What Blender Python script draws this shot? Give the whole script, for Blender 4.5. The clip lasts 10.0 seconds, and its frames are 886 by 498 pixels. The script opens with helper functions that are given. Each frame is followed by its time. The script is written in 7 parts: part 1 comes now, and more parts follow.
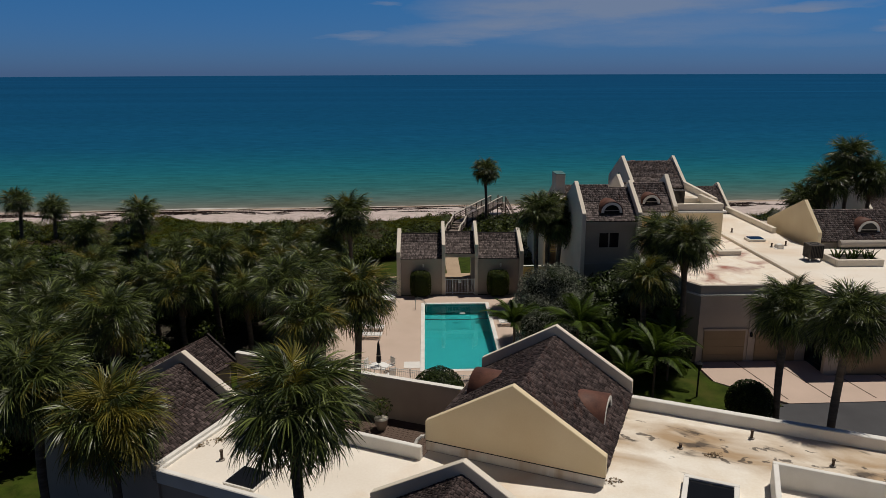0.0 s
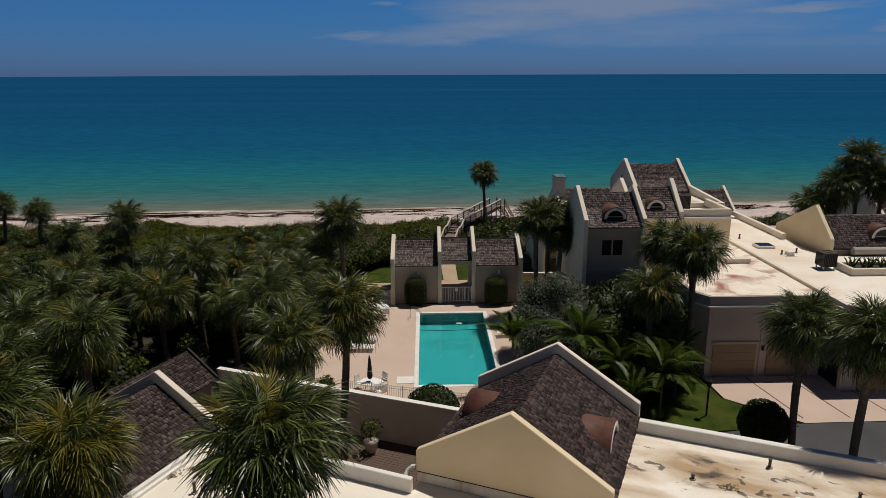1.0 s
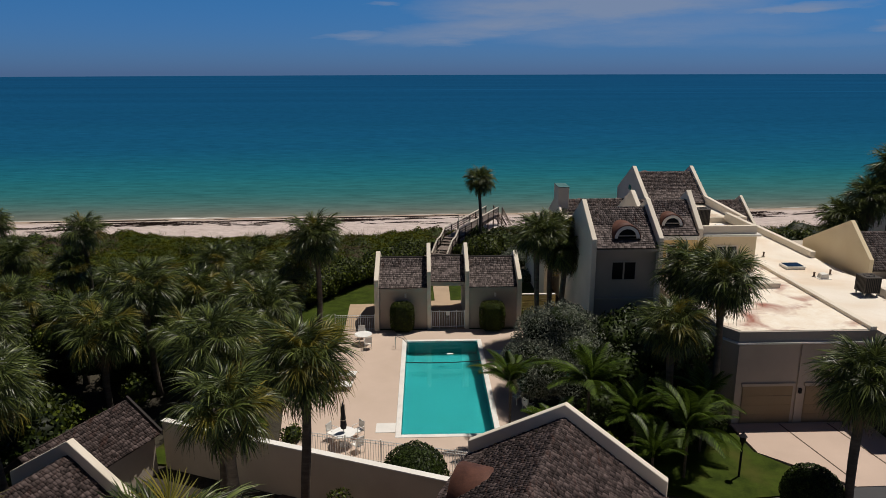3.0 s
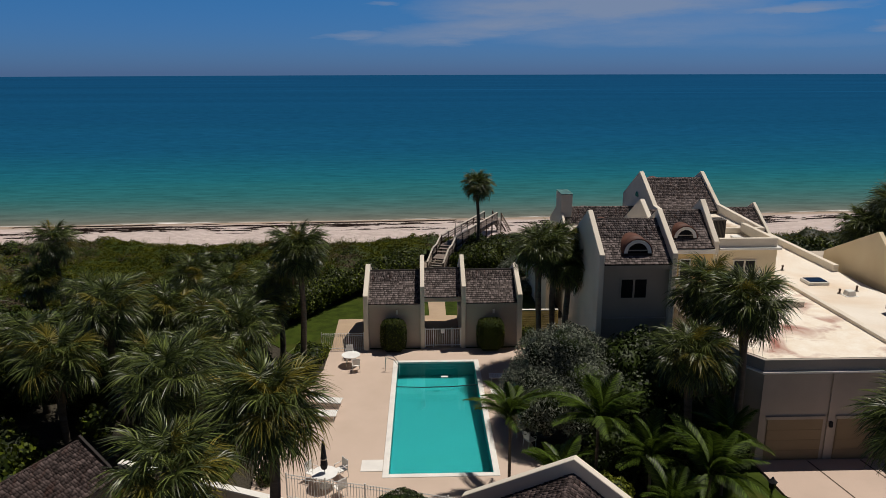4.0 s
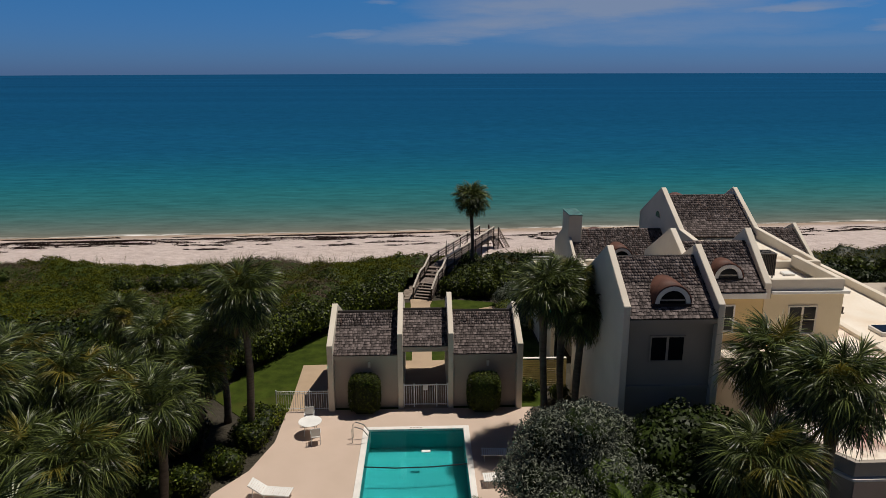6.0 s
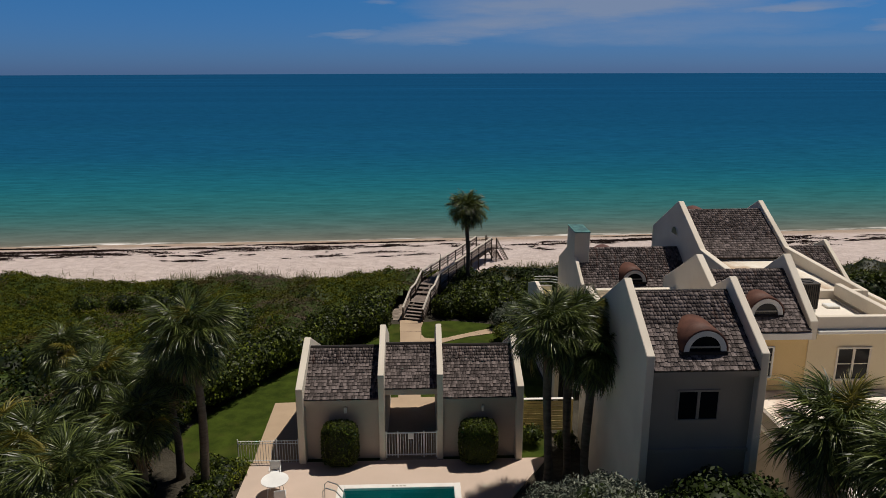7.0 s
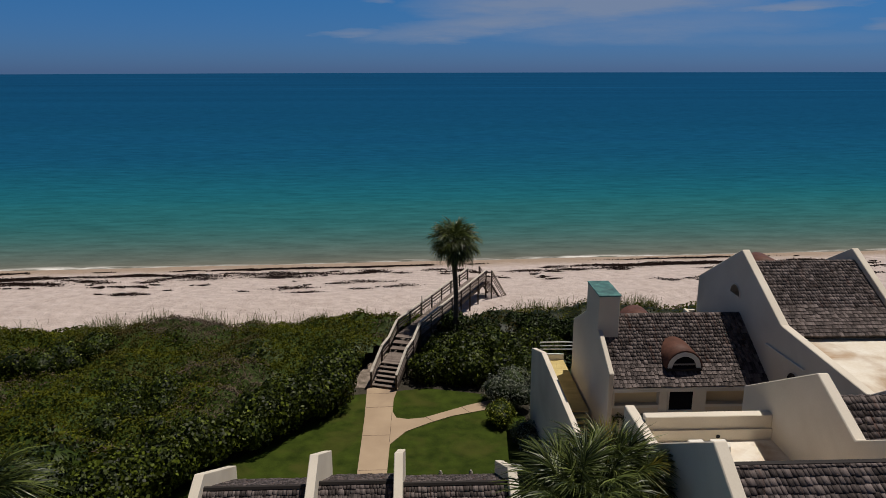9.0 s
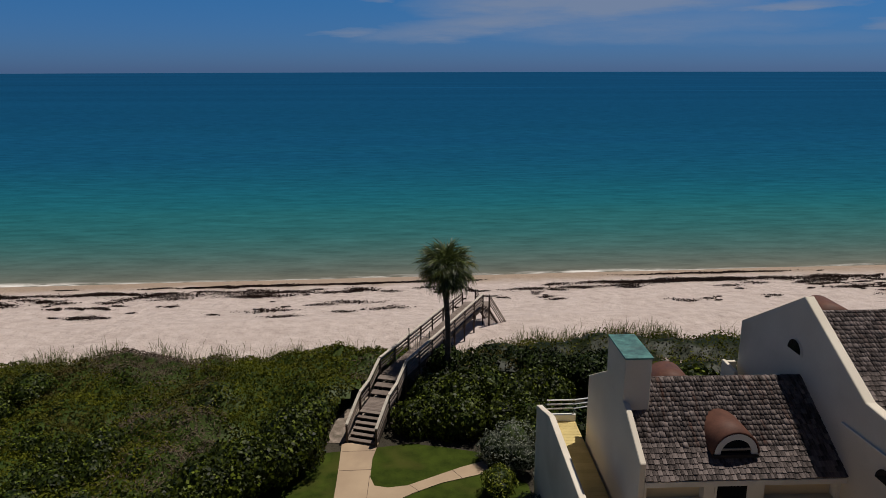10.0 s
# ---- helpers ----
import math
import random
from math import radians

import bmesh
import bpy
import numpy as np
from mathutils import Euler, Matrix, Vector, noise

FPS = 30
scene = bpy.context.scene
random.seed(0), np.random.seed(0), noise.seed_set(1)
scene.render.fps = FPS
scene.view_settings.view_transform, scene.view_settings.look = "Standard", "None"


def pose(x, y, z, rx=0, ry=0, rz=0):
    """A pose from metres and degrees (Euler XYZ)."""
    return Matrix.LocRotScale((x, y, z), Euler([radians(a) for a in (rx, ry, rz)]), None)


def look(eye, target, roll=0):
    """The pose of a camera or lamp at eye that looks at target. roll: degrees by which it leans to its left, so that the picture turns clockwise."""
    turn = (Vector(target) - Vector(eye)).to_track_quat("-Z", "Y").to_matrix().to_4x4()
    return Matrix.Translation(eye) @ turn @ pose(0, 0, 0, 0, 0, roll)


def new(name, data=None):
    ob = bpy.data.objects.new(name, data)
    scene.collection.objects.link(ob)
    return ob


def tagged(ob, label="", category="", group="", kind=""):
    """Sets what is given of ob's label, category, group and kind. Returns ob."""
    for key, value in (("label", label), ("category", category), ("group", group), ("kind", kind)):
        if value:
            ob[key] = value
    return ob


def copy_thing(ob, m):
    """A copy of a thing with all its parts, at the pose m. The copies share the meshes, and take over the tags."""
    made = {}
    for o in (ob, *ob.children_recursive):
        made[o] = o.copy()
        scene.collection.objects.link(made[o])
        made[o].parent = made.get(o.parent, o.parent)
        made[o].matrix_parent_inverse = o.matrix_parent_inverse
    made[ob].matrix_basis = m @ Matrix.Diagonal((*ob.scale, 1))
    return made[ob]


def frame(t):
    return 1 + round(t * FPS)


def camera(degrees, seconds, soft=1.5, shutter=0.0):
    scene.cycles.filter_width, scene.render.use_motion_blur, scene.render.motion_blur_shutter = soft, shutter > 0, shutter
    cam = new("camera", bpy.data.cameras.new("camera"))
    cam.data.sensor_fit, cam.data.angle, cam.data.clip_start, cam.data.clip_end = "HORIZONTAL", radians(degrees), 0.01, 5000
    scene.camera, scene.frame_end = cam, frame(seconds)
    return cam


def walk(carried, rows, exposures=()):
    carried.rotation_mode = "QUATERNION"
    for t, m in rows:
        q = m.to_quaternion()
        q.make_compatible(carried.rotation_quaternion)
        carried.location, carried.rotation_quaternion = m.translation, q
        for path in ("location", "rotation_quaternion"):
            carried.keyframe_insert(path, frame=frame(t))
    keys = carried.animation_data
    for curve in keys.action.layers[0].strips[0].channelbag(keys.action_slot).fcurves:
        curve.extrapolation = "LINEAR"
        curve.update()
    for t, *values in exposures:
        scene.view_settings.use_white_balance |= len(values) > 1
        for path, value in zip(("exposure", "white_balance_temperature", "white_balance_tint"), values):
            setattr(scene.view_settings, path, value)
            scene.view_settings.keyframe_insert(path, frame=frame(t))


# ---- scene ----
# The camera: a drone that flies level over the roofs towards the sea.
# seconds, x, y, z, yaw, pitch, roll
cam = camera(65.43, 10.0, soft=0.7)
ROWS = [
    (0.0, 0.231, -53.734, 18.500, -1.358, -14.428, -0.220),
    (0.5, 0.399, -52.617, 18.481, -1.390, -14.428, -0.216),
    (1.0, 0.557, -51.390, 18.462, -1.422, -14.428, -0.212),
    (1.5, 0.734, -50.099, 18.444, -1.454, -14.428, -0.208),
    (2.0, 0.927, -48.609, 18.425, -1.486, -14.428, -0.204),
    (2.5, 1.128, -47.053, 18.406, -1.517, -14.428, -0.200),
    (4.0, 1.781, -41.693, 18.350, -1.613, -14.428, -0.188),
    (4.5, 1.990, -39.732, 18.331, -1.645, -14.453, -0.184),
    (5.0, 2.324, -37.606, 18.312, -1.677, -14.478, -0.180),
    (5.5, 2.609, -35.258, 18.294, -1.708, -14.503, -0.176),
    (7.0, 3.621, -27.459, 18.237, -1.804, -14.527, -0.164),
    (7.5, 3.971, -24.644, 18.219, -1.836, -14.534, -0.160),
    (8.0, 4.357, -21.619, 18.200, -1.867, -14.555, -0.156),
    (8.5, 4.772, -18.499, 18.181, -1.899, -14.577, -0.152),
    (9.0, 5.206, -15.197, 18.162, -1.931, -14.598, -0.148),
    (9.5, 5.616, -11.882, 18.144, -1.963, -14.619, -0.144),
    (10.0, 6.012, -8.571, 18.125, -1.995, -14.640, -0.140),
]
walk(cam, [(t, pose(x, y, z, 90 + pitch, 0, yaw) @ pose(0, 0, 0, 0, 0, roll)) for t, x, y, z, yaw, pitch, roll in ROWS],
     exposures=[(0.0, -0.19), (0.5, -0.14), (1.0, -0.10), (1.5, -0.02), (2.0, 0.06), (4.0, 0.07), (8.5, 0.05), (9.0, -0.03), (10.0, -0.06)])

# ---- world and sun ----
SUN_DIR = Vector((0.30, 0.20, 0.93)).normalized()
world = bpy.data.worlds.new("sky")
scene.world = world
world.use_nodes = True
wn, wl = world.node_tree.nodes, world.node_tree.links
sky = wn.new("ShaderNodeTexSky")
sky.sky_type = "NISHITA"
sky.sun_disc = False
sky.sun_elevation = math.asin(SUN_DIR.z)
sky.sun_rotation = math.atan2(SUN_DIR.x, SUN_DIR.y)
sky.air_density, sky.dust_density, sky.ozone_density = 0.8, 0.3, 4.0
tint = wn.new("ShaderNodeMix")
tint.data_type, tint.blend_type = "RGBA", "MULTIPLY"
tint.inputs["Factor"].default_value = 1.0
wl.new(sky.outputs[0], tint.inputs[6])
# the air over the sea: clear blue right down to the horizon
tcg = wn.new("ShaderNodeTexCoord")
sepg = wn.new("ShaderNodeSeparateXYZ")
wl.new(tcg.outputs["Generated"], sepg.inputs[0])
grade = wn.new("ShaderNodeMapRange")
grade.inputs["From Min"].default_value, grade.inputs["From Max"].default_value = 0.0, 0.16
wl.new(sepg.outputs["Z"], grade.inputs["Value"])
air = wn.new("ShaderNodeMix")
air.data_type = "RGBA"
air.inputs[6].default_value, air.inputs[7].default_value = (0.33, 0.60, 1.36, 1), (0.27, 0.92, 1.42, 1)
wl.new(grade.outputs[0], air.inputs["Factor"])
# overhead the blue is paler and duller, and over the land it is hazy
zen = wn.new("ShaderNodeMapRange")
zen.inputs["From Min"].default_value, zen.inputs["From Max"].default_value = 0.15, 0.55
wl.new(sepg.outputs["Z"], zen.inputs["Value"])
high = wn.new("ShaderNodeMix")
high.data_type = "RGBA"
high.inputs[7].default_value = (0.36, 0.315, 0.345, 1)
wl.new(zen.outputs[0], high.inputs["Factor"])
wl.new(air.outputs[2], high.inputs[6])
inland = wn.new("ShaderNodeMapRange")
inland.inputs["From Min"].default_value, inland.inputs["From Max"].default_value = 0.35, -0.55
inland.inputs["To Max"].default_value = 0.75
wl.new(sepg.outputs["Y"], inland.inputs["Value"])
pale = wn.new("ShaderNodeMix")
pale.data_type = "RGBA"
pale.inputs[7].default_value = (0.56, 0.56, 0.68, 1)
wl.new(inland.outputs[0], pale.inputs["Factor"])
wl.new(high.outputs[2], pale.inputs[6])
wl.new(pale.outputs[2], tint.inputs[7])
# thin sheets and wisps of high cloud low over the sea, torn by noise
def wmath(op, x, y=None, z=None):
    k = wn.new("ShaderNodeMath")
    k.operation = op
    for i, v in enumerate((x, y, z)):
        if v is None:
            continue
        if isinstance(v, (int, float)):
            k.inputs[i].default_value = v
        else:
            wl.new(v, k.inputs[i])
    return k.outputs[0]


def wnoise(scale, detail, rough, stretch):
    mp = wn.new("ShaderNodeMapping")
    mp.inputs["Scale"].default_value = stretch
    wl.new(tcg.outputs["Generated"], mp.inputs[0])
    k = wn.new("ShaderNodeTexNoise")
    k.inputs["Scale"].default_value, k.inputs["Detail"].default_value, k.inputs["Roughness"].default_value = scale, detail, rough
    wl.new(mp.outputs[0], k.inputs["Vector"])
    return k.outputs["Fac"]


tear = wnoise(6.0, 6, 0.6, (1, 1, 5))
fibre = wnoise(9.0, 7, 0.65, (1, 1, 7))
wx = wmath("MULTIPLY_ADD", wmath("SUBTRACT", tear, 0.5), 0.16, sepg.outputs["X"])
wz = wmath("MULTIPLY_ADD", wmath("SUBTRACT", fibre, 0.5), 0.022, sepg.outputs["Z"])
cover = None
# centre in x and z of the sky's directions, half length, half height, slope, thickness
for cx, cz, hl, hh, slope, dense in ((0.225, 0.090, 0.25, 0.040, 0.02, 1.15), (0.10, 0.060, 0.20, 0.020, 0.10, 1.0), (-0.095, 0.048, 0.06, 0.007, 0.02, 0.75), (0.455, 0.0745, 0.10, 0.0062, 0.02, 0.95), (0.30, 0.054, 0.22, 0.024, 0.03, 0.6),
                                 (-0.055, 0.091, 0.03, 0.004, 0.0, 0.55), (0.545, 0.050, 0.03, 0.007, 0.0, 0.6), (0.42, 0.036, 0.2, 0.010, 0.0, 0.25)):
    dx = wmath("SUBTRACT", wx, cx)
    dz = wmath("SUBTRACT", wmath("MULTIPLY_ADD", dx, -slope, wz), cz)
    d = wmath("ADD", wmath("POWER", wmath("ABSOLUTE", wmath("DIVIDE", dx, hl)), 2.0), wmath("POWER", wmath("ABSOLUTE", wmath("DIVIDE", dz, hh)), 2.0))
    one = wmath("MULTIPLY", wmath("MAXIMUM", wmath("SUBTRACT", 1.0, d), 0.0), dense)
    cover = one if cover is None else wmath("MAXIMUM", cover, one)
thin = wmath("MULTIPLY", cover, wmath("MULTIPLY_ADD", fibre, 1.3, 0.15))
cm2 = wmath("MINIMUM", wmath("MULTIPLY", thin, 0.95), 0.85)
clouds = wn.new("ShaderNodeMix")
clouds.data_type = "RGBA"
clouds.inputs[7].default_value = (4.7, 6.0, 8.8, 1)
wl.new(cm2, clouds.inputs["Factor"])
wl.new(tint.outputs[2], clouds.inputs[6])
wl.new(clouds.outputs[2], wn["Background"].inputs["Color"])
wn["Background"].inputs["Strength"].default_value = 0.040

sun_data = bpy.data.lights.new("sun", "SUN")
sun_data.energy, sun_data.angle, sun_data.color = 3.6, radians(0.53), (1.0, 0.93, 0.84)
sun = new("sun", sun_data)
sun.matrix_world = look(SUN_DIR * 60, (0, 0, 0))


# ---- materials ----
def mat(name, col, col2=None, rough=0.8, scale=1.5, fine=30.0, bump=0.15, metal=0.0, spec=0.3, stain=None, stain_at=0.62, vary=0.0, stretch=(1, 1, 1), skew=1.0, through_leaf=0.0):
    """Two scales of noise between two colours, fine relief, optional stains of their own colour, optional change from piece to piece."""
    m = bpy.data.materials.new(name)
    m.use_nodes = True
    n, l = m.node_tree.nodes, m.node_tree.links
    b = n["Principled BSDF"]
    b.inputs["Roughness"].default_value, b.inputs["Metallic"].default_value = rough, metal
    b.inputs["Specular IOR Level"].default_value = spec
    c2 = col2 or tuple(0.82 * c for c in col)
    t = n.new("ShaderNodeTexCoord")
    mpn = n.new("ShaderNodeMapping")
    mpn.inputs["Scale"].default_value = stretch
    l.new(t.outputs["Object"], mpn.inputs[0])
    a = n.new("ShaderNodeTexNoise")
    a.inputs["Scale"].default_value, a.inputs["Detail"].default_value = scale, 5
    f = n.new("ShaderNodeTexNoise")
    f.inputs["Scale"].default_value, f.inputs["Detail"].default_value = fine, 3
    for x in (a, f):
        l.new(mpn.outputs[0], x.inputs["Vector"])
    add = n.new("ShaderNodeMath")
    add.operation = "MULTIPLY_ADD"
    add.inputs[1].default_value = 0.45
    l.new(f.outputs["Fac"], add.inputs[0])
    l.new(a.outputs["Fac"], add.inputs[2])
    r = n.new("ShaderNodeMapRange")
    r.inputs["From Min"].default_value, r.inputs["From Max"].default_value = 0.5, 0.95
    l.new(add.outputs[0], r.inputs["Value"])
    fac = r.outputs[0]
    if vary:
        oi, ge = n.new("ShaderNodeObjectInfo"), n.new("ShaderNodeNewGeometry")
        s = n.new("ShaderNodeMath")
        s.operation = "ADD"
        l.new(oi.outputs["Random"], s.inputs[0])
        l.new(ge.outputs["Random Per Island"], s.inputs[1])
        fr = n.new("ShaderNodeMath")
        fr.operation = "FRACT"
        l.new(s.outputs[0], fr.inputs[0])
        mx = n.new("ShaderNodeMix")
        mx.inputs["Factor"].default_value = vary
        pw = n.new("ShaderNodeMath")
        pw.operation = "POWER"
        pw.inputs[1].default_value = skew
        l.new(fr.outputs[0], pw.inputs[0])
        l.new(fac, mx.inputs[2])
        l.new(pw.outputs[0], mx.inputs[3])
        fac = mx.outputs[0]
    c = n.new("ShaderNodeMix")
    c.data_type = "RGBA"
    c.inputs[6].default_value, c.inputs[7].default_value = (*c2, 1), (*col, 1)
    l.new(fac, c.inputs["Factor"])
    out = c.outputs[2]
    if stain:
        w = n.new("ShaderNodeTexNoise")
        w.inputs["Scale"].default_value, w.inputs["Detail"].default_value, w.inputs["Distortion"].default_value = scale * 0.35, 7, 0.6
        l.new(mpn.outputs[0], w.inputs["Vector"])
        wr = n.new("ShaderNodeMapRange")
        wr.inputs["From Min"].default_value, wr.inputs["From Max"].default_value = stain_at - 0.1, stain_at + 0.12
        l.new(w.outputs["Fac"], wr.inputs["Value"])
        c3 = n.new("ShaderNodeMix")
        c3.data_type = "RGBA"
        c3.inputs[7].default_value = (*stain, 1)
        l.new(wr.outputs[0], c3.inputs["Factor"])
        l.new(out, c3.inputs[6])
        out = c3.outputs[2]
    l.new(out, b.inputs["Base Color"])
    if bump:
        bn = n.new("ShaderNodeBump")
        bn.inputs["Strength"].default_value, bn.inputs["Distance"].default_value = bump, 0.02
        l.new(add.outputs[0], bn.inputs["Height"])
        l.new(bn.outputs[0], b.inputs["Normal"])
    if through_leaf:
        tr, both = n.new("ShaderNodeBsdfTranslucent"), n.new("ShaderNodeMixShader")
        l.new(out, tr.inputs["Color"])
        both.inputs[0].default_value = through_leaf
        l.new(b.outputs[0], both.inputs[1])
        l.new(tr.outputs[0], both.inputs[2])
        l.new(both.outputs[0], n["Material Output"].inputs["Surface"])
    return m


M_CREAM = mat("cream stucco", (0.76, 0.69, 0.58), (0.66, 0.59, 0.485), scale=0.6, fine=25, stain=(0.54, 0.47, 0.37), stain_at=0.68)
M_YELLOW = mat("yellow stucco", (0.78, 0.66, 0.45), (0.71, 0.58, 0.37), scale=0.5, fine=25)
# yellow stucco with the gold of shade and bounced light put in
M_YELLOWSHADE = mat("yellow stucco tinted for shade", (0.76, 0.57, 0.29), (0.68, 0.49, 0.23), scale=0.4, fine=25)
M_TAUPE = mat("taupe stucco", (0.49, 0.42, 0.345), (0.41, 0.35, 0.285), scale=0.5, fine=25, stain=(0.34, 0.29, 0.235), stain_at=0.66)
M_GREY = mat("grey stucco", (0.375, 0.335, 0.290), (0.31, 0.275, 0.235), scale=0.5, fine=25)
M_TRIM = mat("white trim", (0.80, 0.78, 0.73), (0.70, 0.67, 0.61), scale=1.0, fine=30, rough=0.6)
M_ROOFWHITE = mat("white flat roof coating", (0.80, 0.75, 0.66), (0.70, 0.62, 0.50), scale=1.3, fine=9, stain=(0.38, 0.24, 0.13), stain_at=0.58)
M_ROOFPALE = mat("pale flat roof coating", (0.82, 0.76, 0.67), (0.74, 0.67, 0.57), scale=0.35, fine=9, stain=(0.60, 0.42, 0.25), stain_at=0.68)
M_ROOFSTAINED = mat("water-stained white roof coating", (0.84, 0.79, 0.70), (0.74, 0.66, 0.54), scale=0.9, fine=9)
M_SHINGLE = mat("weathered wood shingle", (0.275, 0.225, 0.212), (0.005, 0.004, 0.004), scale=2.6, fine=14, rough=0.85, vary=0.55, skew=1.5, bump=0.6, spec=0.1, stretch=(6, 0.8, 0.8), stain=(0.11, 0.05, 0.035), stain_at=0.68)
M_SHINGLEDARK = mat("dark brown wood shingle", (0.150, 0.112, 0.105), (0.005, 0.004, 0.004), scale=2.6, fine=14, rough=0.85, vary=0.6, skew=1.7, bump=0.6, spec=0.1, stretch=(6, 0.8, 0.8), stain=(0.07, 0.034, 0.026), stain_at=0.66)
M_STREAK = mat("white trim with rust streaks", (0.80, 0.77, 0.70), (0.70, 0.65, 0.57), scale=1.6, fine=25, rough=0.7, stretch=(1.6, 1.6, 0.25), stain=(0.46, 0.32, 0.18), stain_at=0.60)
M_ROOFDARK = mat("dark roof edge", (0.03, 0.024, 0.022), scale=3)
M_DORMER = mat("brown painted metal", (0.15, 0.068, 0.048), (0.085, 0.040, 0.030), rough=0.62, scale=2, fine=15, spec=0.2)
M_COPPER = mat("green copper sheet", (0.11, 0.27, 0.245), (0.030, 0.080, 0.085), rough=0.55, scale=3.0, fine=14, stain=(0.05, 0.07, 0.075), stain_at=0.62)
M_GLASS = mat("dark window glass", (0.010, 0.011, 0.013), rough=0.12, bump=0.0, spec=0.2)
M_DECK = mat("pink-beige pool deck", (0.56, 0.44, 0.36), (0.50, 0.39, 0.31), scale=0.5, fine=45, bump=0.1, stain=(0.46, 0.36, 0.29), stain_at=0.66)
M_PATH = mat("tan concrete path", (0.45, 0.335, 0.225), (0.37, 0.27, 0.18), scale=0.7, fine=40, bump=0.1, stain=(0.28, 0.20, 0.14), stain_at=0.66)
M_COPING = mat("white pool coping", (0.80, 0.77, 0.72), scale=1.5, rough=0.6)
M_PLASTER = mat("turquoise pool plaster", (0.020, 0.270, 0.270), (0.017, 0.235, 0.238), scale=0.25, fine=3, bump=0.0)
M_ASPHALT = mat("grey asphalt", (0.070, 0.070, 0.074), (0.045, 0.045, 0.049), scale=0.4, fine=60)
M_DRIVE = mat("pinkish paver driveway", (0.56, 0.43, 0.35), (0.48, 0.37, 0.30), scale=0.4, fine=50)
M_LAWN = mat("mown grass", (0.050, 0.072, 0.009), (0.020, 0.032, 0.004), scale=1.3, fine=22, bump=0.8, spec=0.06, stain=(0.060, 0.064, 0.013), stain_at=0.60)
M_METALWHITE = mat("white enamelled metal", (0.80, 0.80, 0.78), rough=0.4, bump=0.0)
M_PLASTIC = mat("white plastic strap", (0.85, 0.84, 0.80), rough=0.5, bump=0.0)
M_CHROME = mat("dull steel tube", (0.55, 0.55, 0.54), rough=0.3, metal=0.9, bump=0.0)
M_ACMETAL = mat("dark brown metal louvre", (0.07, 0.06, 0.05), rough=0.5, scale=4)
M_BLACK = mat("black fabric", (0.015, 0.016, 0.020), rough=0.8)
M_RUST = mat("rusty metal", (0.10, 0.07, 0.05), scale=5)
M_BARK = mat("palm bark", (0.14, 0.115, 0.09), (0.07, 0.055, 0.04), scale=2, fine=18, bump=0.8, stretch=(1, 1, 4))
M_PALM = mat("palm leaf", (0.205, 0.250, 0.062), (0.006, 0.013, 0.003), rough=0.38, scale=1.5, vary=0.8, skew=1.9, bump=0.0, spec=0.36, through_leaf=0.22)
M_PALMY = mat("yellowing palm leaf", (0.30, 0.24, 0.035), (0.05, 0.06, 0.012), rough=0.45, scale=1.2, vary=0.6, skew=1.4, bump=0.0, spec=0.25, through_leaf=0.25)
M_DEADLEAF = mat("dry palm leaf", (0.22, 0.15, 0.08), (0.12, 0.08, 0.045), rough=0.7, vary=0.5, bump=0.0)
M_ARECA = mat("feather palm leaf", (0.120, 0.185, 0.020), (0.010, 0.020, 0.004), rough=0.45, vary=0.7, skew=1.6, bump=0.0, spec=0.2, through_leaf=0.25)
M_LIME = mat("yellow-green shrub leaf", (0.26, 0.28, 0.025), (0.03, 0.05, 0.006), rough=0.5, vary=0.7, skew=1.6, bump=0.0, spec=0.2, through_leaf=0.2)
M_HEDGE = mat("sea grape leaf", (0.150, 0.190, 0.015), (0.005, 0.010, 0.002), rough=0.5, vary=0.85, bump=0.0, spec=0.2, skew=3.2, through_leaf=0.18)
M_SCRUB = mat("dune scrub leaf", (0.158, 0.165, 0.012), (0.011, 0.018, 0.003), rough=0.7, scale=0.3, fine=1.3, vary=0.50, skew=1.8, bump=0.0, spec=0.08, stain=(0.075, 0.056, 0.020), stain_at=0.61, through_leaf=0.2)
M_SCRUBDRY = mat("dry scrub twig", (0.16, 0.115, 0.085), (0.07, 0.05, 0.035), rough=0.8, vary=0.6, bump=0.0)
# leaf colour, also used for the dark cores and floor that paint shade
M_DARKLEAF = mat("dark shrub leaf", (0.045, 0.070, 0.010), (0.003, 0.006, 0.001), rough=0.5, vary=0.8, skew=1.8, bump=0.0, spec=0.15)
M_SILVER = mat("silver shrub leaf", (0.27, 0.29, 0.22), (0.035, 0.045, 0.032), rough=0.6, vary=0.75, skew=1.3, bump=0.0, spec=0.15)
M_GRASSBLADE = mat("dune grass blade", (0.24, 0.23, 0.12), (0.08, 0.10, 0.035), rough=0.6, vary=0.7, bump=0.0, through_leaf=0.2)
M_WOOD = mat("weathered grey boards", (0.26, 0.21, 0.18), (0.13, 0.10, 0.085), scale=2, fine=25, vary=0.5, bump=0.3)
M_WOODDARK = mat("dark weathered posts", (0.10, 0.075, 0.06), (0.05, 0.038, 0.03), scale=3, fine=25, vary=0.3, bump=0.3)
M_RAIL = mat("bleached handrail", (0.62, 0.56, 0.48), (0.44, 0.39, 0.33), scale=3, fine=25, bump=0.2)
M_YELLOWWOOD = mat("yellow pine decking", (0.66, 0.53, 0.23), (0.48, 0.37, 0.15), scale=2, fine=20, vary=0.4, stain=(0.26, 0.18, 0.08), stain_at=0.68)
M_WEED = mat("dark seaweed", (0.026, 0.015, 0.012), (0.010, 0.006, 0.005), rough=0.9, vary=0.5, spec=0.05)
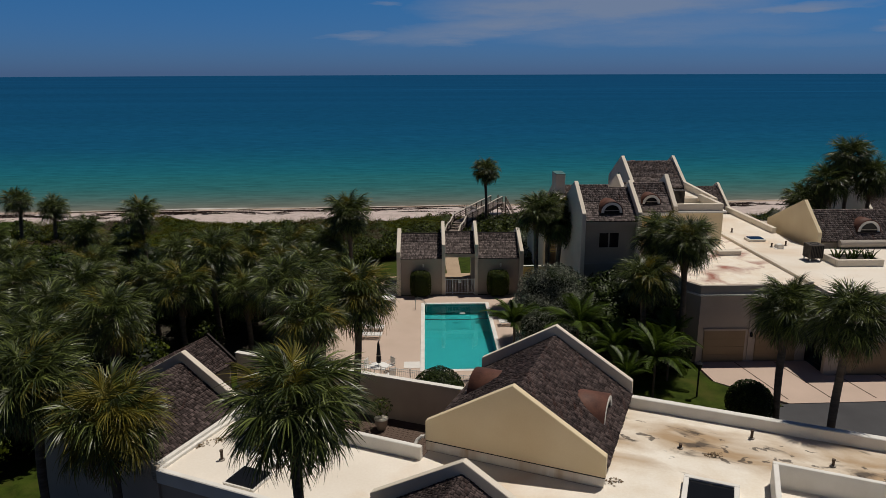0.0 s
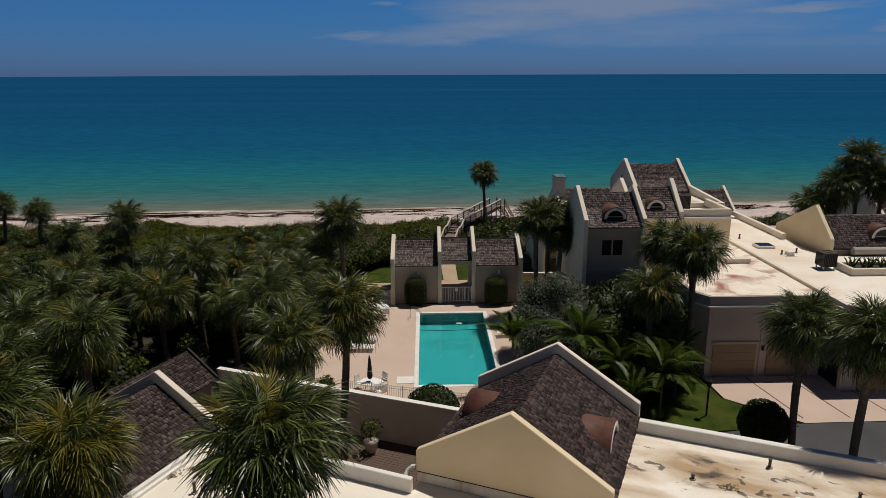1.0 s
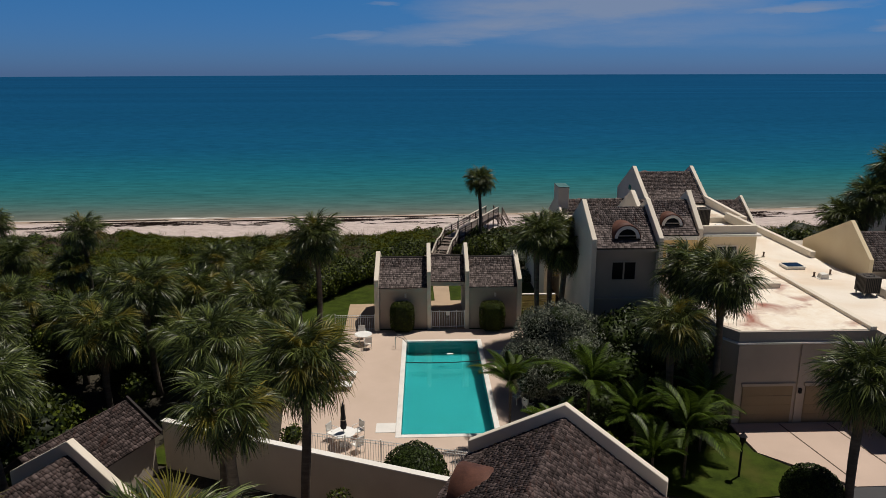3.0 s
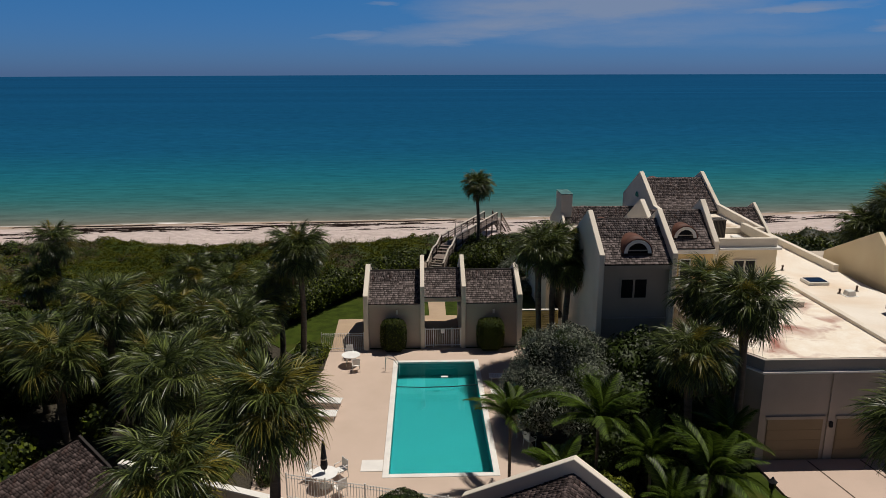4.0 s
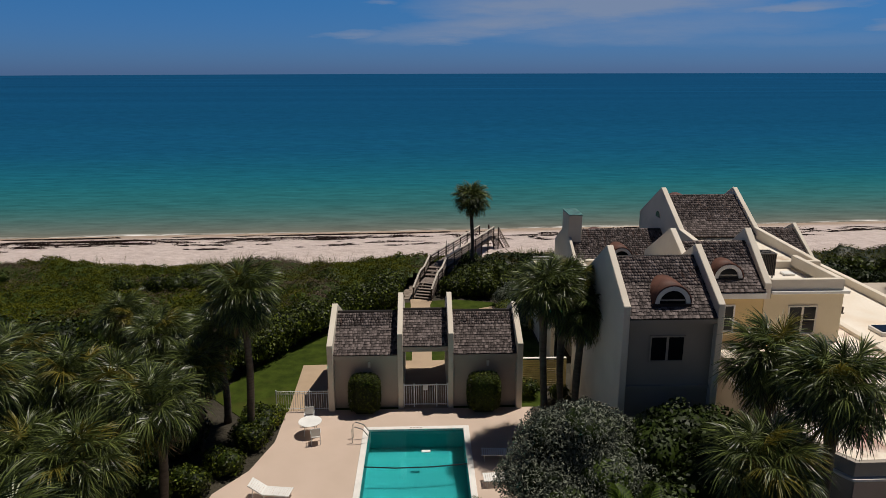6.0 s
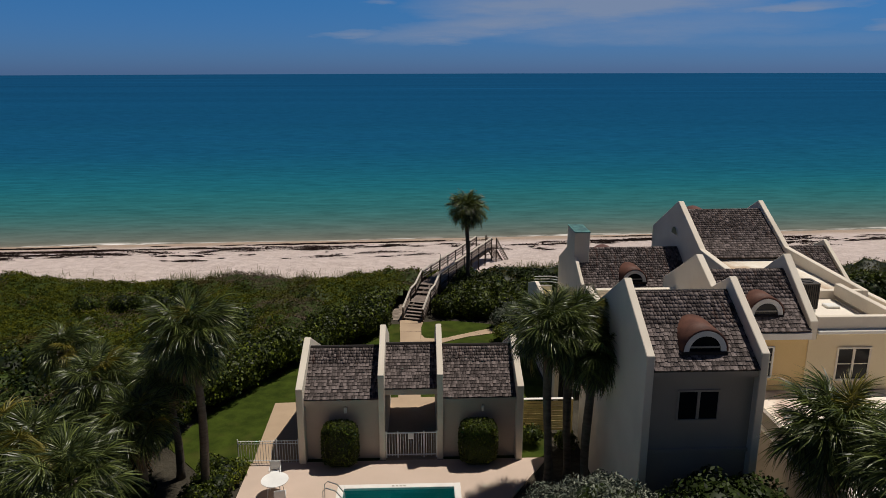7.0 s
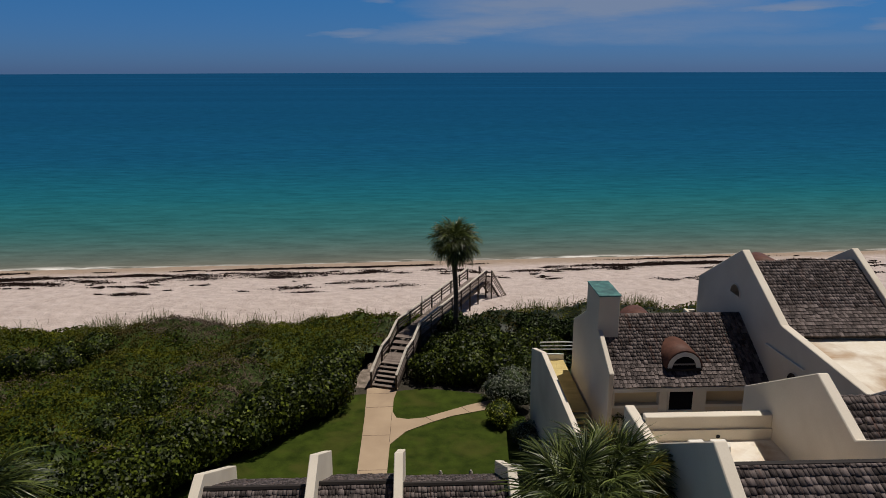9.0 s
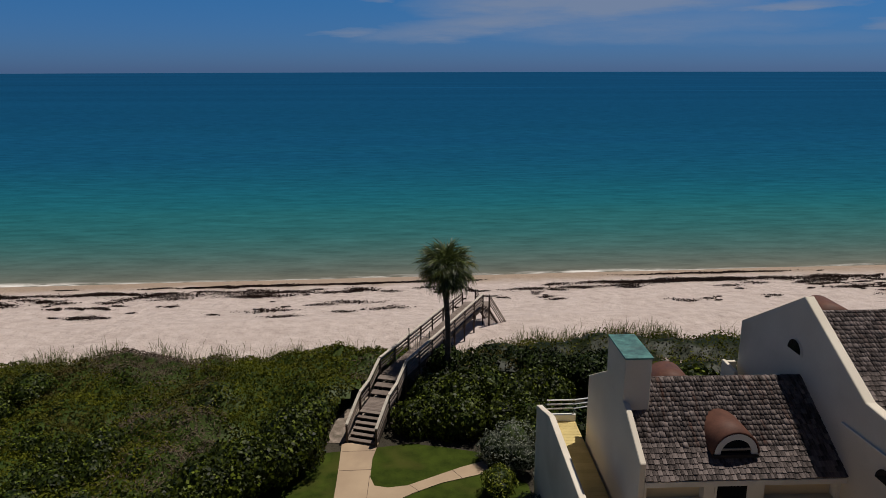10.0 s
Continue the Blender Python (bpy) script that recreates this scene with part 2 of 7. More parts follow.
M_SAND = mat("dry pale sand", (0.36, 0.29, 0.24), (0.14, 0.11, 0.085), scale=2.5, fine=14, bump=0.6, stain=(0.07, 0.06, 0.04), stain_at=0.60)
# the courtyard's shade is put into the brick colour
M_BRICK = mat("brick paving darkened for shade", (0.15, 0.10, 0.075), (0.08, 0.055, 0.042), scale=3, fine=20)
M_GARDENWALL = mat("tan stucco garden wall", (0.66, 0.58, 0.47), (0.57, 0.49, 0.39), scale=0.5, fine=25, stain=(0.44, 0.37, 0.29), stain_at=0.64)
M_POT = mat("pale stone pot", (0.55, 0.50, 0.42), rough=0.6)
M_DOORTAN = mat("tan garage door", (0.30, 0.22, 0.13), (0.26, 0.19, 0.11), scale=1, rough=0.6)


def pond_stains(m):
    """Brown tide marks of standing rain on the flat roof, strongest in a strip along its parapet, with small black dirt patches in them."""
    n, l = m.node_tree.nodes, m.node_tree.links
    b = n["Principled BSDF"]
    base = b.inputs["Base Color"].links[0].from_socket
    t, mp = n.new("ShaderNodeTexCoord"), n.new("ShaderNodeMapping")
    mp.inputs["Location"].default_value = (-15.0, 25.2, 0)
    mp.inputs["Rotation"].default_value = (0, 0, math.atan2(0.4067, 0.9135))
    l.new(t.outputs["Object"], mp.inputs[0])
    s = n.new("ShaderNodeSeparateXYZ")
    l.new(mp.outputs[0], s.inputs[0])
    away = n.new("ShaderNodeMath")
    away.operation = "SUBTRACT"
    away.inputs[1].default_value = 4.6
    l.new(s.outputs["Y"], away.inputs[0])
    ab = n.new("ShaderNodeMath")
    ab.operation = "ABSOLUTE"
    l.new(away.outputs[0], ab.inputs[0])
    strip = n.new("ShaderNodeMapRange")
    strip.inputs["From Min"].default_value, strip.inputs["From Max"].default_value = 0.4, 3.6
    strip.inputs["To Min"].default_value, strip.inputs["To Max"].default_value = 0.17, -0.05
    l.new(ab.outputs[0], strip.inputs["Value"])
    for scale, detail, stretch, lo, hi, col, k in ((0.55, 8, (0.45, 1, 1), 0.47, 0.78, (0.38, 0.25, 0.13), 0.9), (1.0, 6, (0.5, 1.1, 1), 0.72, 0.82, (0.06, 0.048, 0.04), 0.85), (2.6, 6, (0.6, 1, 1), 0.76, 0.80, (0.05, 0.04, 0.034), 0.8)):
        m2 = n.new("ShaderNodeMapping")
        m2.inputs["Scale"].default_value = stretch
        l.new(mp.outputs[0], m2.inputs[0])
        w = n.new("ShaderNodeTexNoise")
        w.inputs["Scale"].default_value, w.inputs["Detail"].default_value, w.inputs["Distortion"].default_value = scale, detail, 0.5
        l.new(m2.outputs[0], w.inputs["Vector"])
        a = n.new("ShaderNodeMath")
        a.operation = "ADD"
        l.new(w.outputs["Fac"], a.inputs[0])
        l.new(strip.outputs[0], a.inputs[1])
        r = n.new("ShaderNodeMapRange")
        r.inputs["From Min"].default_value, r.inputs["From Max"].default_value, r.inputs["To Max"].default_value = lo, hi, k
        l.new(a.outputs[0], r.inputs["Value"])
        c = n.new("ShaderNodeMix")
        c.data_type = "RGBA"
        c.inputs[7].default_value = (*col, 1)
        l.new(r.outputs[0], c.inputs["Factor"])
        l.new(base, c.inputs[6])
        base = c.outputs[2]
    l.new(base, b.inputs["Base Color"])


pond_stains(M_ROOFSTAINED)


def ground_material():
    """Soil and leaf litter inland, pale sand on the beach, damp towards the water."""
    m = mat("soil and sand", (0.055, 0.046, 0.030), (0.026, 0.022, 0.014), scale=0.4, fine=8, bump=0.3)
    n, l = m.node_tree.nodes, m.node_tree.links
    b = n["Principled BSDF"]
    base = b.inputs["Base Color"].links[0].from_socket
    t = n.new("ShaderNodeTexCoord")
    s = n.new("ShaderNodeSeparateXYZ")
    l.new(t.outputs["Object"], s.inputs[0])
    shift = n.new("ShaderNodeMath")
    shift.operation = "MULTIPLY_ADD"
    shift.inputs[1].default_value = -0.045
    l.new(s.outputs["X"], shift.inputs[0])
    l.new(s.outputs["Y"], shift.inputs[2])
    wob = n.new("ShaderNodeTexNoise")
    wob.inputs["Scale"].default_value, wob.inputs["Detail"].default_value = 0.25, 5
    l.new(t.outputs["Object"], wob.inputs["Vector"])
    yy = n.new("ShaderNodeMath")
    yy.operation = "MULTIPLY_ADD"
    yy.inputs[1].default_value = 5.0
    l.new(wob.outputs["Fac"], yy.inputs[0])
    l.new(shift.outputs[0], yy.inputs[2])
    ramp = n.new("ShaderNodeMapRange")
    ramp.inputs["From Min"].default_value, ramp.inputs["From Max"].default_value = 33.0, 36.5
    l.new(yy.outputs[0], ramp.inputs["Value"])
    grain = n.new("ShaderNodeTexNoise")
    grain.inputs["Scale"].default_value, grain.inputs["Detail"].default_value = 1.1, 6
    l.new(t.outputs["Object"], grain.inputs["Vector"])
    sand = n.new("ShaderNodeMix")
    sand.data_type = "RGBA"
    sand.inputs[6].default_value, sand.inputs[7].default_value = (0.36, 0.28, 0.245, 1), (0.70, 0.60, 0.555, 1)
    l.new(grain.outputs["Fac"], sand.inputs["Factor"])
    wet = n.new("ShaderNodeMapRange")
    wet.inputs["From Min"].default_value, wet.inputs["From Max"].default_value = 61.2, 64.5
    l.new(yy.outputs[0], wet.inputs["Value"])
    damp = n.new("ShaderNodeMix")
    damp.data_type = "RGBA"
    damp.inputs[7].default_value = (0.36, 0.27, 0.20, 1)
    l.new(wet.outputs[0], damp.inputs["Factor"])
    l.new(sand.outputs[2], damp.inputs[6])
    c = n.new("ShaderNodeMix")
    c.data_type = "RGBA"
    l.new(ramp.outputs[0], c.inputs["Factor"])
    l.new(base, c.inputs[6])
    l.new(damp.outputs[2], c.inputs[7])
    l.new(c.outputs[2], b.inputs["Base Color"])
    # trodden hollows and ripples in the sand
    hol = n.new("ShaderNodeTexNoise")
    hol.inputs["Scale"].default_value, hol.inputs["Detail"].default_value, hol.inputs["Roughness"].default_value = 0.7, 6, 0.65
    l.new(t.outputs["Object"], hol.inputs["Vector"])
    hb = n.new("ShaderNodeBump")
    hb.inputs["Strength"].default_value, hb.inputs["Distance"].default_value = 1.0, 0.45
    l.new(hol.outputs["Fac"], hb.inputs["Height"])
    l.new(b.inputs["Normal"].links[0].from_socket, hb.inputs["Normal"])
    l.new(hb.outputs[0], b.inputs["Normal"])
    return m


def sea_material():
    """Shallow turquoise over sand, deepening to blue, with a broken line of foam where it meets the beach."""
    m = bpy.data.materials.new("sea water")
    m.use_nodes = True
    n, l = m.node_tree.nodes, m.node_tree.links
    b = n["Principled BSDF"]
    b.inputs["Roughness"].default_value = 0.35
    b.inputs["Specular IOR Level"].default_value = 0.0
    t = n.new("ShaderNodeTexCoord")
    s = n.new("ShaderNodeSeparateXYZ")
    l.new(t.outputs["Object"], s.inputs[0])
    shift = n.new("ShaderNodeMath")
    shift.operation = "MULTIPLY_ADD"
    shift.inputs[1].default_value = -0.045
    l.new(s.outputs["X"], shift.inputs[0])
    l.new(s.outputs["Y"], shift.inputs[2])
    mp1 = n.new("ShaderNodeMapping")
    mp1.inputs["Scale"].default_value = (0.10, 1.0, 1.0)
    l.new(t.outputs["Object"], mp1.inputs[0])
    w = n.new("ShaderNodeTexNoise")
    w.inputs["Scale"].default_value, w.inputs["Detail"].default_value = 0.022, 3
    l.new(mp1.outputs[0], w.inputs["Vector"])
    # distance from the shore, wavering, on a logarithmic scale
    d0 = n.new("ShaderNodeMath")
    d0.operation = "SUBTRACT"
    d0.inputs[1].default_value = 60.0
    l.new(shift.outputs[0], d0.inputs[0])
    mul = n.new("ShaderNodeMapRange")
    mul.inputs["To Min"].default_value, mul.inputs["To Max"].default_value = 0.62, 1.38
    l.new(w.outputs["Fac"], mul.inputs["Value"])
    d1 = n.new("ShaderNodeMath")
    d1.operation = "MULTIPLY"
    l.new(d0.outputs[0], d1.inputs[0])
    l.new(mul.outputs[0], d1.inputs[1])
    mx = n.new("ShaderNodeMath")
    mx.operation = "MAXIMUM"
    mx.inputs[1].default_value = 1.0
    l.new(d1.outputs[0], mx.inputs[0])
    lg = n.new("ShaderNodeMath")
    lg.operation = "LOGARITHM"
    lg.inputs[1].default_value = 10.0
    l.new(mx.outputs[0], lg.inputs[0])
    nr = n.new("ShaderNodeMapRange")
    nr.inputs["From Min"].default_value, nr.inputs["From Max"].default_value = 0.3, 3.6
    l.new(lg.outputs[0], nr.inputs["Value"])
    cr2 = n.new("ShaderNodeValToRGB")
    e = cr2.color_ramp.elements
    cr2.color_ramp.interpolation = "B_SPLINE"
    e[0].position, e[0].color = 0.0, (0.27, 0.225, 0.165, 1)
    e[1].position, e[1].color = 1.0, (0.006, 0.058, 0.146, 1)
    for pos, col in ((0.10, (0.155, 0.155, 0.130, 1)), (0.22, (0.092, 0.138, 0.126, 1)), (0.32, (0.034, 0.132, 0.132, 1)), (0.40, (0.012, 0.122, 0.150, 1)), (0.47, (0.008, 0.092, 0.158, 1)), (0.56, (0.006, 0.068, 0.150, 1)), (0.78, (0.006, 0.060, 0.148, 1))):
        x = e.new(pos)
        x.color = col
    l.new(nr.outputs[0], cr2.inputs[0])
    # long pale and dark streaks far out
    mp2 = n.new("ShaderNodeMapping")
    mp2.inputs["Scale"].default_value = (0.06, 1.0, 1.0)
    l.new(t.outputs["Object"], mp2.inputs[0])
    st = n.new("ShaderNodeTexNoise")
    st.inputs["Scale"].default_value, st.inputs["Detail"].default_value = 0.008, 5
    l.new(mp2.outputs[0], st.inputs["Vector"])
    sr = n.new("ShaderNodeMapRange")
    sr.inputs["From Min"].default_value, sr.inputs["From Max"].default_value = 0.3, 0.7
    sr.inputs["To Min"].default_value, sr.inputs["To Max"].default_value = 0.91, 1.10
    l.new(st.outputs["Fac"], sr.inputs["Value"])
    # rows of small waves, their dark and light sides painted into the colour
    mp5 = n.new("ShaderNodeMapping")
    mp5.inputs["Scale"].default_value = (0.30, 1.0, 1.0)
    mp5.inputs["Rotation"].default_value = (0, 0, 0.06)
    l.new(t.outputs["Object"], mp5.inputs[0])
    rw = n.new("ShaderNodeTexNoise")
    rw.inputs["Scale"].default_value, rw.inputs["Detail"].default_value, rw.inputs["Roughness"].default_value = 0.55, 8, 0.72
    l.new(mp5.outputs[0], rw.inputs["Vector"])
    rr = n.new("ShaderNodeMapRange")
    rr.inputs["From Min"].default_value, rr.inputs["From Max"].default_value = 0.3, 0.7
    rr.inputs["To Min"].default_value, rr.inputs["To Max"].default_value = 0.74, 1.26
    l.new(rw.outputs["Fac"], rr.inputs["Value"])
    both = n.new("ShaderNodeMath")
    both.operation = "MULTIPLY"
    l.new(sr.outputs[0], both.inputs[0])
    l.new(rr.outputs[0], both.inputs[1])
    # thin pale slicks near the horizon
    mp6 = n.new("ShaderNodeMapping")
    mp6.inputs["Scale"].default_value = (0.05, 1.0, 1.0)
    l.new(t.outputs["Object"], mp6.inputs[0])
    sl = n.new("ShaderNodeTexNoise")
    sl.inputs["Scale"].default_value, sl.inputs["Detail"].default_value = 0.011, 2
    l.new(mp6.outputs[0], sl.inputs["Vector"])
    slr = n.new("ShaderNodeMapRange")
    slr.inputs["From Min"].default_value, slr.inputs["From Max"].default_value = 0.60, 0.67
    slr.inputs["To Min"].default_value, slr.inputs["To Max"].default_value = 1.0, 1.3
    l.new(sl.outputs["Fac"], slr.inputs["Value"])
    slick = n.new("ShaderNodeMath")
    slick.operation = "MULTIPLY"
    l.new(both.outputs[0], slick.inputs[0])
    l.new(slr.outputs[0], slick.inputs[1])
    hv = n.new("ShaderNodeHueSaturation")
    l.new(slick.outputs[0], hv.inputs["Value"])
    l.new(cr2.outputs[0], hv.inputs["Color"])
    # foam
    mp3 = n.new("ShaderNodeMapping")
    mp3.inputs["Scale"].default_value = (0.25, 1.0, 1.0)
    l.new(t.outputs["Object"], mp3.inputs[0])
    fn = n.new("ShaderNodeTexNoise")
    fn.inputs["Scale"].default_value, fn.inputs["Detail"].default_value, fn.inputs["Roughness"].default_value = 0.8, 7, 0.7
    l.new(mp3.outputs[0], fn.inputs["Vector"])
    lo = n.new("ShaderNodeTexNoise")
    lo.inputs["Scale"].default_value = 0.05
    l.new(t.outputs["Object"], lo.inputs["Vector"])
    edge = n.new("ShaderNodeMath")
    edge.operation = "MULTIPLY_ADD"
    edge.inputs[1].default_value = -3.0
    l.new(lo.outputs["Fac"], edge.inputs[0])
    l.new(shift.outputs[0], edge.inputs[2])
    band = n.new("ShaderNodeMapRange")
    band.inputs["From Min"].default_value, band.inputs["From Max"].default_value = 63.5, 62.5
    l.new(edge.outputs[0], band.inputs["Value"])
    fm = n.new("ShaderNodeMath")
    fm.operation = "MULTIPLY"
    l.new(band.outputs[0], fm.inputs[0])
    fr = n.new("ShaderNodeMapRange")
    fr.inputs["From Min"].default_value, fr.inputs["From Max"].default_value = 0.44, 0.60
    l.new(fn.outputs["Fac"], fr.inputs["Value"])
    l.new(fr.outputs[0], fm.inputs[1])
    c = n.new("ShaderNodeMix")
    c.data_type = "RGBA"
    c.inputs[7].default_value = (0.75, 0.72, 0.68, 1)
    l.new(fm.outputs[0], c.inputs["Factor"])
    l.new(hv.outputs[0], c.inputs[6])
    l.new(c.outputs[2], b.inputs["Base Color"])
    # wavelets
    mp4 = n.new("ShaderNodeMapping")
    mp4.inputs["Scale"].default_value = (0.35, 1.0, 1.0)
    l.new(t.outputs["Object"], mp4.inputs[0])
    wv = n.new("ShaderNodeTexNoise")
    wv.inputs["Scale"].default_value, wv.inputs["Detail"].default_value = 0.35, 6
    l.new(mp4.outputs[0], wv.inputs["Vector"])
    bn = n.new("ShaderNodeBump")
    bn.inputs["Strength"].default_value, bn.inputs["Distance"].default_value = 0.5, 0.4
    l.new(wv.outputs["Fac"], bn.inputs["Height"])
    l.new(bn.outputs[0], b.inputs["Normal"])
    return m


def water_material():
    m = bpy.data.materials.new("pool water")
    m.use_nodes = True
    n, l = m.node_tree.nodes, m.node_tree.links
    b = n["Principled BSDF"]
    b.inputs["Base Color"].default_value = (0.42, 0.86, 0.90, 1)
    b.inputs["Roughness"].default_value, b.inputs["IOR"].default_value = 0.02, 1.33
    b.inputs["Transmission Weight"].default_value = 1.0
    t, w, bn = n.new("ShaderNodeTexCoord"), n.new("ShaderNodeTexNoise"), n.new("ShaderNodeBump")
    w.inputs["Scale"].default_value, w.inputs["Detail"].default_value = 1.6, 3
    bn.inputs["Strength"].default_value, bn.inputs["Distance"].default_value = 0.12, 0.03
    l.new(t.outputs["Object"], w.inputs["Vector"])
    l.new(w.outputs["Fac"], bn.inputs["Height"])
    l.new(bn.outputs[0], b.inputs["Normal"])
    return m


M_GROUND, M_SEA, M_WATER = ground_material(), sea_material(), water_material()


# ---- mesh helpers ----
PLACE = {}


def thing(name, at, label, category, group="", kind=""):
    """An Empty at the base of a thing, to which its parts belong."""
    ob = new(name)
    ob.empty_display_size = 0.3
    ob.location = at
    PLACE[ob.name] = Matrix.Translation(at)
    return tagged(ob, label, category, group, kind)


def link(name, me, material, parent=None, label="", kind=""):
    """A mesh given in world coordinates, as a part of parent."""
    if material and not me.materials:
        me.materials.append(material)
    ob = new(name, me)
    if parent:
        ob.parent = parent
        ob.matrix_parent_inverse = PLACE[parent.name].inverted()
    PLACE[ob.name] = PLACE[parent.name] @ PLACE[parent.name].inverted() if parent else Matrix()
    return tagged(ob, label, kind=kind)


def part(name, bm, material, parent=None, label="", kind="", bevel=0.0, smooth=False):
    bmesh.ops.recalc_face_normals(bm, faces=bm.faces)
    if bevel:
        bmesh.ops.bevel(bm, geom=[e for e in bm.edges if e.calc_face_angle(0) > 0.6], offset=bevel, segments=1, affect="EDGES")
    if smooth:
        for f in bm.faces:
            f.smooth = True
    me = bpy.data.meshes.new(name)
    bm.to_mesh(me)
    bm.free()
    return link(name, me, material, parent, label, kind)


def prism(poly, way, bm=None):
    """A closed block: the polygon (3D points in one plane) pushed along way."""
    bm = bm or bmesh.new()
    way = Vector(way)
    a = [bm.verts.new(p) for p in poly]
    b = [bm.verts.new(Vector(p) + way) for p in poly]
    bm.faces.new(a)
    bm.faces.new(b[::-1])
    k = len(a)
    for i in range(k):
        bm.faces.new((a[i], b[i], b[(i + 1) % k], a[(i + 1) % k]))
    return bm


def box(x0, x1, y0, y1, z0, z1, bm=None, m=None):
    bm = bm or bmesh.new()
    m = m or Matrix()
    return prism([m @ Vector(p) for p in ((x0, y0, z0), (x1, y0, z0), (x1, y1, z0), (x0, y1, z0))], (m.to_3x3() @ Vector((0, 0, z1 - z0))), bm)


def fin(x0, x1, yz, bm=None):
    return prism([(x0, y, z) for y, z in yz], (x1 - x0, 0, 0), bm)


def tube(points, radius, bm=None, sides=6, taper=None):
    """A round bar along points."""
    bm = bm or bmesh.new()
    rings = []
    pts = [Vector(p) for p in points]
    for i, p in enumerate(pts):
        d = (pts[min(i + 1, len(pts) - 1)] - pts[max(i - 1, 0)]).normalized()
        s = d.cross((0, 0, 1) if abs(d.z) < 0.9 else (1, 0, 0)).normalized()
        t = d.cross(s)
        r = taper[i] if taper else radius
        rings.append([bm.verts.new(p + r * (math.cos(2 * math.pi * k / sides) * s + math.sin(2 * math.pi * k / sides) * t)) for k in range(sides)])
    for a, b in zip(rings, rings[1:]):
        for k in range(sides):
            bm.faces.new((a[k], a[(k + 1) % sides], b[(k + 1) % sides], b[k]))
    bm.faces.new(rings[0][::-1])
    bm.faces.new(rings[-1])
    return bm


def mesh_np(name, verts, quads):
    """A mesh from arrays of corners and of quads."""
    me = bpy.data.meshes.new(name)
    verts, quads = np.asarray(verts, np.float32), np.asarray(quads, np.int32)
    me.vertices.add(len(verts))
    me.vertices.foreach_set("co", verts.ravel())
    k = quads.shape[1]
    me.loops.add(quads.size)
    me.loops.foreach_set("vertex_index", quads.ravel())
    me.polygons.add(len(quads))
    me.polygons.foreach_set("loop_start", np.arange(0, quads.size, k, dtype=np.int32))
    me.update(calc_edges=True)
    me.validate()
    return me


RNG = np.random.default_rng(7)


def wave(x, y, scale, seed=0, octaves=4):
    """Smooth noise for arrays, about -1 to 1, from sums of turned sines."""
    g = np.random.default_rng(seed)
    out, amp, total = 0.0 * x, 1.0, 0.0
    for o in range(octaves):
        for _ in range(3):
            a, ph, k = g.uniform(0, 2 * np.pi), g.uniform(0, 2 * np.pi), scale * 2**o * g.uniform(0.7, 1.3)
            out = out + amp * np.sin(k * (np.cos(a) * x + np.sin(a) * y) + ph)
        total += amp * 1.7
        amp *= 0.55
    return out / total


def leaves(points, normals, size, flat=0.5, wide=0.5):
    """Corners and quads of small pointed leaves, one at each point, turned about its normal."""
    k = len(points)
    r = RNG.normal(size=(k, 3))
    nrm = normals + flat * r
    nrm /= np.linalg.norm(nrm, axis=1, keepdims=True) + 1e-9
    d = np.cross(nrm, RNG.normal(size=(k, 3)))
    d /= np.linalg.norm(d, axis=1, keepdims=True) + 1e-9
    s = np.cross(nrm, d)
    ln = (size * RNG.uniform(0.6, 1.3, k))[:, None]
    v = np.stack([points - d * ln * 0.5, points + s * ln * wide * 0.5 + nrm * ln * 0.08, points + d * ln * 0.5, points - s * ln * wide * 0.5 + nrm * ln * 0.08], 1).reshape(-1, 3)
    return v, np.arange(4 * k).reshape(-1, 4)


def join_np(parts):
    vs, qs, o = [], [], 0
    for v, q in parts:
        vs.append(v)
        qs.append(q + o)
        o += len(v)
    return np.concatenate(vs), np.concatenate(qs)


def blob_points(centres, radii, per_m2, squash=0.85):
    """Points and outward ways on lumpy clumps."""
    ps, ns = [], []
    for c, r in zip(centres, radii):
        k = int(4 * np.pi * r * r * per_m2)
        d = RNG.normal(size=(k, 3))
        d /= np.linalg.norm(d, axis=1, keepdims=True)
        d = d[d[:, 2] > -0.55]
        rr = r * (1 + 0.16 * wave(d[:, 0] * 3 + c[0], d[:, 1] * 3 + d[:, 2] * 2 + c[1], 1.6, 3)) * RNG.uniform(0.82, 1.06, len(d))
        ps.append(np.array(c) + d * rr[:, None] * (1, 1, squash))
        ns.append(d)
    return np.concatenate(ps), np.concatenate(ns)


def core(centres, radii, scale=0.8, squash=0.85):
    """Dark balls inside clumps: they stop daylight and paint the shade between the leaves."""
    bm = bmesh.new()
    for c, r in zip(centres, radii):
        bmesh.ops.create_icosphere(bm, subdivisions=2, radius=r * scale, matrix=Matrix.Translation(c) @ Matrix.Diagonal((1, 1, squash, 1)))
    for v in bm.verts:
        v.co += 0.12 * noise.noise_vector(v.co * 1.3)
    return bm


def shrub(name, at, centres, radii, leaf, per_m2, material, label, category="shrub", group="", flat=0.6, wide=0.55, stems=True):
    ob = thing(name, at, label, category, group)
    p, nn = blob_points(centres, radii, per_m2)
    keep = p[:, 2] > at[2] + 0.05
    v, q = leaves(p[keep], nn[keep], leaf, flat, wide)
    link("foliage", mesh_np("foliage", v, q), material, ob)
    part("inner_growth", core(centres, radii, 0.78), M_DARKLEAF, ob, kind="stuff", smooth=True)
    if stems:
        part("stem", tube([at, (at[0], at[1], max(c[2] for c in centres))], 0.07), M_BARK, ob)
    return ob


# ---- ground, sea, pool, paths ----
POOL = (0.0, 4.95, -12.85, 0.0)


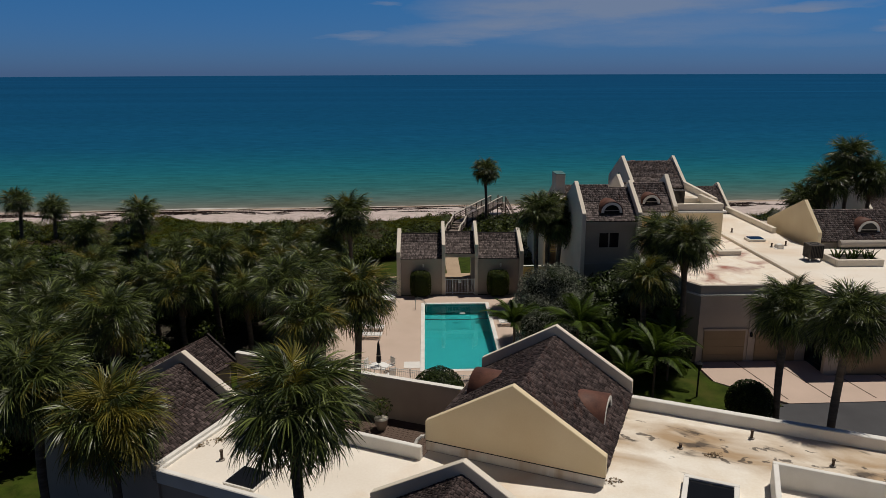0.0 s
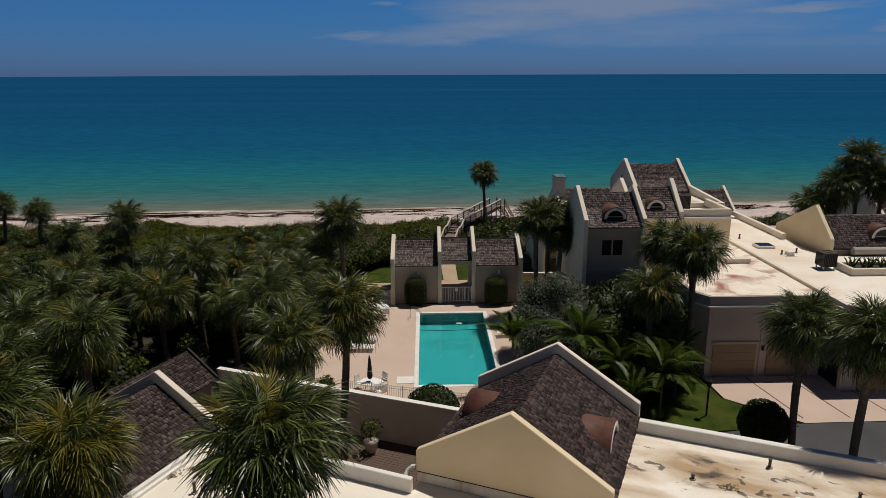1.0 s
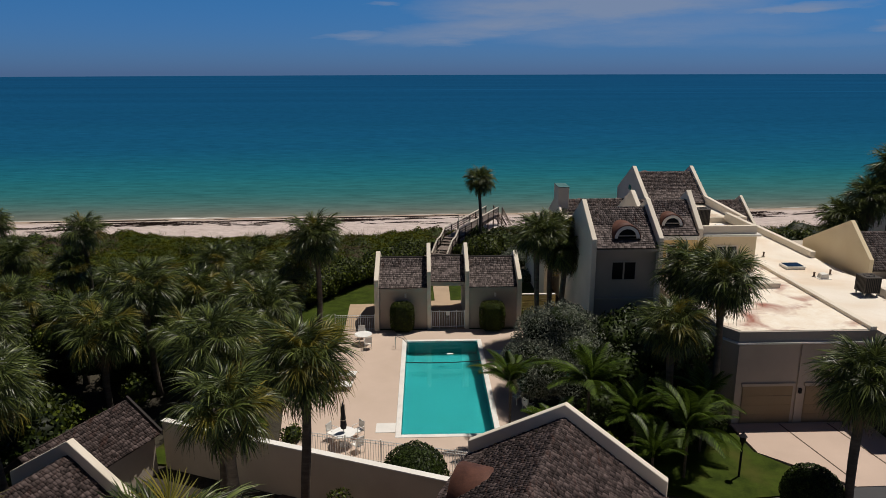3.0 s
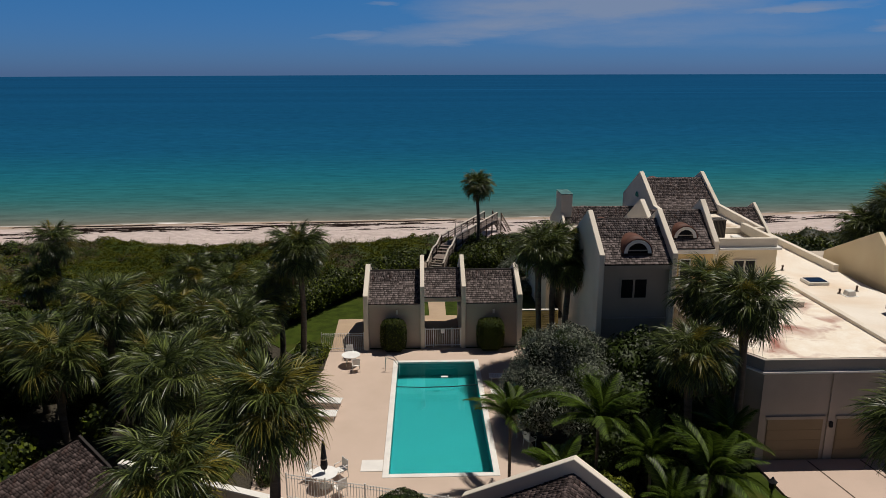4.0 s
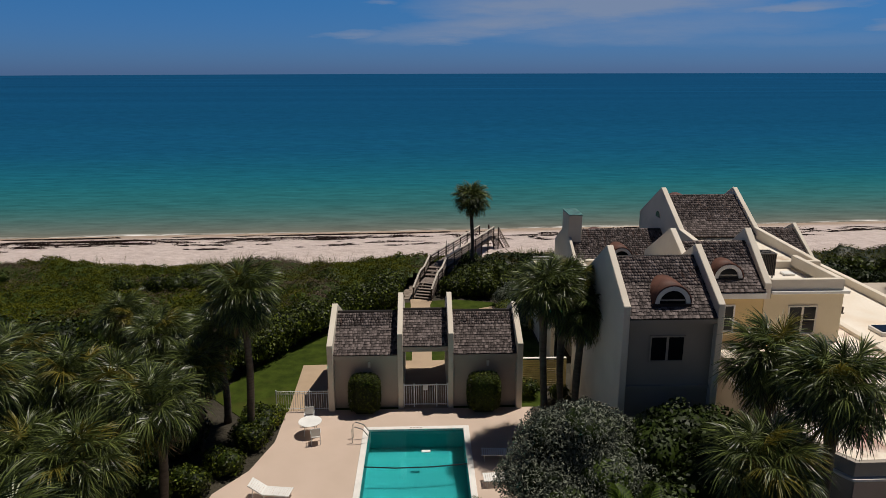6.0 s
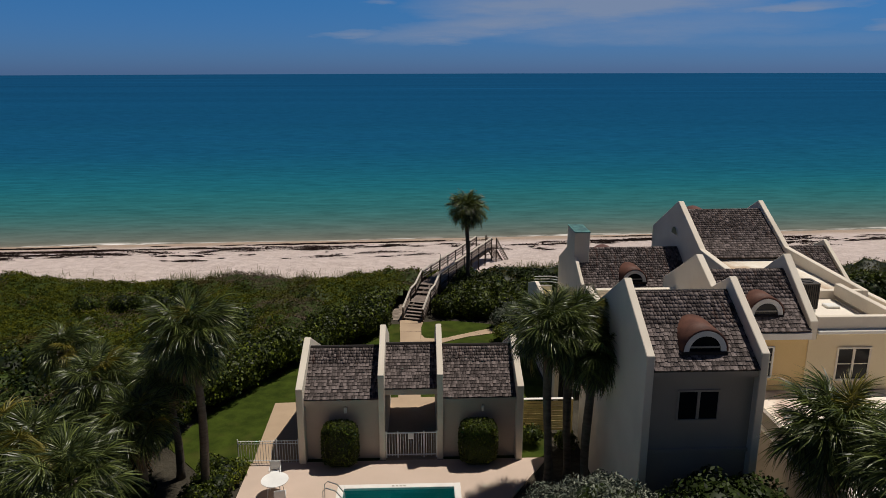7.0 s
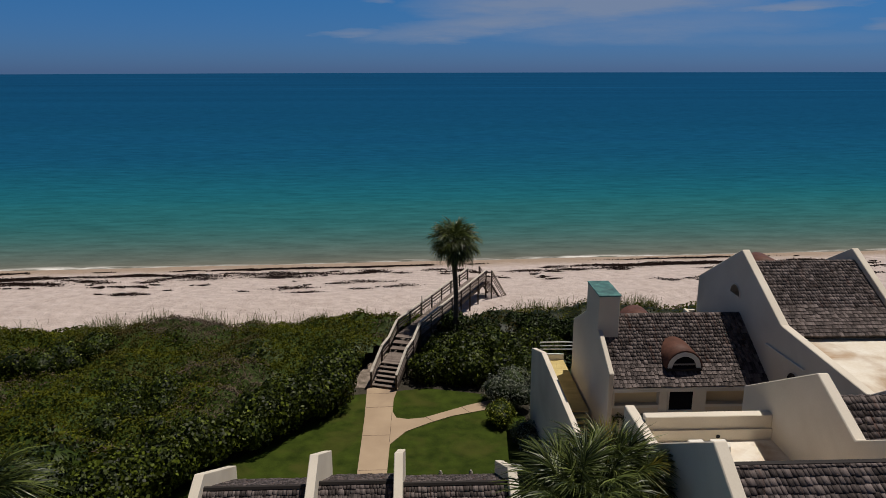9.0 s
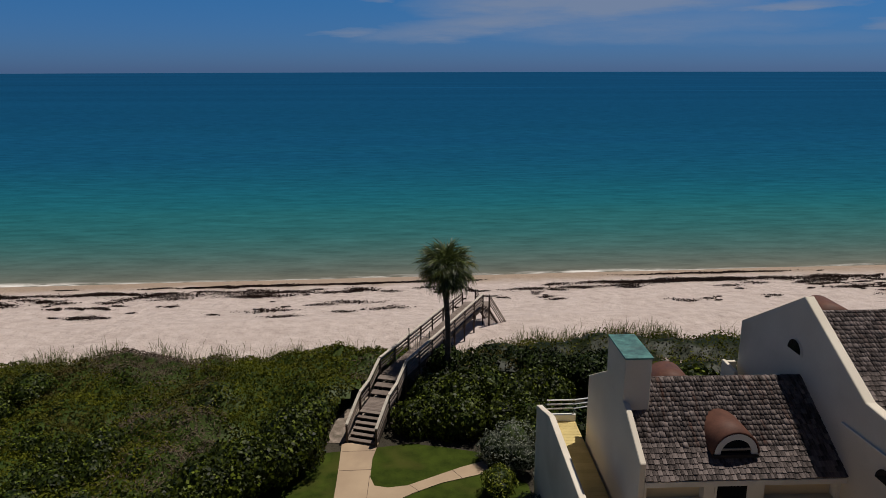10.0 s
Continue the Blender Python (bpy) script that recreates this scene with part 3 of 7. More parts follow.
def land(x, y):
    """Height of the ground: level round the houses, falling behind the pool house, a low dune, then the beach."""
    x, y = np.asarray(x, float), np.asarray(y, float)
    yb = y - 0.045 * x
    z = np.interp(y, [-4000, 4, 22, 30, 4000], [-0.08, -0.08, -1.0, -1.0, -1.0])
    z = z + np.interp(yb, [0, 26, 33, 37, 42.5, 45.5, 64, 70, 90], [0, 0, 0.35, 0.40, 0.15, -0.85, -3.0, -4.3, -5.0])
    dune = np.clip((y - 20) / 10, 0, 1) * np.clip((60 - yb) / 15, 0, 1)
    z = z + dune * 0.22 * wave(x, y, 0.35, 5)
    hole = (x > POOL[0] - 0.6) & (x < POOL[1] + 0.6) & (y > POOL[2] - 0.6) & (y < POOL[3] + 0.6)
    return np.where(hole, -2.6, z)


def build_ground():
    xs = np.concatenate([[-4800, -1500, -500, -250], np.arange(-140, 140.1, 1.0), [250, 500, 1500, 4800]])
    ys = np.concatenate([[-4800, -1500, -500, -200, -110], np.arange(-70, 78.1, 1.0), [90]])
    gx, gy = np.meshgrid(xs, ys)
    v = np.stack([gx, gy, land(gx, gy)], -1).reshape(-1, 3)
    w, h = len(xs), len(ys)
    i = (np.arange(h - 1)[:, None] * w + np.arange(w - 1)).reshape(-1)
    ob = link("ground", mesh_np("ground", v, np.stack([i, i + 1, i + w + 1, i + w], 1)), M_GROUND)
    for p in ob.data.polygons:
        p.use_smooth = True
    tagged(ob, "sandy soil inland running down to a pale beach", "ground", kind="structure")


def build_sea():
    radii = [45, 60, 75, 95, 130, 200, 350, 700, 1500, 3000, 4930]
    angles = np.radians(np.linspace(-89, 89, 61))
    v = [(r * math.sin(a), r * math.cos(a), -4.0) for r in radii for a in angles]
    k = len(angles)
    q = [(i * k + j, i * k + j + 1, (i + 1) * k + j + 1, (i + 1) * k + j) for i in range(len(radii) - 1) for j in range(k - 1)]
    tagged(link("water", mesh_np("water", v, q), M_SEA), "calm blue-green sea with a thin foam line at the beach", "sea", kind="structure")


build_ground()
build_sea()


def sheet(name, pts, z, thick, material, label, category, bevel=0.0):
    bm = prism([(x, y, z - thick) for x, y in pts], (0, 0, thick))
    return tagged(part(name, bm, material, None, bevel=bevel), label, category, kind="structure")


def sloped_sheet(name, pts, lift, material, label, category):
    """A flat-lying sheet that follows the ground, cut to an outline."""
    bm = bmesh.new()
    bm.faces.new([bm.verts.new((x, y, 0)) for x, y in pts])
    lo, hi = np.min(pts, 0), np.max(pts, 0)
    for axis in (0, 1):
        for c in np.arange(math.ceil(lo[axis]), hi[axis], 1.0):
            co, no = [0, 0, 0], [0, 0, 0]
            co[axis], no[axis] = c, 1
            bmesh.ops.bisect_plane(bm, geom=bm.verts[:] + bm.edges[:] + bm.faces[:], plane_co=co, plane_no=no)
    for v in bm.verts:
        v.co.z = float(land(v.co.x, v.co.y)) + lift
    ext = bmesh.ops.extrude_face_region(bm, geom=bm.faces[:])
    for v in ext["geom"]:
        if isinstance(v, bmesh.types.BMVert):
            v.co.z -= 0.12
    return tagged(part(name, bm, material), label, category, kind="structure")


def build_pool():
    x0, x1, y0, y1 = POOL
    # the deck, in four pieces round the basin, with its curved planted side
    west = [(-4.7, 2.3), (-4.7, -1.0), (-5.4, -3.6), (-6.6, -5.4), (-7.0, -8.0), (-6.4, -12.0), (-6.0, -15.6), (x0 - 0.3, -18.0), (x0 - 0.3, 2.3)]
    sheet("pavement", west, 0.0, 0.12, M_DECK, "pink-beige concrete pool deck", "pool deck")
    sheet("pavement", [(x1 + 0.3, -18.4), (8.2, -18.4), (7.0, -9.0), (7.4, -1.0), (9.6, 2.3), (x1 + 0.3, 2.3)], 0.0, 0.12, M_DECK, "pink-beige concrete pool deck under shrubs", "pool deck")
    sheet("pavement", [(x0 - 0.3, y1 + 0.3), (x1 + 0.3, y1 + 0.3), (x1 + 0.3, 2.3), (x0 - 0.3, 2.3)], 0.0, 0.12, M_DECK, "pink-beige concrete deck before the pool house", "pool deck")
    sheet("pavement", [(x0 - 0.3, -18.4), (x1 + 0.3, -18.4), (x1 + 0.3, y0 - 0.3), (x0 - 0.3, y0 - 0.3)], 0.0, 0.12, M_DECK, "pink-beige concrete deck at the shallow end", "pool deck")
    pool = thing("swimming_pool", (2.5, -6.4, 0), "rectangular turquoise swimming pool with white coping", "pool", kind="structure")
    bm = bmesh.new()
    for a, b, c, d in ((x0 - 0.3, x0, y0 - 0.3, y1 + 0.3), (x1, x1 + 0.3, y0 - 0.3, y1 + 0.3), (x0, x1, y1, y1 + 0.3), (x0, x1, y0 - 0.3, y0)):
        box(a, b, c, d, -0.1, 0.035, bm)
    part("coping", bm, M_COPING, pool, "white pool edge", bevel=0.015)
    bm = bmesh.new()
    box(x0 - 0.15, x0, y0, y1, -2.2, -0.1, bm)
    box(x1, x1 + 0.15, y0, y1, -2.2, -0.1, bm)
    box(x0, x1, y1, y1 + 0.15, -2.2, -0.1, bm)
    box(x0, x1, y0 - 0.15, y0, -2.2, -0.1, bm)
    prism([(x0, y0, -1.1), (x0, y1, -2.0), (x0, y1, -2.2), (x0, y0, -2.2)], (x1 - x0, 0, 0), bm)
    part("basin", bm, M_PLASTER, pool)
    me = mesh_np("pool_water", [(x0, y0, -0.12), (x1, y0, -0.12), (x1, y1, -0.12), (x0, y1, -0.12)], [(0, 1, 2, 3)])
    wat = link("pool_water", me, M_WATER, pool, "clear turquoise water")
    wat.visible_shadow = False
    part("lane_rope", tube([(x0, -3.3, -0.1), (1.5, -3.45, -0.1), (3.3, -3.4, -0.1), (x1, -3.2, -0.1)], 0.03), M_BLACK, pool, "dark safety rope")
    part("inlet", box(2.75, 3.2, -2.1, -1.9, -0.13, -0.07), M_PLASTIC, pool, "white floating skimmer", bevel=0.02)
    for x_ in (2.15, 2.32, 2.49, 2.66):
        part("marking", box(x_, x_ + 0.11, 0.08, 0.17, 0.036, 0.039), M_GREY, pool, "small dark depth marking")
    part("step_pad", box(-1.35, -0.31, -12.6, -11.6, 0.004, 0.03), M_COPING, pool, "white painted pad")
    lad = thing("pool_ladder", (-0.4, -0.9, 0), "curved steel pool handrail at the deep end", "ladder")
    for dy in (-0.35, 0.15):
        part("handrail", tube([(-0.75, -0.9 + dy, 0), (-0.75, -0.9 + dy, 0.75), (-0.6, -0.9 + dy, 0.9), (-0.2, -0.9 + dy, 0.75), (0.12, -0.9 + dy, 0.3), (0.12, -0.9 + dy, -0.5)], 0.025), M_CHROME, lad)


build_pool()
sloped_sheet("lawn", [(-9.4, 4.2), (-8.4, 7.7), (-6.7, 11.9), (-4.6, 15.2), (-1.6, 18.9), (0.6, 23.2), (5.5, 24.0), (9.0, 23.0), (11.0, 20.0), (11.0, 9.2), (9.5, 2.35), (-4.6, 2.35), (-4.6, 1.0), (-6.0, 0.5)], 0.035, M_LAWN, "mown green lawn behind the pool house", "lawn")
sloped_sheet("pavement", [(2.15, 8.8), (3.45, 8.8), (3.5, 17.0), (4.3, 18.4), (5.6, 19.4), (6.9, 20.2), (9.2, 21.05), (9.3, 22.25), (7.9, 21.6), (6.5, 20.75), (5.3, 20.05), (4.4, 19.9), (3.75, 20.1), (3.5, 20.9), (3.5, 22.6), (3.75, 24.3), (1.8, 24.1), (1.95, 20.0)], 0.075, M_PATH, "tan concrete garden path that forks on the lawn", "path")
sloped_sheet("pavement", [(-4.6, 2.3), (-2.4, 2.3), (-2.4, 9.1), (-4.9, 9.0)], 0.08, M_PATH, "tan concrete slab beside the pool house", "path")
for pts_ in ([(1.95, 21.5), (3.5, 21.55), (3.5, 21.58), (1.95, 21.53)], [(1.9, 23.3), (3.6, 23.35), (3.6, 23.38), (1.9, 23.33)], [(3.46, 17.2), (3.48, 17.2), (3.48, 21.0), (3.46, 21.0)], [(2.0, 18.0), (3.46, 18.0), (3.46, 18.03), (2.0, 18.03)], [(2.1, 14.4), (3.47, 14.4), (3.47, 14.43), (2.1, 14.43)], [(5.85, 19.5), (5.88, 19.5), (5.42, 20.1), (5.39, 20.1)], [(7.9, 20.6), (7.93, 20.6), (7.5, 21.35), (7.47, 21.35)]):
    sloped_sheet("trim", pts_, 0.079, M_RUST, "dark joint across the garden path", "joint")
sloped_sheet("sand_patch", [(0.9, 24.3), (1.85, 24.2), (2.2, 25.0), (2.9, 27.2), (3.5, 29.0), (4.0, 31.0), (3.2, 31.2), (2.2, 29.0), (1.2, 26.4)], 0.03, M_SAND, "bare patch of sand beside the boardwalk stairs", "sand")
sheet("road", [(14.6, -19.2), (20.8, -18.2), (60, -17.6), (60, -40), (14.6, -40)], -0.01, 0.1, M_ASPHALT, "grey asphalt drive", "road")
sheet("pavement", [(17.6, -12.3), (25.0, -12.3), (25.0, -14.6), (45, -14.6), (45, -17.7), (20.9, -18.2), (17.75, -15.2)], 0.03, 0.1, M_DRIVE, "pinkish driveway before the garages", "driveway")
for xx in (20.2, 22.8, 25.4, 28.0):
    sheet("trim", [(xx, -12.4), (xx + 0.08, -12.4), (xx + 0.9, -17.7), (xx + 0.82, -17.7)], 0.036, 0.03, M_RUST, "dark joint in the driveway", "joint")
sheet("lawn", [(14.2, -19.0), (20.4, -18.5), (17.6, -15.1), (17.4, -12.4), (12.5, -12.4), (10.8, -18.0)], 0.02, 0.1, M_LAWN, "patch of lawn beside the driveway", "lawn")
sheet("lawn", [(-12.8, -15.0), (-8.0, -15.9), (-7.2, -11.5), (-8.4, -9.2), (-11.0, -10.6)], 0.02, 0.08, M_LAWN, "strip of lawn beside the garden wall", "lawn")
sheet("lawn", [(-30, -24), (-17.2, -22.5), (-17.0, -33), (-30, -33)], 0.02, 0.08, M_LAWN, "strip of lawn beside the villa", "lawn")


# ---- roofs and dormers ----
SHINGLES = []
for k in range(6):
    w = (0.095, 0.115, 0.14, 0.165, 0.11, 0.19)[k]
    me = bpy.data.meshes.new("shingle")
    bmk = bmesh.new()
    lo = -0.012 * (k % 3)
    prism([(0, lo, 0.0), (0, 0.27, 0.0), (0, 0.27, 0.012), (0, lo, 0.046 + 0.006 * (k % 3))], (w - 0.013, 0, 0), bmk)
    bmesh.ops.recalc_face_normals(bmk, faces=bmk.faces)
    bmk.to_mesh(me)
    bmk.free()
    me.materials.append(M_SHINGLE)
    SHINGLES.append((w, me))
SHINGLES_DARK = []
for w, me in SHINGLES:
    me = me.copy()
    me.materials[0] = M_SHINGLEDARK
    SHINGLES_DARK.append((w, me))


def shingle_roof(parent, corner, along, slope, width, length, pieces=0, dark=False):
    """A shingled roof plane. corner: its lower left end; along: the eave's way; slope: the way up. The first courses' pieces are parts, the rest is joined."""
    along, slope = Vector(along).normalized(), Vector(slope).normalized()
    nrm = along.cross(slope).normalized()
    m = Matrix((along, slope, nrm)).transposed().to_4x4()
    m.translation = corner
    roof = part("roof", box(0, width, 0, length, -0.16, 0.0, None, m), M_ROOFDARK, parent, "weathered brown wood shingle roof")
    rnd = random.Random(int(abs(corner[0] * 91 + corner[1] * 37) * 10))
    rest, count, row = [], 0, 0
    kinds = SHINGLES_DARK if dark else SHINGLES
    while row * 0.19 < length - 0.05:
        x = -rnd.uniform(0, 0.12)
        while x < width - 0.02:
            k = rnd.randrange(6)
            w, me = kinds[k]
            x0 = max(x, 0.0)
            if x + w > width:
                w = width - x
            y = row * 0.19 + rnd.uniform(-0.018, 0.012)
            loc = m @ Matrix.Translation((x0, y - 0.02, 0.004 + rnd.uniform(0, 0.012))) @ Matrix.Diagonal((max((x + w - x0), 0.03) / SHINGLES[k][0], min(1, (length - y + 0.04) / 0.27), 1, 1)) @ Euler((0, rnd.uniform(-0.03, 0.03), rnd.uniform(-0.02, 0.02))).to_matrix().to_4x4()
            if count < pieces:
                s = new("shingle", me)
                s.parent = roof
                s.matrix_basis = loc
                count += 1
            else:
                rest.append((me, loc))
            x += w
        row += 1
    if rest:
        parts = []
        for me, loc in rest:
            co = np.array([(*v.co, 1) for v in me.vertices]) @ np.array(loc).T
            parts.append((co[:, :3], np.array([list(p.vertices) for p in me.polygons if len(p.vertices) == 4])))
        v, q = join_np(parts)
        link("shingles", mesh_np("shingles", v, q), M_SHINGLEDARK if dark else M_SHINGLE, roof, kind="stuff")
    return roof


def back_roof(parent, x0, x1, ridge, eave):
    """A plain shingled plane on the side that faces the sea."""
    (y0, z0), (y1, z1) = eave, ridge
    return shingle_roof(parent, (x1, y0, z0), (-1, 0, 0), (0, y1 - y0, z1 - z0), x1 - x0, math.hypot(y1 - y0, z1 - z0))


def dormer(parent, x, y, z, w, depth, face=-1, m=None):
    """A barrel-roofed dormer with a half-round window; it looks along face * y."""
    m = m or Matrix()
    r, k = w / 2, 14
    arc = [(math.cos(math.pi * i / k), math.sin(math.pi * i / k)) for i in range(k + 1)]

    def ring(rad, yy, lift=0.0):
        return [m @ Vector((x + rad * c, yy, z + lift + rad * s)) for c, s in arc]

    bm = bmesh.new()
    for rad, flip in ((r + 0.10, 1), (r + 0.02, -1)):
        a, b = ring(rad, y + face * 0.06), ring(rad, y - face * depth)
        va, vb = [bm.verts.new(p) for p in a], [bm.verts.new(p) for p in b]
        for i in range(k):
            bm.faces.new((va[i], va[i + 1], vb[i + 1], vb[i]))
        if flip == 1:
            oa, ob2 = va, vb
        else:
            for i in range(k):
                bm.faces.new((oa[i], oa[i + 1], va[i + 1], va[i]))
                bm.faces.new((ob2[i], ob2[i + 1], vb[i + 1], vb[i]))
    for i in (0, k):
        bm.faces.new((oa[i], ob2[i], vb[i], va[i]))
    d = part("dormer", bm, M_DORMER, parent, "brown barrel-roofed dormer", smooth=True)
    bm = bmesh.new()
    o, n2 = ring(r + 0.02, y), ring(r - 0.17, y)
    o2, n3 = ring(r + 0.02, y + face * 0.08), ring(r - 0.17, y + face * 0.08)
    vo, vi, vo2, vi2 = [[bm.verts.new(p) for p in s] for s in (o, n2, o2, n3)]
    for i in range(k):
        bm.faces.new((vo2[i], vo2[i + 1], vi2[i + 1], vi2[i]))
        bm.faces.new((vi[i], vi[i + 1], vi2[i + 1], vi2[i]))
        bm.faces.new((vo[i], vo[i + 1], vo2[i + 1], vo2[i]))
    part("window_frame", bm, M_TRIM, d, "white arched frame")
    bm = bmesh.new()
    bm.faces.new([bm.verts.new(p) for p in ring(r - 0.15, y + face * 0.01)])
    part("pane", bm, M_GLASS, d)
    part("glazing_bar", box(x - r + 0.16, x + r - 0.16, y + face * 0.05 - 0.02, y + face * 0.05 + 0.02, z + 0.13, z + 0.19, None, m), M_GREY, d)
    part("sill", box(x - r - 0.06, x + r + 0.06, y - 0.12, y + 0.12, z - 0.12, z - 0.005, None, m), M_ROOFDARK, d)
    return d


def window(parent, x0, x1, z0, z1, y, lights=2, frame_mat=None, rows=1):
    """A framed window with separate panes, on a wall that faces -y, its recess in the wall left to the frame."""
    frame_mat = frame_mat or M_GREY
    w = bmesh.new()
    t = 0.07
    box(x0 - t, x1 + t, y - 0.05, y + 0.02, z1, z1 + t, w)
    box(x0 - t, x0, y - 0.05, y + 0.02, z0 - t, z1, w)
    box(x1, x1 + t, y - 0.05, y + 0.02, z0 - t, z1, w)
    box(x0, x1, y - 0.09, y + 0.02, z0 - t, z0, w)
    ob = part("window", w, frame_mat, parent, "window with dark panes")
    step = (x1 - x0) / lights
    for i in range(lights):
        a, b = x0 + i * step + (0.05 if i else 0), x0 + (i + 1) * step - (0.05 if i < lights - 1 else 0)
        part("pane", box(a, b, y - 0.012, y + 0.01, z0, z1), M_GLASS, ob)
        if i:
            part("mullion", box(x0 + i * step - 0.05, x0 + i * step + 0.05, y - 0.045, y + 0.01, z0, z1), frame_mat, ob)
    for j in range(1, rows):
        zz = z0 + (z1 - z0) * j / rows
        part("glazing_bar", box(x0, x1, y - 0.03, y - 0.013, zz - 0.02, zz + 0.02), frame_mat, ob)
    return ob


def condenser(at, w, h, label):
    """A boxy air conditioner with louvred sides, on feet."""
    ac = thing("air_conditioner", at, label, "air conditioner", "roof air conditioners")
    x, y, z = at
    part("casing", box(x - w / 2 + 0.03, x + w / 2 - 0.03, y - w / 2 + 0.03, y + w / 2 - 0.03, z + 0.22, z + h - 0.02), M_BLACK, ac)
    part("lid", box(x - w / 2, x + w / 2, y - w / 2, y + w / 2, z + h - 0.02, z + h + 0.05), M_ACMETAL, ac, bevel=0.02)
    part("fan_guard", tube([(x + 0.3 * w * math.cos(a / 6 * math.pi), y + 0.3 * w * math.sin(a / 6 * math.pi), z + h + 0.06) for a in range(13)], 0.02), M_BLACK, ac)
    k = 9
    for i in range(k):
        p = -w / 2 + 0.05 + (w - 0.1) * i / (k - 1)
        part("slat", box(x + p - 0.02, x + p + 0.02, y - w / 2, y - w / 2 + 0.028, z + 0.22, z + h - 0.02), M_ACMETAL, ac)
        part("slat", box(x - w / 2, x - w / 2 + 0.028, y + p - 0.02, y + p + 0.02, z + 0.22, z + h - 0.02), M_ACMETAL, ac)
    for sx in (-1, 1):
        for sy in (-1, 1):
            part("foot", box(x + sx * (w / 2 - 0.1) - 0.04, x + sx * (w / 2 - 0.1) + 0.04, y + sy * (w / 2 - 0.1) - 0.04, y + sy * (w / 2 - 0.1) + 0.04, z, z + 0.22), M_CHROME, ac)
    return ac


# ---- pool house ----
def build_pool_house():
    h = thing("pool_house", (3, 5, 0), "low three-bay pool house with shingle roofs and parapet walls", "pool house")
    for x0, x1, f in ((-2.35, -2.03, 0), (1.47, 1.76, 1), (4.26, 4.55, 1), (8.03, 8.35, 0)):
        if f:
            yz = [(2.42, -0.4), (2.42, 4.4), (5.3, 5.85), (8.3, 4.2), (8.3, -0.6)]
        else:
            yz = [(2.15, -0.4), (2.15, 3.87), (5.25, 5.24), (8.85, 3.3), (8.85, -0.6)]
        part("parapet_wall", fin(x0, x1, yz), M_CREAM, h, "cream stucco parapet wall", bevel=0.02)
    for x0, x1, ye, ze, n in ((-2.03, 1.47, 2.42, 3.22, 290), (1.76, 4.26, 2.8, 3.55, 220), (4.55, 8.03, 2.42, 3.22, 290)):
        zr = ze + (5.1 - ye) * 0.57
        shingle_roof(h, (x0, ye, ze), (1, 0, 0), (0, 1, 0.57), x1 - x0, (5.1 - ye) * math.hypot(1, 0.57), n)
        back_roof(h, x0, x1, (5.1, zr), (8.3, zr - 3.2 * 0.55))
        part("ridge_cap", tube([(x0, 5.1, zr + 0.02), (x1, 5.1, zr + 0.02)], 0.09), M_ROOFDARK, h)
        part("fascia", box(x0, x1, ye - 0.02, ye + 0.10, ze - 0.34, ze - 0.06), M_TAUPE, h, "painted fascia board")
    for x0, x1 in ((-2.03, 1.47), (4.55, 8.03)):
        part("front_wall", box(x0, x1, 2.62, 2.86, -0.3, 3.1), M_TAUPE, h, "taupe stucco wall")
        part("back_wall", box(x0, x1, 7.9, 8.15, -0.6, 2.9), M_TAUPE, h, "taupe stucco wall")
        xm = (x0 + x1) / 2
        lamp = part("wall_lamp", box(xm + 0.1, xm + 0.24, 2.50, 2.62, 2.42, 2.72), M_TRIM, h, "small white wall lamp", bevel=0.02)
        part("bracket", box(xm + 0.14, xm + 0.20, 2.56, 2.62, 2.72, 2.80), M_GREY, lamp)
    part("passage_floor", box(1.76, 4.26, 2.3, 8.9, -0.3, 0.01), M_PATH, h)
    # the gate between the middle walls
    g = thing("pool_gate", (3, 2.5, 0), "white metal picket gate in the pool house passage", "gate")
    xs = (1.80, 2.36, 3.62, 4.22)
    for a, b in zip(xs, xs[1:]):
        leaf = part("gate_frame", box(a + 0.03, b - 0.03, 2.52, 2.56, 1.30, 1.36), M_METALWHITE, g)
        part("rail", box(a + 0.03, b - 0.03, 2.52, 2.56, 0.14, 0.19), M_METALWHITE, leaf)
        k = int((b - a) / 0.115)
        for i in range(1, k):
            x = a + (b - a) * i / k
            part("picket", box(x - 0.013, x + 0.013, 2.525, 2.555, 0.08, 1.34), M_METALWHITE, leaf)
    for x in xs:
        part("post", box(x - 0.035, x + 0.035, 2.505, 2.575, 0, 1.42), M_METALWHITE, g)
    part("sign", box(2.86, 3.12, 2.49, 2.505, 1.02, 1.34), M_PLASTIC, g, "small white sign")
    fence((-5.25, 2.3), (-2.38, 2.3), 1.2, "white metal picket fence beside the pool house")


def fence(a, b, h, label, mat_f=None, z=0.0):
    a, b = Vector((*a, z)), Vector((*b, z))
    f = thing("picket_fence", tuple(a), label, "fence", "pool fences")
    mat_f = mat_f or M_METALWHITE
    d = b - a
    for zz in (0.12, h - 0.18, h - 0.04):
        part("rail", tube([a + Vector((0, 0, zz)), b + Vector((0, 0, zz))], 0.022, sides=4), mat_f, f)
    k = max(int(d.length / 0.13), 2)
    for i in range(k + 1):
        p = a + d * i / k
        big = i % 14 == 0 or i == k
        part("post" if big else "picket", tube([p, p + Vector((0, 0, h + (0.06 if big else 0)))], 0.035 if big else 0.012, sides=4), mat_f, f)
    return f


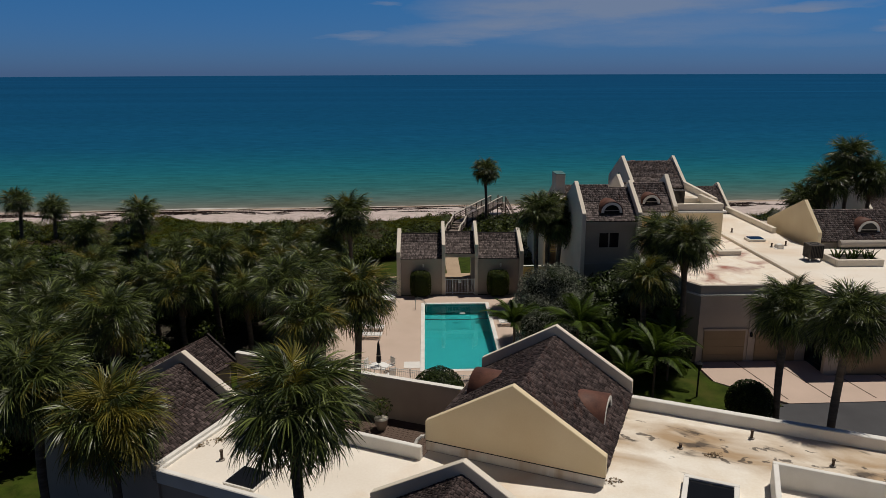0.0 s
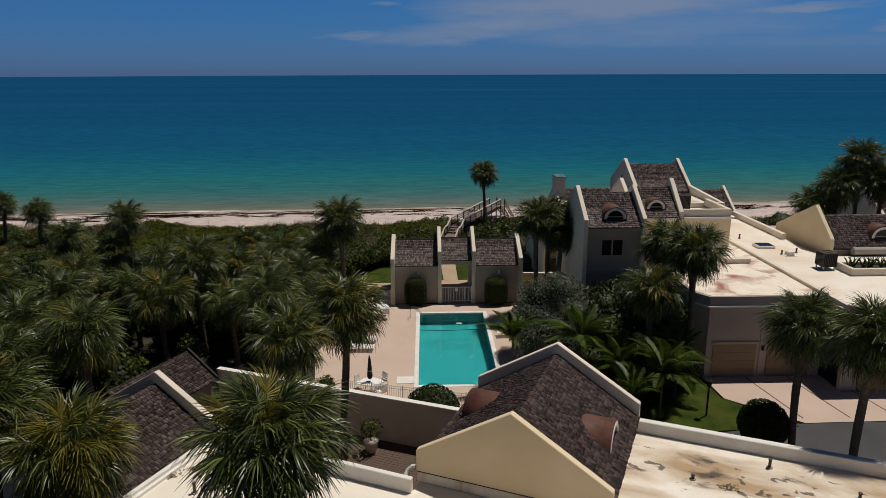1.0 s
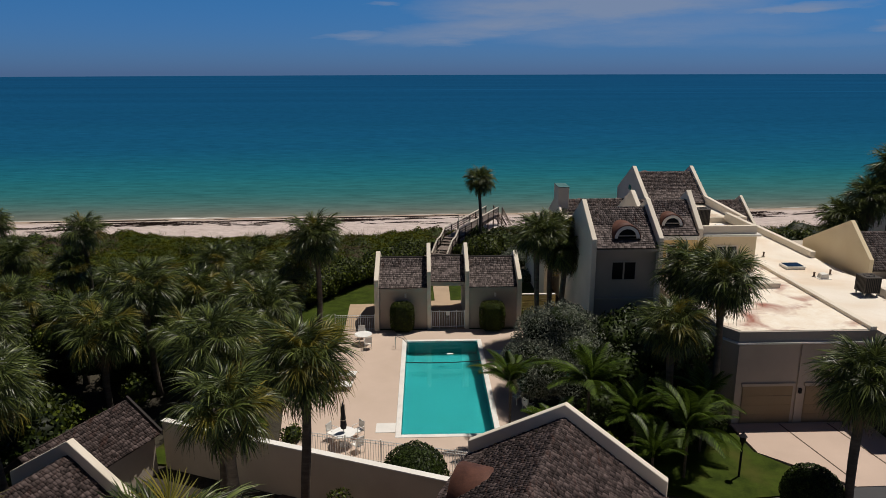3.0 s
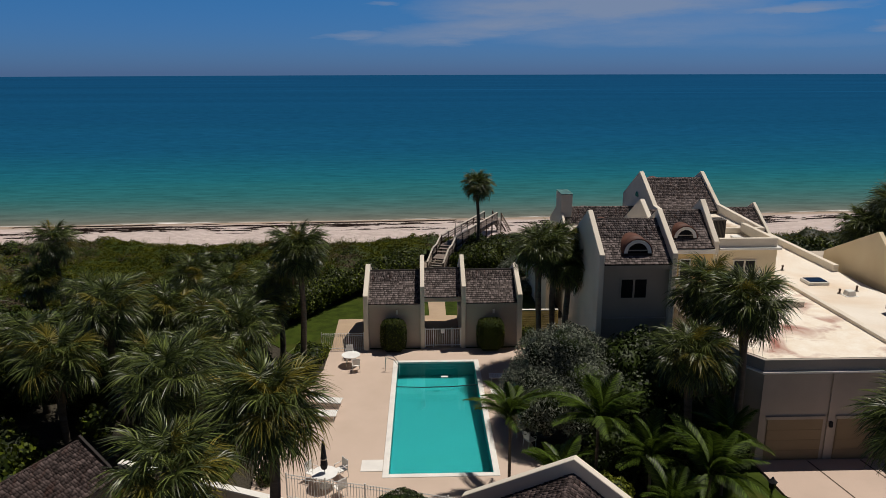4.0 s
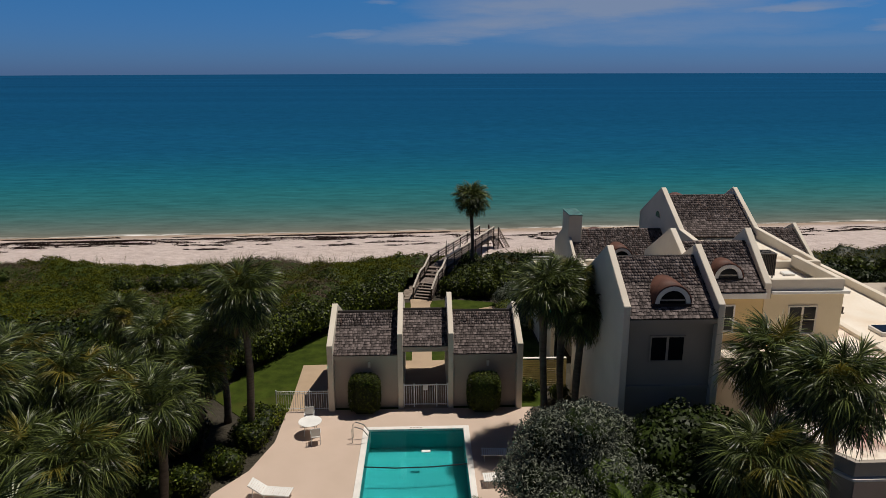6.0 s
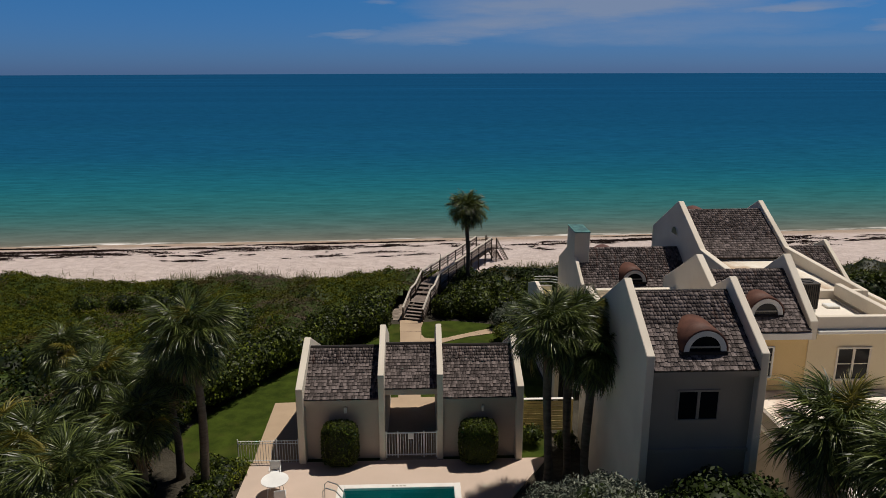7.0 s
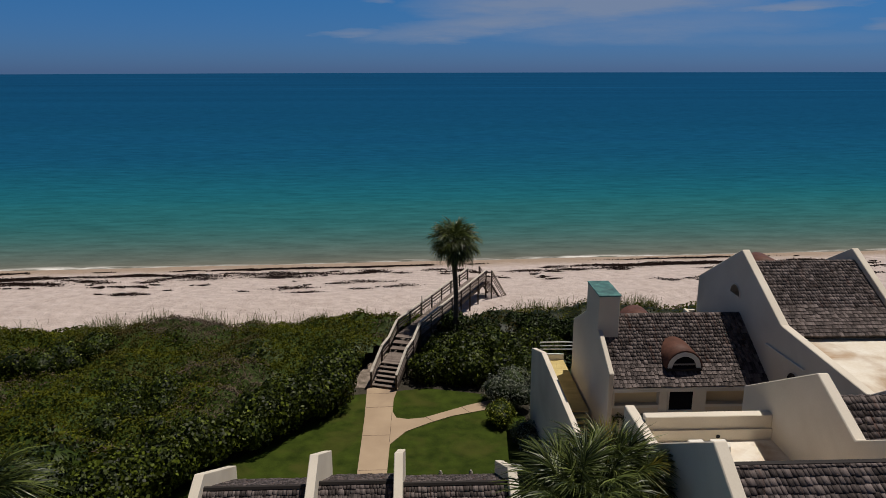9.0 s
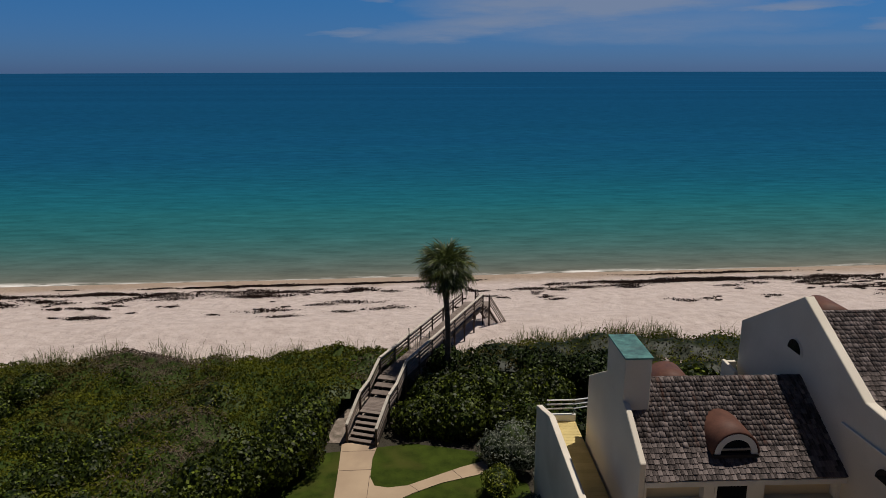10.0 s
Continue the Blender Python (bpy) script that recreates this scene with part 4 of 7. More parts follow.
def slat_fence(x0, x1, y, h, label):
    """A screen of level boards between posts."""
    f = thing("slat_fence", ((x0 + x1) / 2, y, 0), label, "fence")
    for x in (x0, (x0 + x1) / 2, x1):
        part("post", box(x - 0.05, x + 0.05, y + 0.03, y + 0.13, -0.2, h + 0.05), M_YELLOWWOOD, f)
    k = int(h / 0.14)
    for i in range(k):
        part("slat", box(x0, x1, y, y + 0.03, 0.06 + i * 0.14, 0.17 + i * 0.14), M_YELLOWWOOD, f)
    part("cap", box(x0 - 0.03, x1 + 0.03, y - 0.03, y + 0.16, h + 0.05, h + 0.09), M_TRIM, f, "white cap board")


build_pool_house()
slat_fence(8.45, 11.3, 4.8, 1.75, "yellow pine slat fence between the pool house and the townhouse")
fence((-4.4, -14.6), (5.2, -17.2), 1.25, "white metal picket fence at the shallow end of the pool")


# ---- the townhouse by the sea ----
def build_townhouse():
    h = thing("townhouse", (15, 2, 0), "cream stucco townhouse with stepped shingle roofs and parapet walls", "house")
    walls = (
        # front bay and roof terrace behind it
        (11.40, 11.70, [(-5.42, -0.5), (-5.42, 8.58), (-2.2, 10.47), (1.3, 8.38), (1.45, 8.2), (3.85, 8.2), (3.85, -1.0)]),
        (15.45, 15.75, [(-5.45, -0.5), (-5.45, 8.64), (-2.35, 10.52), (-0.85, 9.62), (0.95, 10.52), (4.6, 8.4), (4.6, 4)]),
        (19.38, 19.72, [(-1.19, 4), (-1.19, 7.5), (-1.55, 7.5), (-1.55, 8.3), (1.15, 10.45), (4.4, 8.1), (9.9, 8.36), (13.75, 10.44), (18.0, 7.98), (18.0, -1), (4, -1)]),
        (24.45, 24.75, [(3.0, 4), (3.0, 8.1), (10.3, 8.36), (13.95, 10.4), (18.5, 7.9), (18.5, -1), (3, -1)]),
    )
    for x0, x1, yz in walls:
        part("parapet_wall", fin(x0, x1, yz), M_CREAM, h, "cream stucco parapet wall", bevel=0.025)
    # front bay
    # the front bay's shade is put into the grey of wall and ledge
    part("front_wall", box(11.70, 15.45, -5.12, -4.85, -0.5, 8.0), M_GREY, h, "stucco wall with its shade painted in as grey")
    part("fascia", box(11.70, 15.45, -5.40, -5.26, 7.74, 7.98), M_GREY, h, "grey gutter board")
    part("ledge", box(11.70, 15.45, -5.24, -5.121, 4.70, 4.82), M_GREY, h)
    window(h, 12.78, 14.2, 6.0, 7.08, -5.13, 2)
    s = 0.60
    shingle_roof(h, (11.70, -5.45, 8.04), (1, 0, 0), (0, 1, s), 3.75, 3.15 * math.hypot(1, s), 300)
    part("ridge_wall", box(11.70, 15.45, -2.28, -2.05, 7.0, 9.86), M_CREAM, h)
    part("ridge_cap", box(11.70, 15.45, -2.33, -2.20, 9.9, 9.97), M_ROOFDARK, h)
    dormer(h, 13.66, -4.85, 8.52, 1.50, 1.5)
    # roof terrace behind the front bay
    part("terrace_roof", box(11.70, 15.45, -2.05, 2.75, 6.8, 7.6), M_ROOFWHITE, h, "white stained flat roof")
    part("terrace_parapet", box(11.70, 15.45, 2.75, 3.05, 6.0, 8.36), M_CREAM, h, bevel=0.02)
    part("terrace_ledge", box(11.70, 15.45, 2.68, 2.75, 7.6, 7.95), M_CREAM, h)
    part("drain", tube([(13.85, 2.66, 7.74), (13.85, 2.69, 7.74)], 0.06, sides=8), M_BLACK, h, "round dark drain hole")
    part("hatch", box(12.85, 13.3, 2.0, 2.45, 7.6, 7.8), M_TRIM, h, bevel=0.02)
    part("hatch", box(13.5, 13.95, 2.0, 2.45, 7.6, 7.8), M_TRIM, h, bevel=0.02)
    part("side_wall", box(11.42, 15.45, 3.60, 3.84, -1, 6.0), M_CREAM, h)
    # second bay
    part("front_wall", box(15.75, 19.45, -1.45, -1.2, -0.5, 7.85), M_YELLOWSHADE, h, "yellow stucco wall")
    part("fascia", box(15.75, 19.45, -1.68, -1.54, 7.58, 7.84), M_TRIM, h, "white gutter board")
    window(h, 17.45, 18.0, 5.9, 7.15, -1.46, 1, M_TRIM, 2)
    s = 0.72
    shingle_roof(h, (15.75, -1.6, 7.92), (1, 0, 0), (0, 1, s), 3.7, 2.6 * math.hypot(1, s), 260)
    back_roof(h, 15.75, 19.45, (1.0, 9.8), (4.4, 7.6))
    dormer(h, 17.8, -0.95, 8.42, 1.35, 1.3)
    # flat-roofed block beside it
    part("front_wall", box(19.45, 23.35, -1.5, -1.2, -0.5, 7.5), M_YELLOW, h, "pale yellow stucco wall")
    part("front_wall", box(19.75, 23.35, -1.5, -1.2, 7.5, 7.75), M_YELLOW, h)
    part("cornice", box(19.75, 23.6, -1.62, -1.2, 7.75, 7.9), M_TRIM, h, bevel=0.02)
    part("parapet", box(19.75, 23.35, -1.45, -1.2, 7.9, 8.46), M_CREAM, h, bevel=0.02)
    part("parapet", box(23.05, 23.35, -1.2, 3.0, 7.9, 8.46), M_CREAM, h, bevel=0.02)
    part("side_wall", box(23.05, 23.35, -1.2, 3.2, -0.5, 7.75), M_CREAM, h)
    part("cornice", box(23.352, 23.6, -1.2, 3.2, 7.75, 7.9), M_TRIM, h)
    part("flat_roof", box(19.75, 23.05, -1.2, 3.0, 7.4, 7.7), M_ROOFPALE, h, "white flat roof")
    part("flat_roof", box(19.75, 24.45, 3.0, 10.3, 7.35, 7.65), M_ROOFWHITE, h, "white flat roof with brown stains")
    part("parapet", box(19.75, 24.45, 3.0, 3.25, 7.65, 8.1), M_CREAM, h, bevel=0.02)
    window(h, 20.75, 22.05, 5.75, 7.08, -1.51, 2, M_CREAM, 2)
    # upper bay with the highest roof
    part("front_wall", box(19.75, 24.45, 10.15, 10.4, 7.4, 7.82), M_TRIM, h)
    s = 0.55
    shingle_roof(h, (19.75, 9.95, 7.85), (1, 0, 0), (0, 1, s), 4.7, 3.75 * math.hypot(1, s), 300)
    back_roof(h, 19.75, 24.45, (13.7, 9.85), (18.5, 7.2))
    dormer(h, 21.2, 16.0, 8.9, 1.4, 1.6, face=1)
    for y, z, r in ((13.9, 8.35, 0.42), (8.5, 6.5, 0.42)):
        k = 10
        arc = [(y + r * math.cos(math.pi * i / k), z + r * math.sin(math.pi * i / k)) for i in range(k + 1)]
        w = part("window", fin(19.33, 19.38, [(y + (r + 0.08) * math.cos(math.pi * i / k), z - 0.05 + (r + 0.08) * math.sin(math.pi * i / k)) for i in range(k + 1)]), M_CREAM, h, "half-round window")
        part("pane", fin(19.315, 19.33, arc), M_GLASS, w)
    part("moulding", prism([(19.30, 10.76, 7.21), (19.30, 7.88, 7.33), (19.30, 7.88, 7.38), (19.30, 10.76, 7.26)], (0.09, 0, 0)), M_TRIM, h)
    # lower roof between the upper bay and the garage side
    part("parapet_wall", fin(29.9, 30.15, [(11.5, -0.5), (11.5, 4.9), (15.6, 7.45), (19.5, 5.2), (19.5, -0.5)]), M_CREAM, h, bevel=0.02)
    shingle_roof(h, (24.75, 11.8, 4.9), (1, 0, 0), (0, 1, 0.58), 5.15, 3.7 * math.hypot(1, 0.58), 0)
    back_roof(h, 24.75, 29.9, (15.5, 7.05), (19.2, 4.9))
    # chimney bay
    part("parapet_wall", fin(12.75, 12.95, [(10.15, -1.2), (10.15, 6.28), (12.1, 7.33), (12.2, 7.33), (14.35, 7.5), (16.75, 6.2), (16.75, -1.2)]), M_CREAM, h, "cream stucco parapet wall", bevel=0.025)
    ch = part("chimney", box(12.748, 13.66, 12.27, 14.33, 6.0, 8.84), M_CREAM, h, "square cream stucco chimney", bevel=0.03)
    part("chimney_cap", box(12.73, 13.69, 12.24, 14.36, 8.84, 8.90), M_COPPER, ch, "green copper cap", bevel=0.01)
    s = 0.60
    shingle_roof(h, (12.95, 10.15, 5.68), (1, 0, 0), (0, 1, s), 6.5, 3.25 * math.hypot(1, s), 300)
    back_roof(h, 12.95, 19.45, (13.4, 7.63), (17.2, 5.3))
    dormer(h, 16.0, 10.75, 6.24, 1.35, 1.5)
    dormer(h, 15.3, 15.5, 6.5, 1.4, 1.5, face=1)
    part("front_wall", box(12.95, 19.45, 10.45, 10.7, -1, 4.72), M_CREAM, h, "cream stucco wall")
    part("upper_wall", box(12.95, 19.45, 10.72, 10.9, 4.6, 5.62), M_YELLOW, h, "recessed panel under the eave")
    part("fascia", box(12.95, 19.45, 10.12, 10.22, 5.46, 5.64), M_TRIM, h)
    part("sill_band", box(12.95, 19.45, 10.40, 10.449, 4.62, 4.73), M_TRIM, h)
    for x0, x1 in ((12.95, 13.1), (14.95, 15.28), (16.42, 16.9), (19.25, 19.45)):
        part("pilaster", box(x0, x1, 10.38, 10.72, 4.44 if 14 < x0 < 17 else 4.73, 5.62), M_TRIM, h, "white pilaster")
    window(h, 15.36, 16.34, 4.52, 5.48, 10.40, 1, M_TRIM)
    window(h, 14.05, 14.85, 2.2, 3.92, 10.44, 1, M_TRIM)
    window(h, 17.05, 18.0, 2.2, 3.92, 10.44, 2, M_TRIM)
    for x0 in (15.36, 16.04):
        d = part("french_door", box(x0, x0 + 0.66, 10.37, 10.44, 0.62, 3.92), M_TRIM, h, "white glazed door")
        for z0 in (0.95, 1.95, 2.95):
            part("pane", box(x0 + 0.13, x0 + 0.53, 10.355, 10.37, z0, z0 + 0.85), M_GLASS, d)
    part("court_floor", box(12.95, 19.45, 3.85, 10.44, 0.3, 0.6), M_PATH, h)
    # garland of creeper along the wall
    cs = [(13.1 + 0.28 * i, 10.36, 4.16 + 0.10 * math.sin(i * 1.9)) for i in range(22)]
    rs = [0.17 + 0.05 * math.sin(i * 2.7) for i in range(22)]
    for x, n_ in ((13.15, 6), (13.6, 3), (15.1, 4), (16.85, 4), (18.15, 6), (18.5, 7), (18.9, 6), (14.95, 3)):
        for j in range(n_):
            cs.append((x + 0.08 * math.sin(j * 2.1 + x), 10.36, 4.0 - 0.24 * j))
            rs.append(0.20 if x > 18 else 0.13)
    pp, nn = blob_points(cs, rs, 160)
    v, q = leaves(pp[pp[:, 1] < 10.44], nn[pp[:, 1] < 10.44], 0.11)
    vine = thing("creeper_vine", (18.5, 10.36, 0.6), "green creeper hanging in a garland along the courtyard wall", "vine")
    link("foliage", mesh_np("foliage", v, q), M_HEDGE, vine)
    part("stem", tube([(18.5, 10.40, 0.6), (18.45, 10.40, 2.4), (18.3, 10.40, 4.1), (16.0, 10.40, 4.15), (13.1, 10.40, 4.2)], 0.03), M_BARK, vine)
    part("back_wall", box(12.95, 19.45, 16.7, 16.95, -1.2, 5.2), M_CREAM, h)
    # side stair deck along the west wall
    d = thing("side_deck", (12, 14, -0.8), "yellow pine side deck behind a sloping cream wall", "deck")
    part("side_wall", fin(11.15, 11.40, [(8.8, -1), (8.8, 4.45), (16.5, 4.55), (19.3, 3.6), (19.3, -1.2)]), M_CREAM, d, "cream stucco side wall", bevel=0.02)
    for i in range(34):
        y = 10.2 + i * 0.235
        z = 3.4 if y > 12.6 else 3.4 - 0.17 * int((12.6 - y) / 0.235)
        part("plank", box(11.42, 12.63, y, y + 0.225, z - 0.05, z), M_YELLOWWOOD, d)
    part("landing_wall", box(11.40, 12.65, 18.15, 18.3, -1, 3.7), M_TRIM, d)
    for z in (3.95, 4.15, 4.35):
        part("rail", tube([(11.4, 18.25, z), (12.6, 18.25, z), (13.6, 19.4, z - 0.5)], 0.03), M_METALWHITE, d)
    # back yard parapet on the sea side
    part("balcony_wall", box(18.80, 18.95, 16.96, 18.2, -1, 6.15), M_CREAM, h, bevel=0.02)
    part("balcony_wall", box(18.951, 19.38, 18.05, 18.2, -1, 6.10), M_CREAM, h, bevel=0.02)


build_townhouse()
condenser((20.75, 1.4, 7.7), 0.85, 1.35, "brown louvred air conditioner on the upper flat roof")


# ---- garage wing and the long flat roof ----
def build_garages():
    g = thing("garage_wing", (22, -6, 0), "long low garage wing with a pale flat roof", "garage")
    bm = prism([(17.7, -12.15, -0.3), (24.95, -12.15, -0.3), (24.95, 3.0, -0.3), (16.98, 3.0, -0.3), (16.98, -11.0, -0.3)], (0, 0, 4.85))
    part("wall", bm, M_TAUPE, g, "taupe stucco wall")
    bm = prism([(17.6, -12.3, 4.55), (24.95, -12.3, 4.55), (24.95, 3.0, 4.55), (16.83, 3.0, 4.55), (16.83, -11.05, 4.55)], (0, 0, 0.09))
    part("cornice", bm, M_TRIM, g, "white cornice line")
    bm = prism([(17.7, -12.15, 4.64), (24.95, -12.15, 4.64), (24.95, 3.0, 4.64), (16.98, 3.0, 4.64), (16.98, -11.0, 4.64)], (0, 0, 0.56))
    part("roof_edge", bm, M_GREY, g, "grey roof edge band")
    bm = prism([(17.85, -12.0, 5.2), (24.6, -12.0, 5.2), (24.6, 3.0, 5.2), (17.13, 3.0, 5.2), (17.13, -10.95, 5.2)], (0, 0, 0.02))
    part("flat_roof", bm, mat("pink-stained flat roof", (0.84, 0.78, 0.68), (0.76, 0.66, 0.53), scale=1.5, fine=8, stain=(0.32, 0.13, 0.095), stain_at=0.60), g, "pale flat roof with reddish stains")
    part("roof_kerb", box(24.6, 24.95, -12.15, 2.9, 5.2, 5.42), M_CREAM, g, bevel=0.02)
    part("roof_step", box(24.95, 29.6, -14.4, 10.0, 4.6, 5.24), M_ROOFPALE, g, "white flat roof")
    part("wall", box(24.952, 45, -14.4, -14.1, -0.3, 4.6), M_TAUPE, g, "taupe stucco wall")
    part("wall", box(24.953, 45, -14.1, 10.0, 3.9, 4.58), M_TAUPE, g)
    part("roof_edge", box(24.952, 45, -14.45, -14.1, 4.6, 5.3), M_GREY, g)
    part("roof_step", box(29.6, 45, -14.1, -3.3, 4.62, 5.24), M_ROOFPALE, g)
    part("parapet", box(29.2, 29.55, 2.0, 11.4, 5.24, 5.72), M_CREAM, g, bevel=0.02)
    part("side_wall", box(29.2, 29.55, 2.0, 11.4, -0.5, 4.6), M_CREAM, g)
    part("parapet", box(21.8, 23.5, -4.9, -4.2, 5.2, 5.55), M_CREAM, g, bevel=0.02)
    for x0 in (18.15, 21.55):
        d = part("garage_door", box(x0, x0 + 2.7, -12.21, -12.16, 0, 2.15), M_DOORTAN, g, "tan sectional garage door")
        for i in range(1, 4):
            part("panel", box(x0 + 0.04, x0 + 2.66, -12.225, -12.211, 0.54 * i - 0.5, 0.54 * i - 0.03), M_DOORTAN, d)
        part("lintel", box(x0 - 0.1, x0 + 2.8, -12.24, -12.16, 2.15, 2.3), M_TAUPE, g)
    for x0 in (26.0, 30.0):
        d = part("garage_door", box(x0, x0 + 3.0, -14.47, -14.41, 0, 2.15), M_DOORTAN, g, "tan sectional garage door")
        for i in range(1, 4):
            part("panel", box(x0 + 0.04, x0 + 2.96, -14.485, -14.471, 0.54 * i - 0.5, 0.54 * i - 0.03), M_DOORTAN, d)
    for p in ((17.7, -12.24), (21.05, -12.24)):
        part("pilaster", box(p[0], p[0] + 0.3, p[1], -12.155, 0, 4.5), M_TAUPE, g)
    part("wall_lamp", box(21.12, 21.28, -12.36, -12.24, 1.75, 2.05), M_BLACK, g, bevel=0.02)


build_garages()


def skylight(at, w, d, m=None, label="dark skylight in a raised frame on the flat roof"):
    x, y, z = at
    s = thing("skylight", at, label, "skylight", "roof skylights")
    m = m or Matrix()
    part("frame", box(x - w / 2, x + w / 2, y - d / 2, y + d / 2, z, z + 0.2, None, m), M_TRIM, s, bevel=0.02)
    part("pane", box(x - w / 2 + 0.1, x + w / 2 - 0.1, y - d / 2 + 0.1, y + d / 2 - 0.1, z + 0.2, z + 0.24, None, m), M_GLASS, s, bevel=0.01)
    return s


skylight((26.6, -0.4, 5.24), 1.3, 1.1)
condenser((28.0, -6.4, 5.24), 1.0, 1.15, "grey round-topped air conditioner on the long flat roof")


def vent(at, h=0.35, r=0.06, label="short dark vent pipe on the flat roof"):
    v = thing("vent_pipe", at, label, "vent pipe", "roof vents")
    x, y, z = at
    part("pipe", tube([(x, y, z), (x, y, z + h)], r, sides=10), M_RUST, v)
    part("collar", tube([(x, y, z), (x, y, z + 0.05)], r * 2.1, sides=10), M_GREY, v)
    part("cap", tube([(x, y, z + h), (x, y, z + h + 0.06)], r * 1.25, sides=10), M_RUST, v)
    return v


vent((26.9, -2.6, 5.24), 0.25)
vent((28.2, -2.2, 5.24), 0.3)
vent((26.0, 2.5, 5.24), 0.3)
hood = thing("roof_hood", (27.3, -2.9, 5.24), "white sheet-metal vent hood on the flat roof", "roof vent")
part("hood", prism([(27.0, -3.2, 5.24), (27.6, -3.2, 5.24), (27.5, -3.2, 5.6), (27.1, -3.2, 5.55)], (0, 0.5, 0)), M_TRIM, hood, bevel=0.03)
part("flange", box(26.9, 27.7, -3.3, -2.6, 5.242, 5.27), M_TRIM, hood)
trash = thing("roof_debris", (21.6, 0.4, 7.7), "yellow hose and white scraps on the upper roof", "debris")
part("hose", tube([(21.2 + 0.35 * math.cos(a) + 0.05 * a, 0.3 + 0.3 * math.sin(a), 7.74) for a in np.linspace(0, 9, 26)], 0.03), M_POT, trash, "yellow hose")
part("scrap", box(22.0, 22.6, 1.6, 2.1, 7.7, 7.82), M_PLASTIC, trash, bevel=0.03)


# ---- the villa with the end gable beyond the flat roof ----
def build_far_villa():
    f = thing("far_villa", (36, 0, 0), "cream villa with a long shingle roof and arched dormers", "house")
    part("gable_wall", fin(30.2, 30.5, [(5.0, 4.6), (5.0, 5.95), (-0.45, 8.55), (-3.0, 6.45), (-3.0, 4.6)]), M_YELLOW, f, "cream-yellow gable wall", bevel=0.02)
    part("front_wall", box(30.5, 60, -2.7, -2.4, 4.6, 5.8), M_TAUPE, f)
    shingle_roof(f, (30.5, -3.0, 5.75), (1, 0, 0), (0, 1, 0.8), 16, 2.5 * math.hypot(1, 0.8), 0)
    back_roof(f, 30.5, 46.5, (-0.5, 7.75), (5.0, 5.2))
    part("gutter", tube([(31.8, -3.25, 5.6), (46, -3.25, 5.6)], 0.28, sides=10), M_GREY, f, "grey rounded eave cornice")
    dormer(f, 34.5, -2.35, 6.35, 1.7, 1.4)
    dormer(f, 39.5, -2.35, 6.35, 1.7, 1.4)
    g = thing("far_villa", (48, 14, 0), "second cream villa with a shingle roof behind palms", "house")
    part("wall", box(43, 56, 10.5, 20, -0.5, 4.6), M_CREAM, g)
    part("parapet_wall", fin(42.7, 43.0, [(9.8, -0.5), (9.8, 5.4), (14.5, 8.4), (20.0, 5.4), (20.0, -0.5)]), M_CREAM, g, bevel=0.02)
    shingle_roof(g, (43, 10.0, 5.0), (1, 0, 0), (0, 1, 0.6), 11, 4.5 * math.hypot(1, 0.6), 0)
    back_roof(g, 43, 54, (14.5, 7.7), (20, 4.6))
    dormer(g, 46.0, 10.7, 5.6, 1.7, 1.4)
    p = thing("roof_planter", (30.3, -7.4, 5.24), "low cream planter box with spiky plants on the roof", "planter")
    for a in ((28.7, 32.0, -8.3, -8.05), (28.7, 32.0, -6.6, -6.35), (28.7, 28.95, -8.05, -6.6), (31.75, 32.0, -8.05, -6.6)):
        part("side", box(*a, 5.24, 5.72), M_CREAM, p, bevel=0.02)
    part("soil", box(28.95, 31.75, -8.05, -6.6, 5.24, 5.5), M_GROUND, p)


build_far_villa()


# ---- the near villa, turned against the rest ----
NM = Matrix.Translation((3.5, -29.1, 0)) @ Euler((0, 0, -math.atan2(0.4067, 0.9135))).to_matrix().to_4x4()


def nbox(u0, u1, v0, v1, z0, z1, bm=None):
    return box(u0, u1, v0, v1, z0, z1, bm, NM)


def ngable(u, v, zs, half, low, apex, thick, bm=None):
    """A gable-shaped wall across the ridge, at v."""
    p = [NM @ Vector(q) for q in ((u - half, v, zs), (u - half, v, low), (u, v, apex), (u + half, v, low), (u + half, v, zs))]
    return prism(p, NM.to_3x3() @ Vector((0, thick, 0)), bm)


def nroof(parent, u_eave, z_eave, u_ridge, z_ridge, v0, v1, pieces=0):
    """A shingle plane between an eave and a ridge that both run along v."""
    side = 1 if u_ridge > u_eave else -1
    c = NM @ Vector((u_eave, v1 if side > 0 else v0, z_eave))
    along = NM.to_3x3() @ Vector((0, -side, 0))
    sl = NM.to_3x3() @ Vector((u_ridge - u_eave, 0, z_ridge - z_eave))
    return shingle_roof(parent, c, along, sl, abs(v1 - v0), math.hypot(u_ridge - u_eave, z_ridge - z_eave), pieces, True)


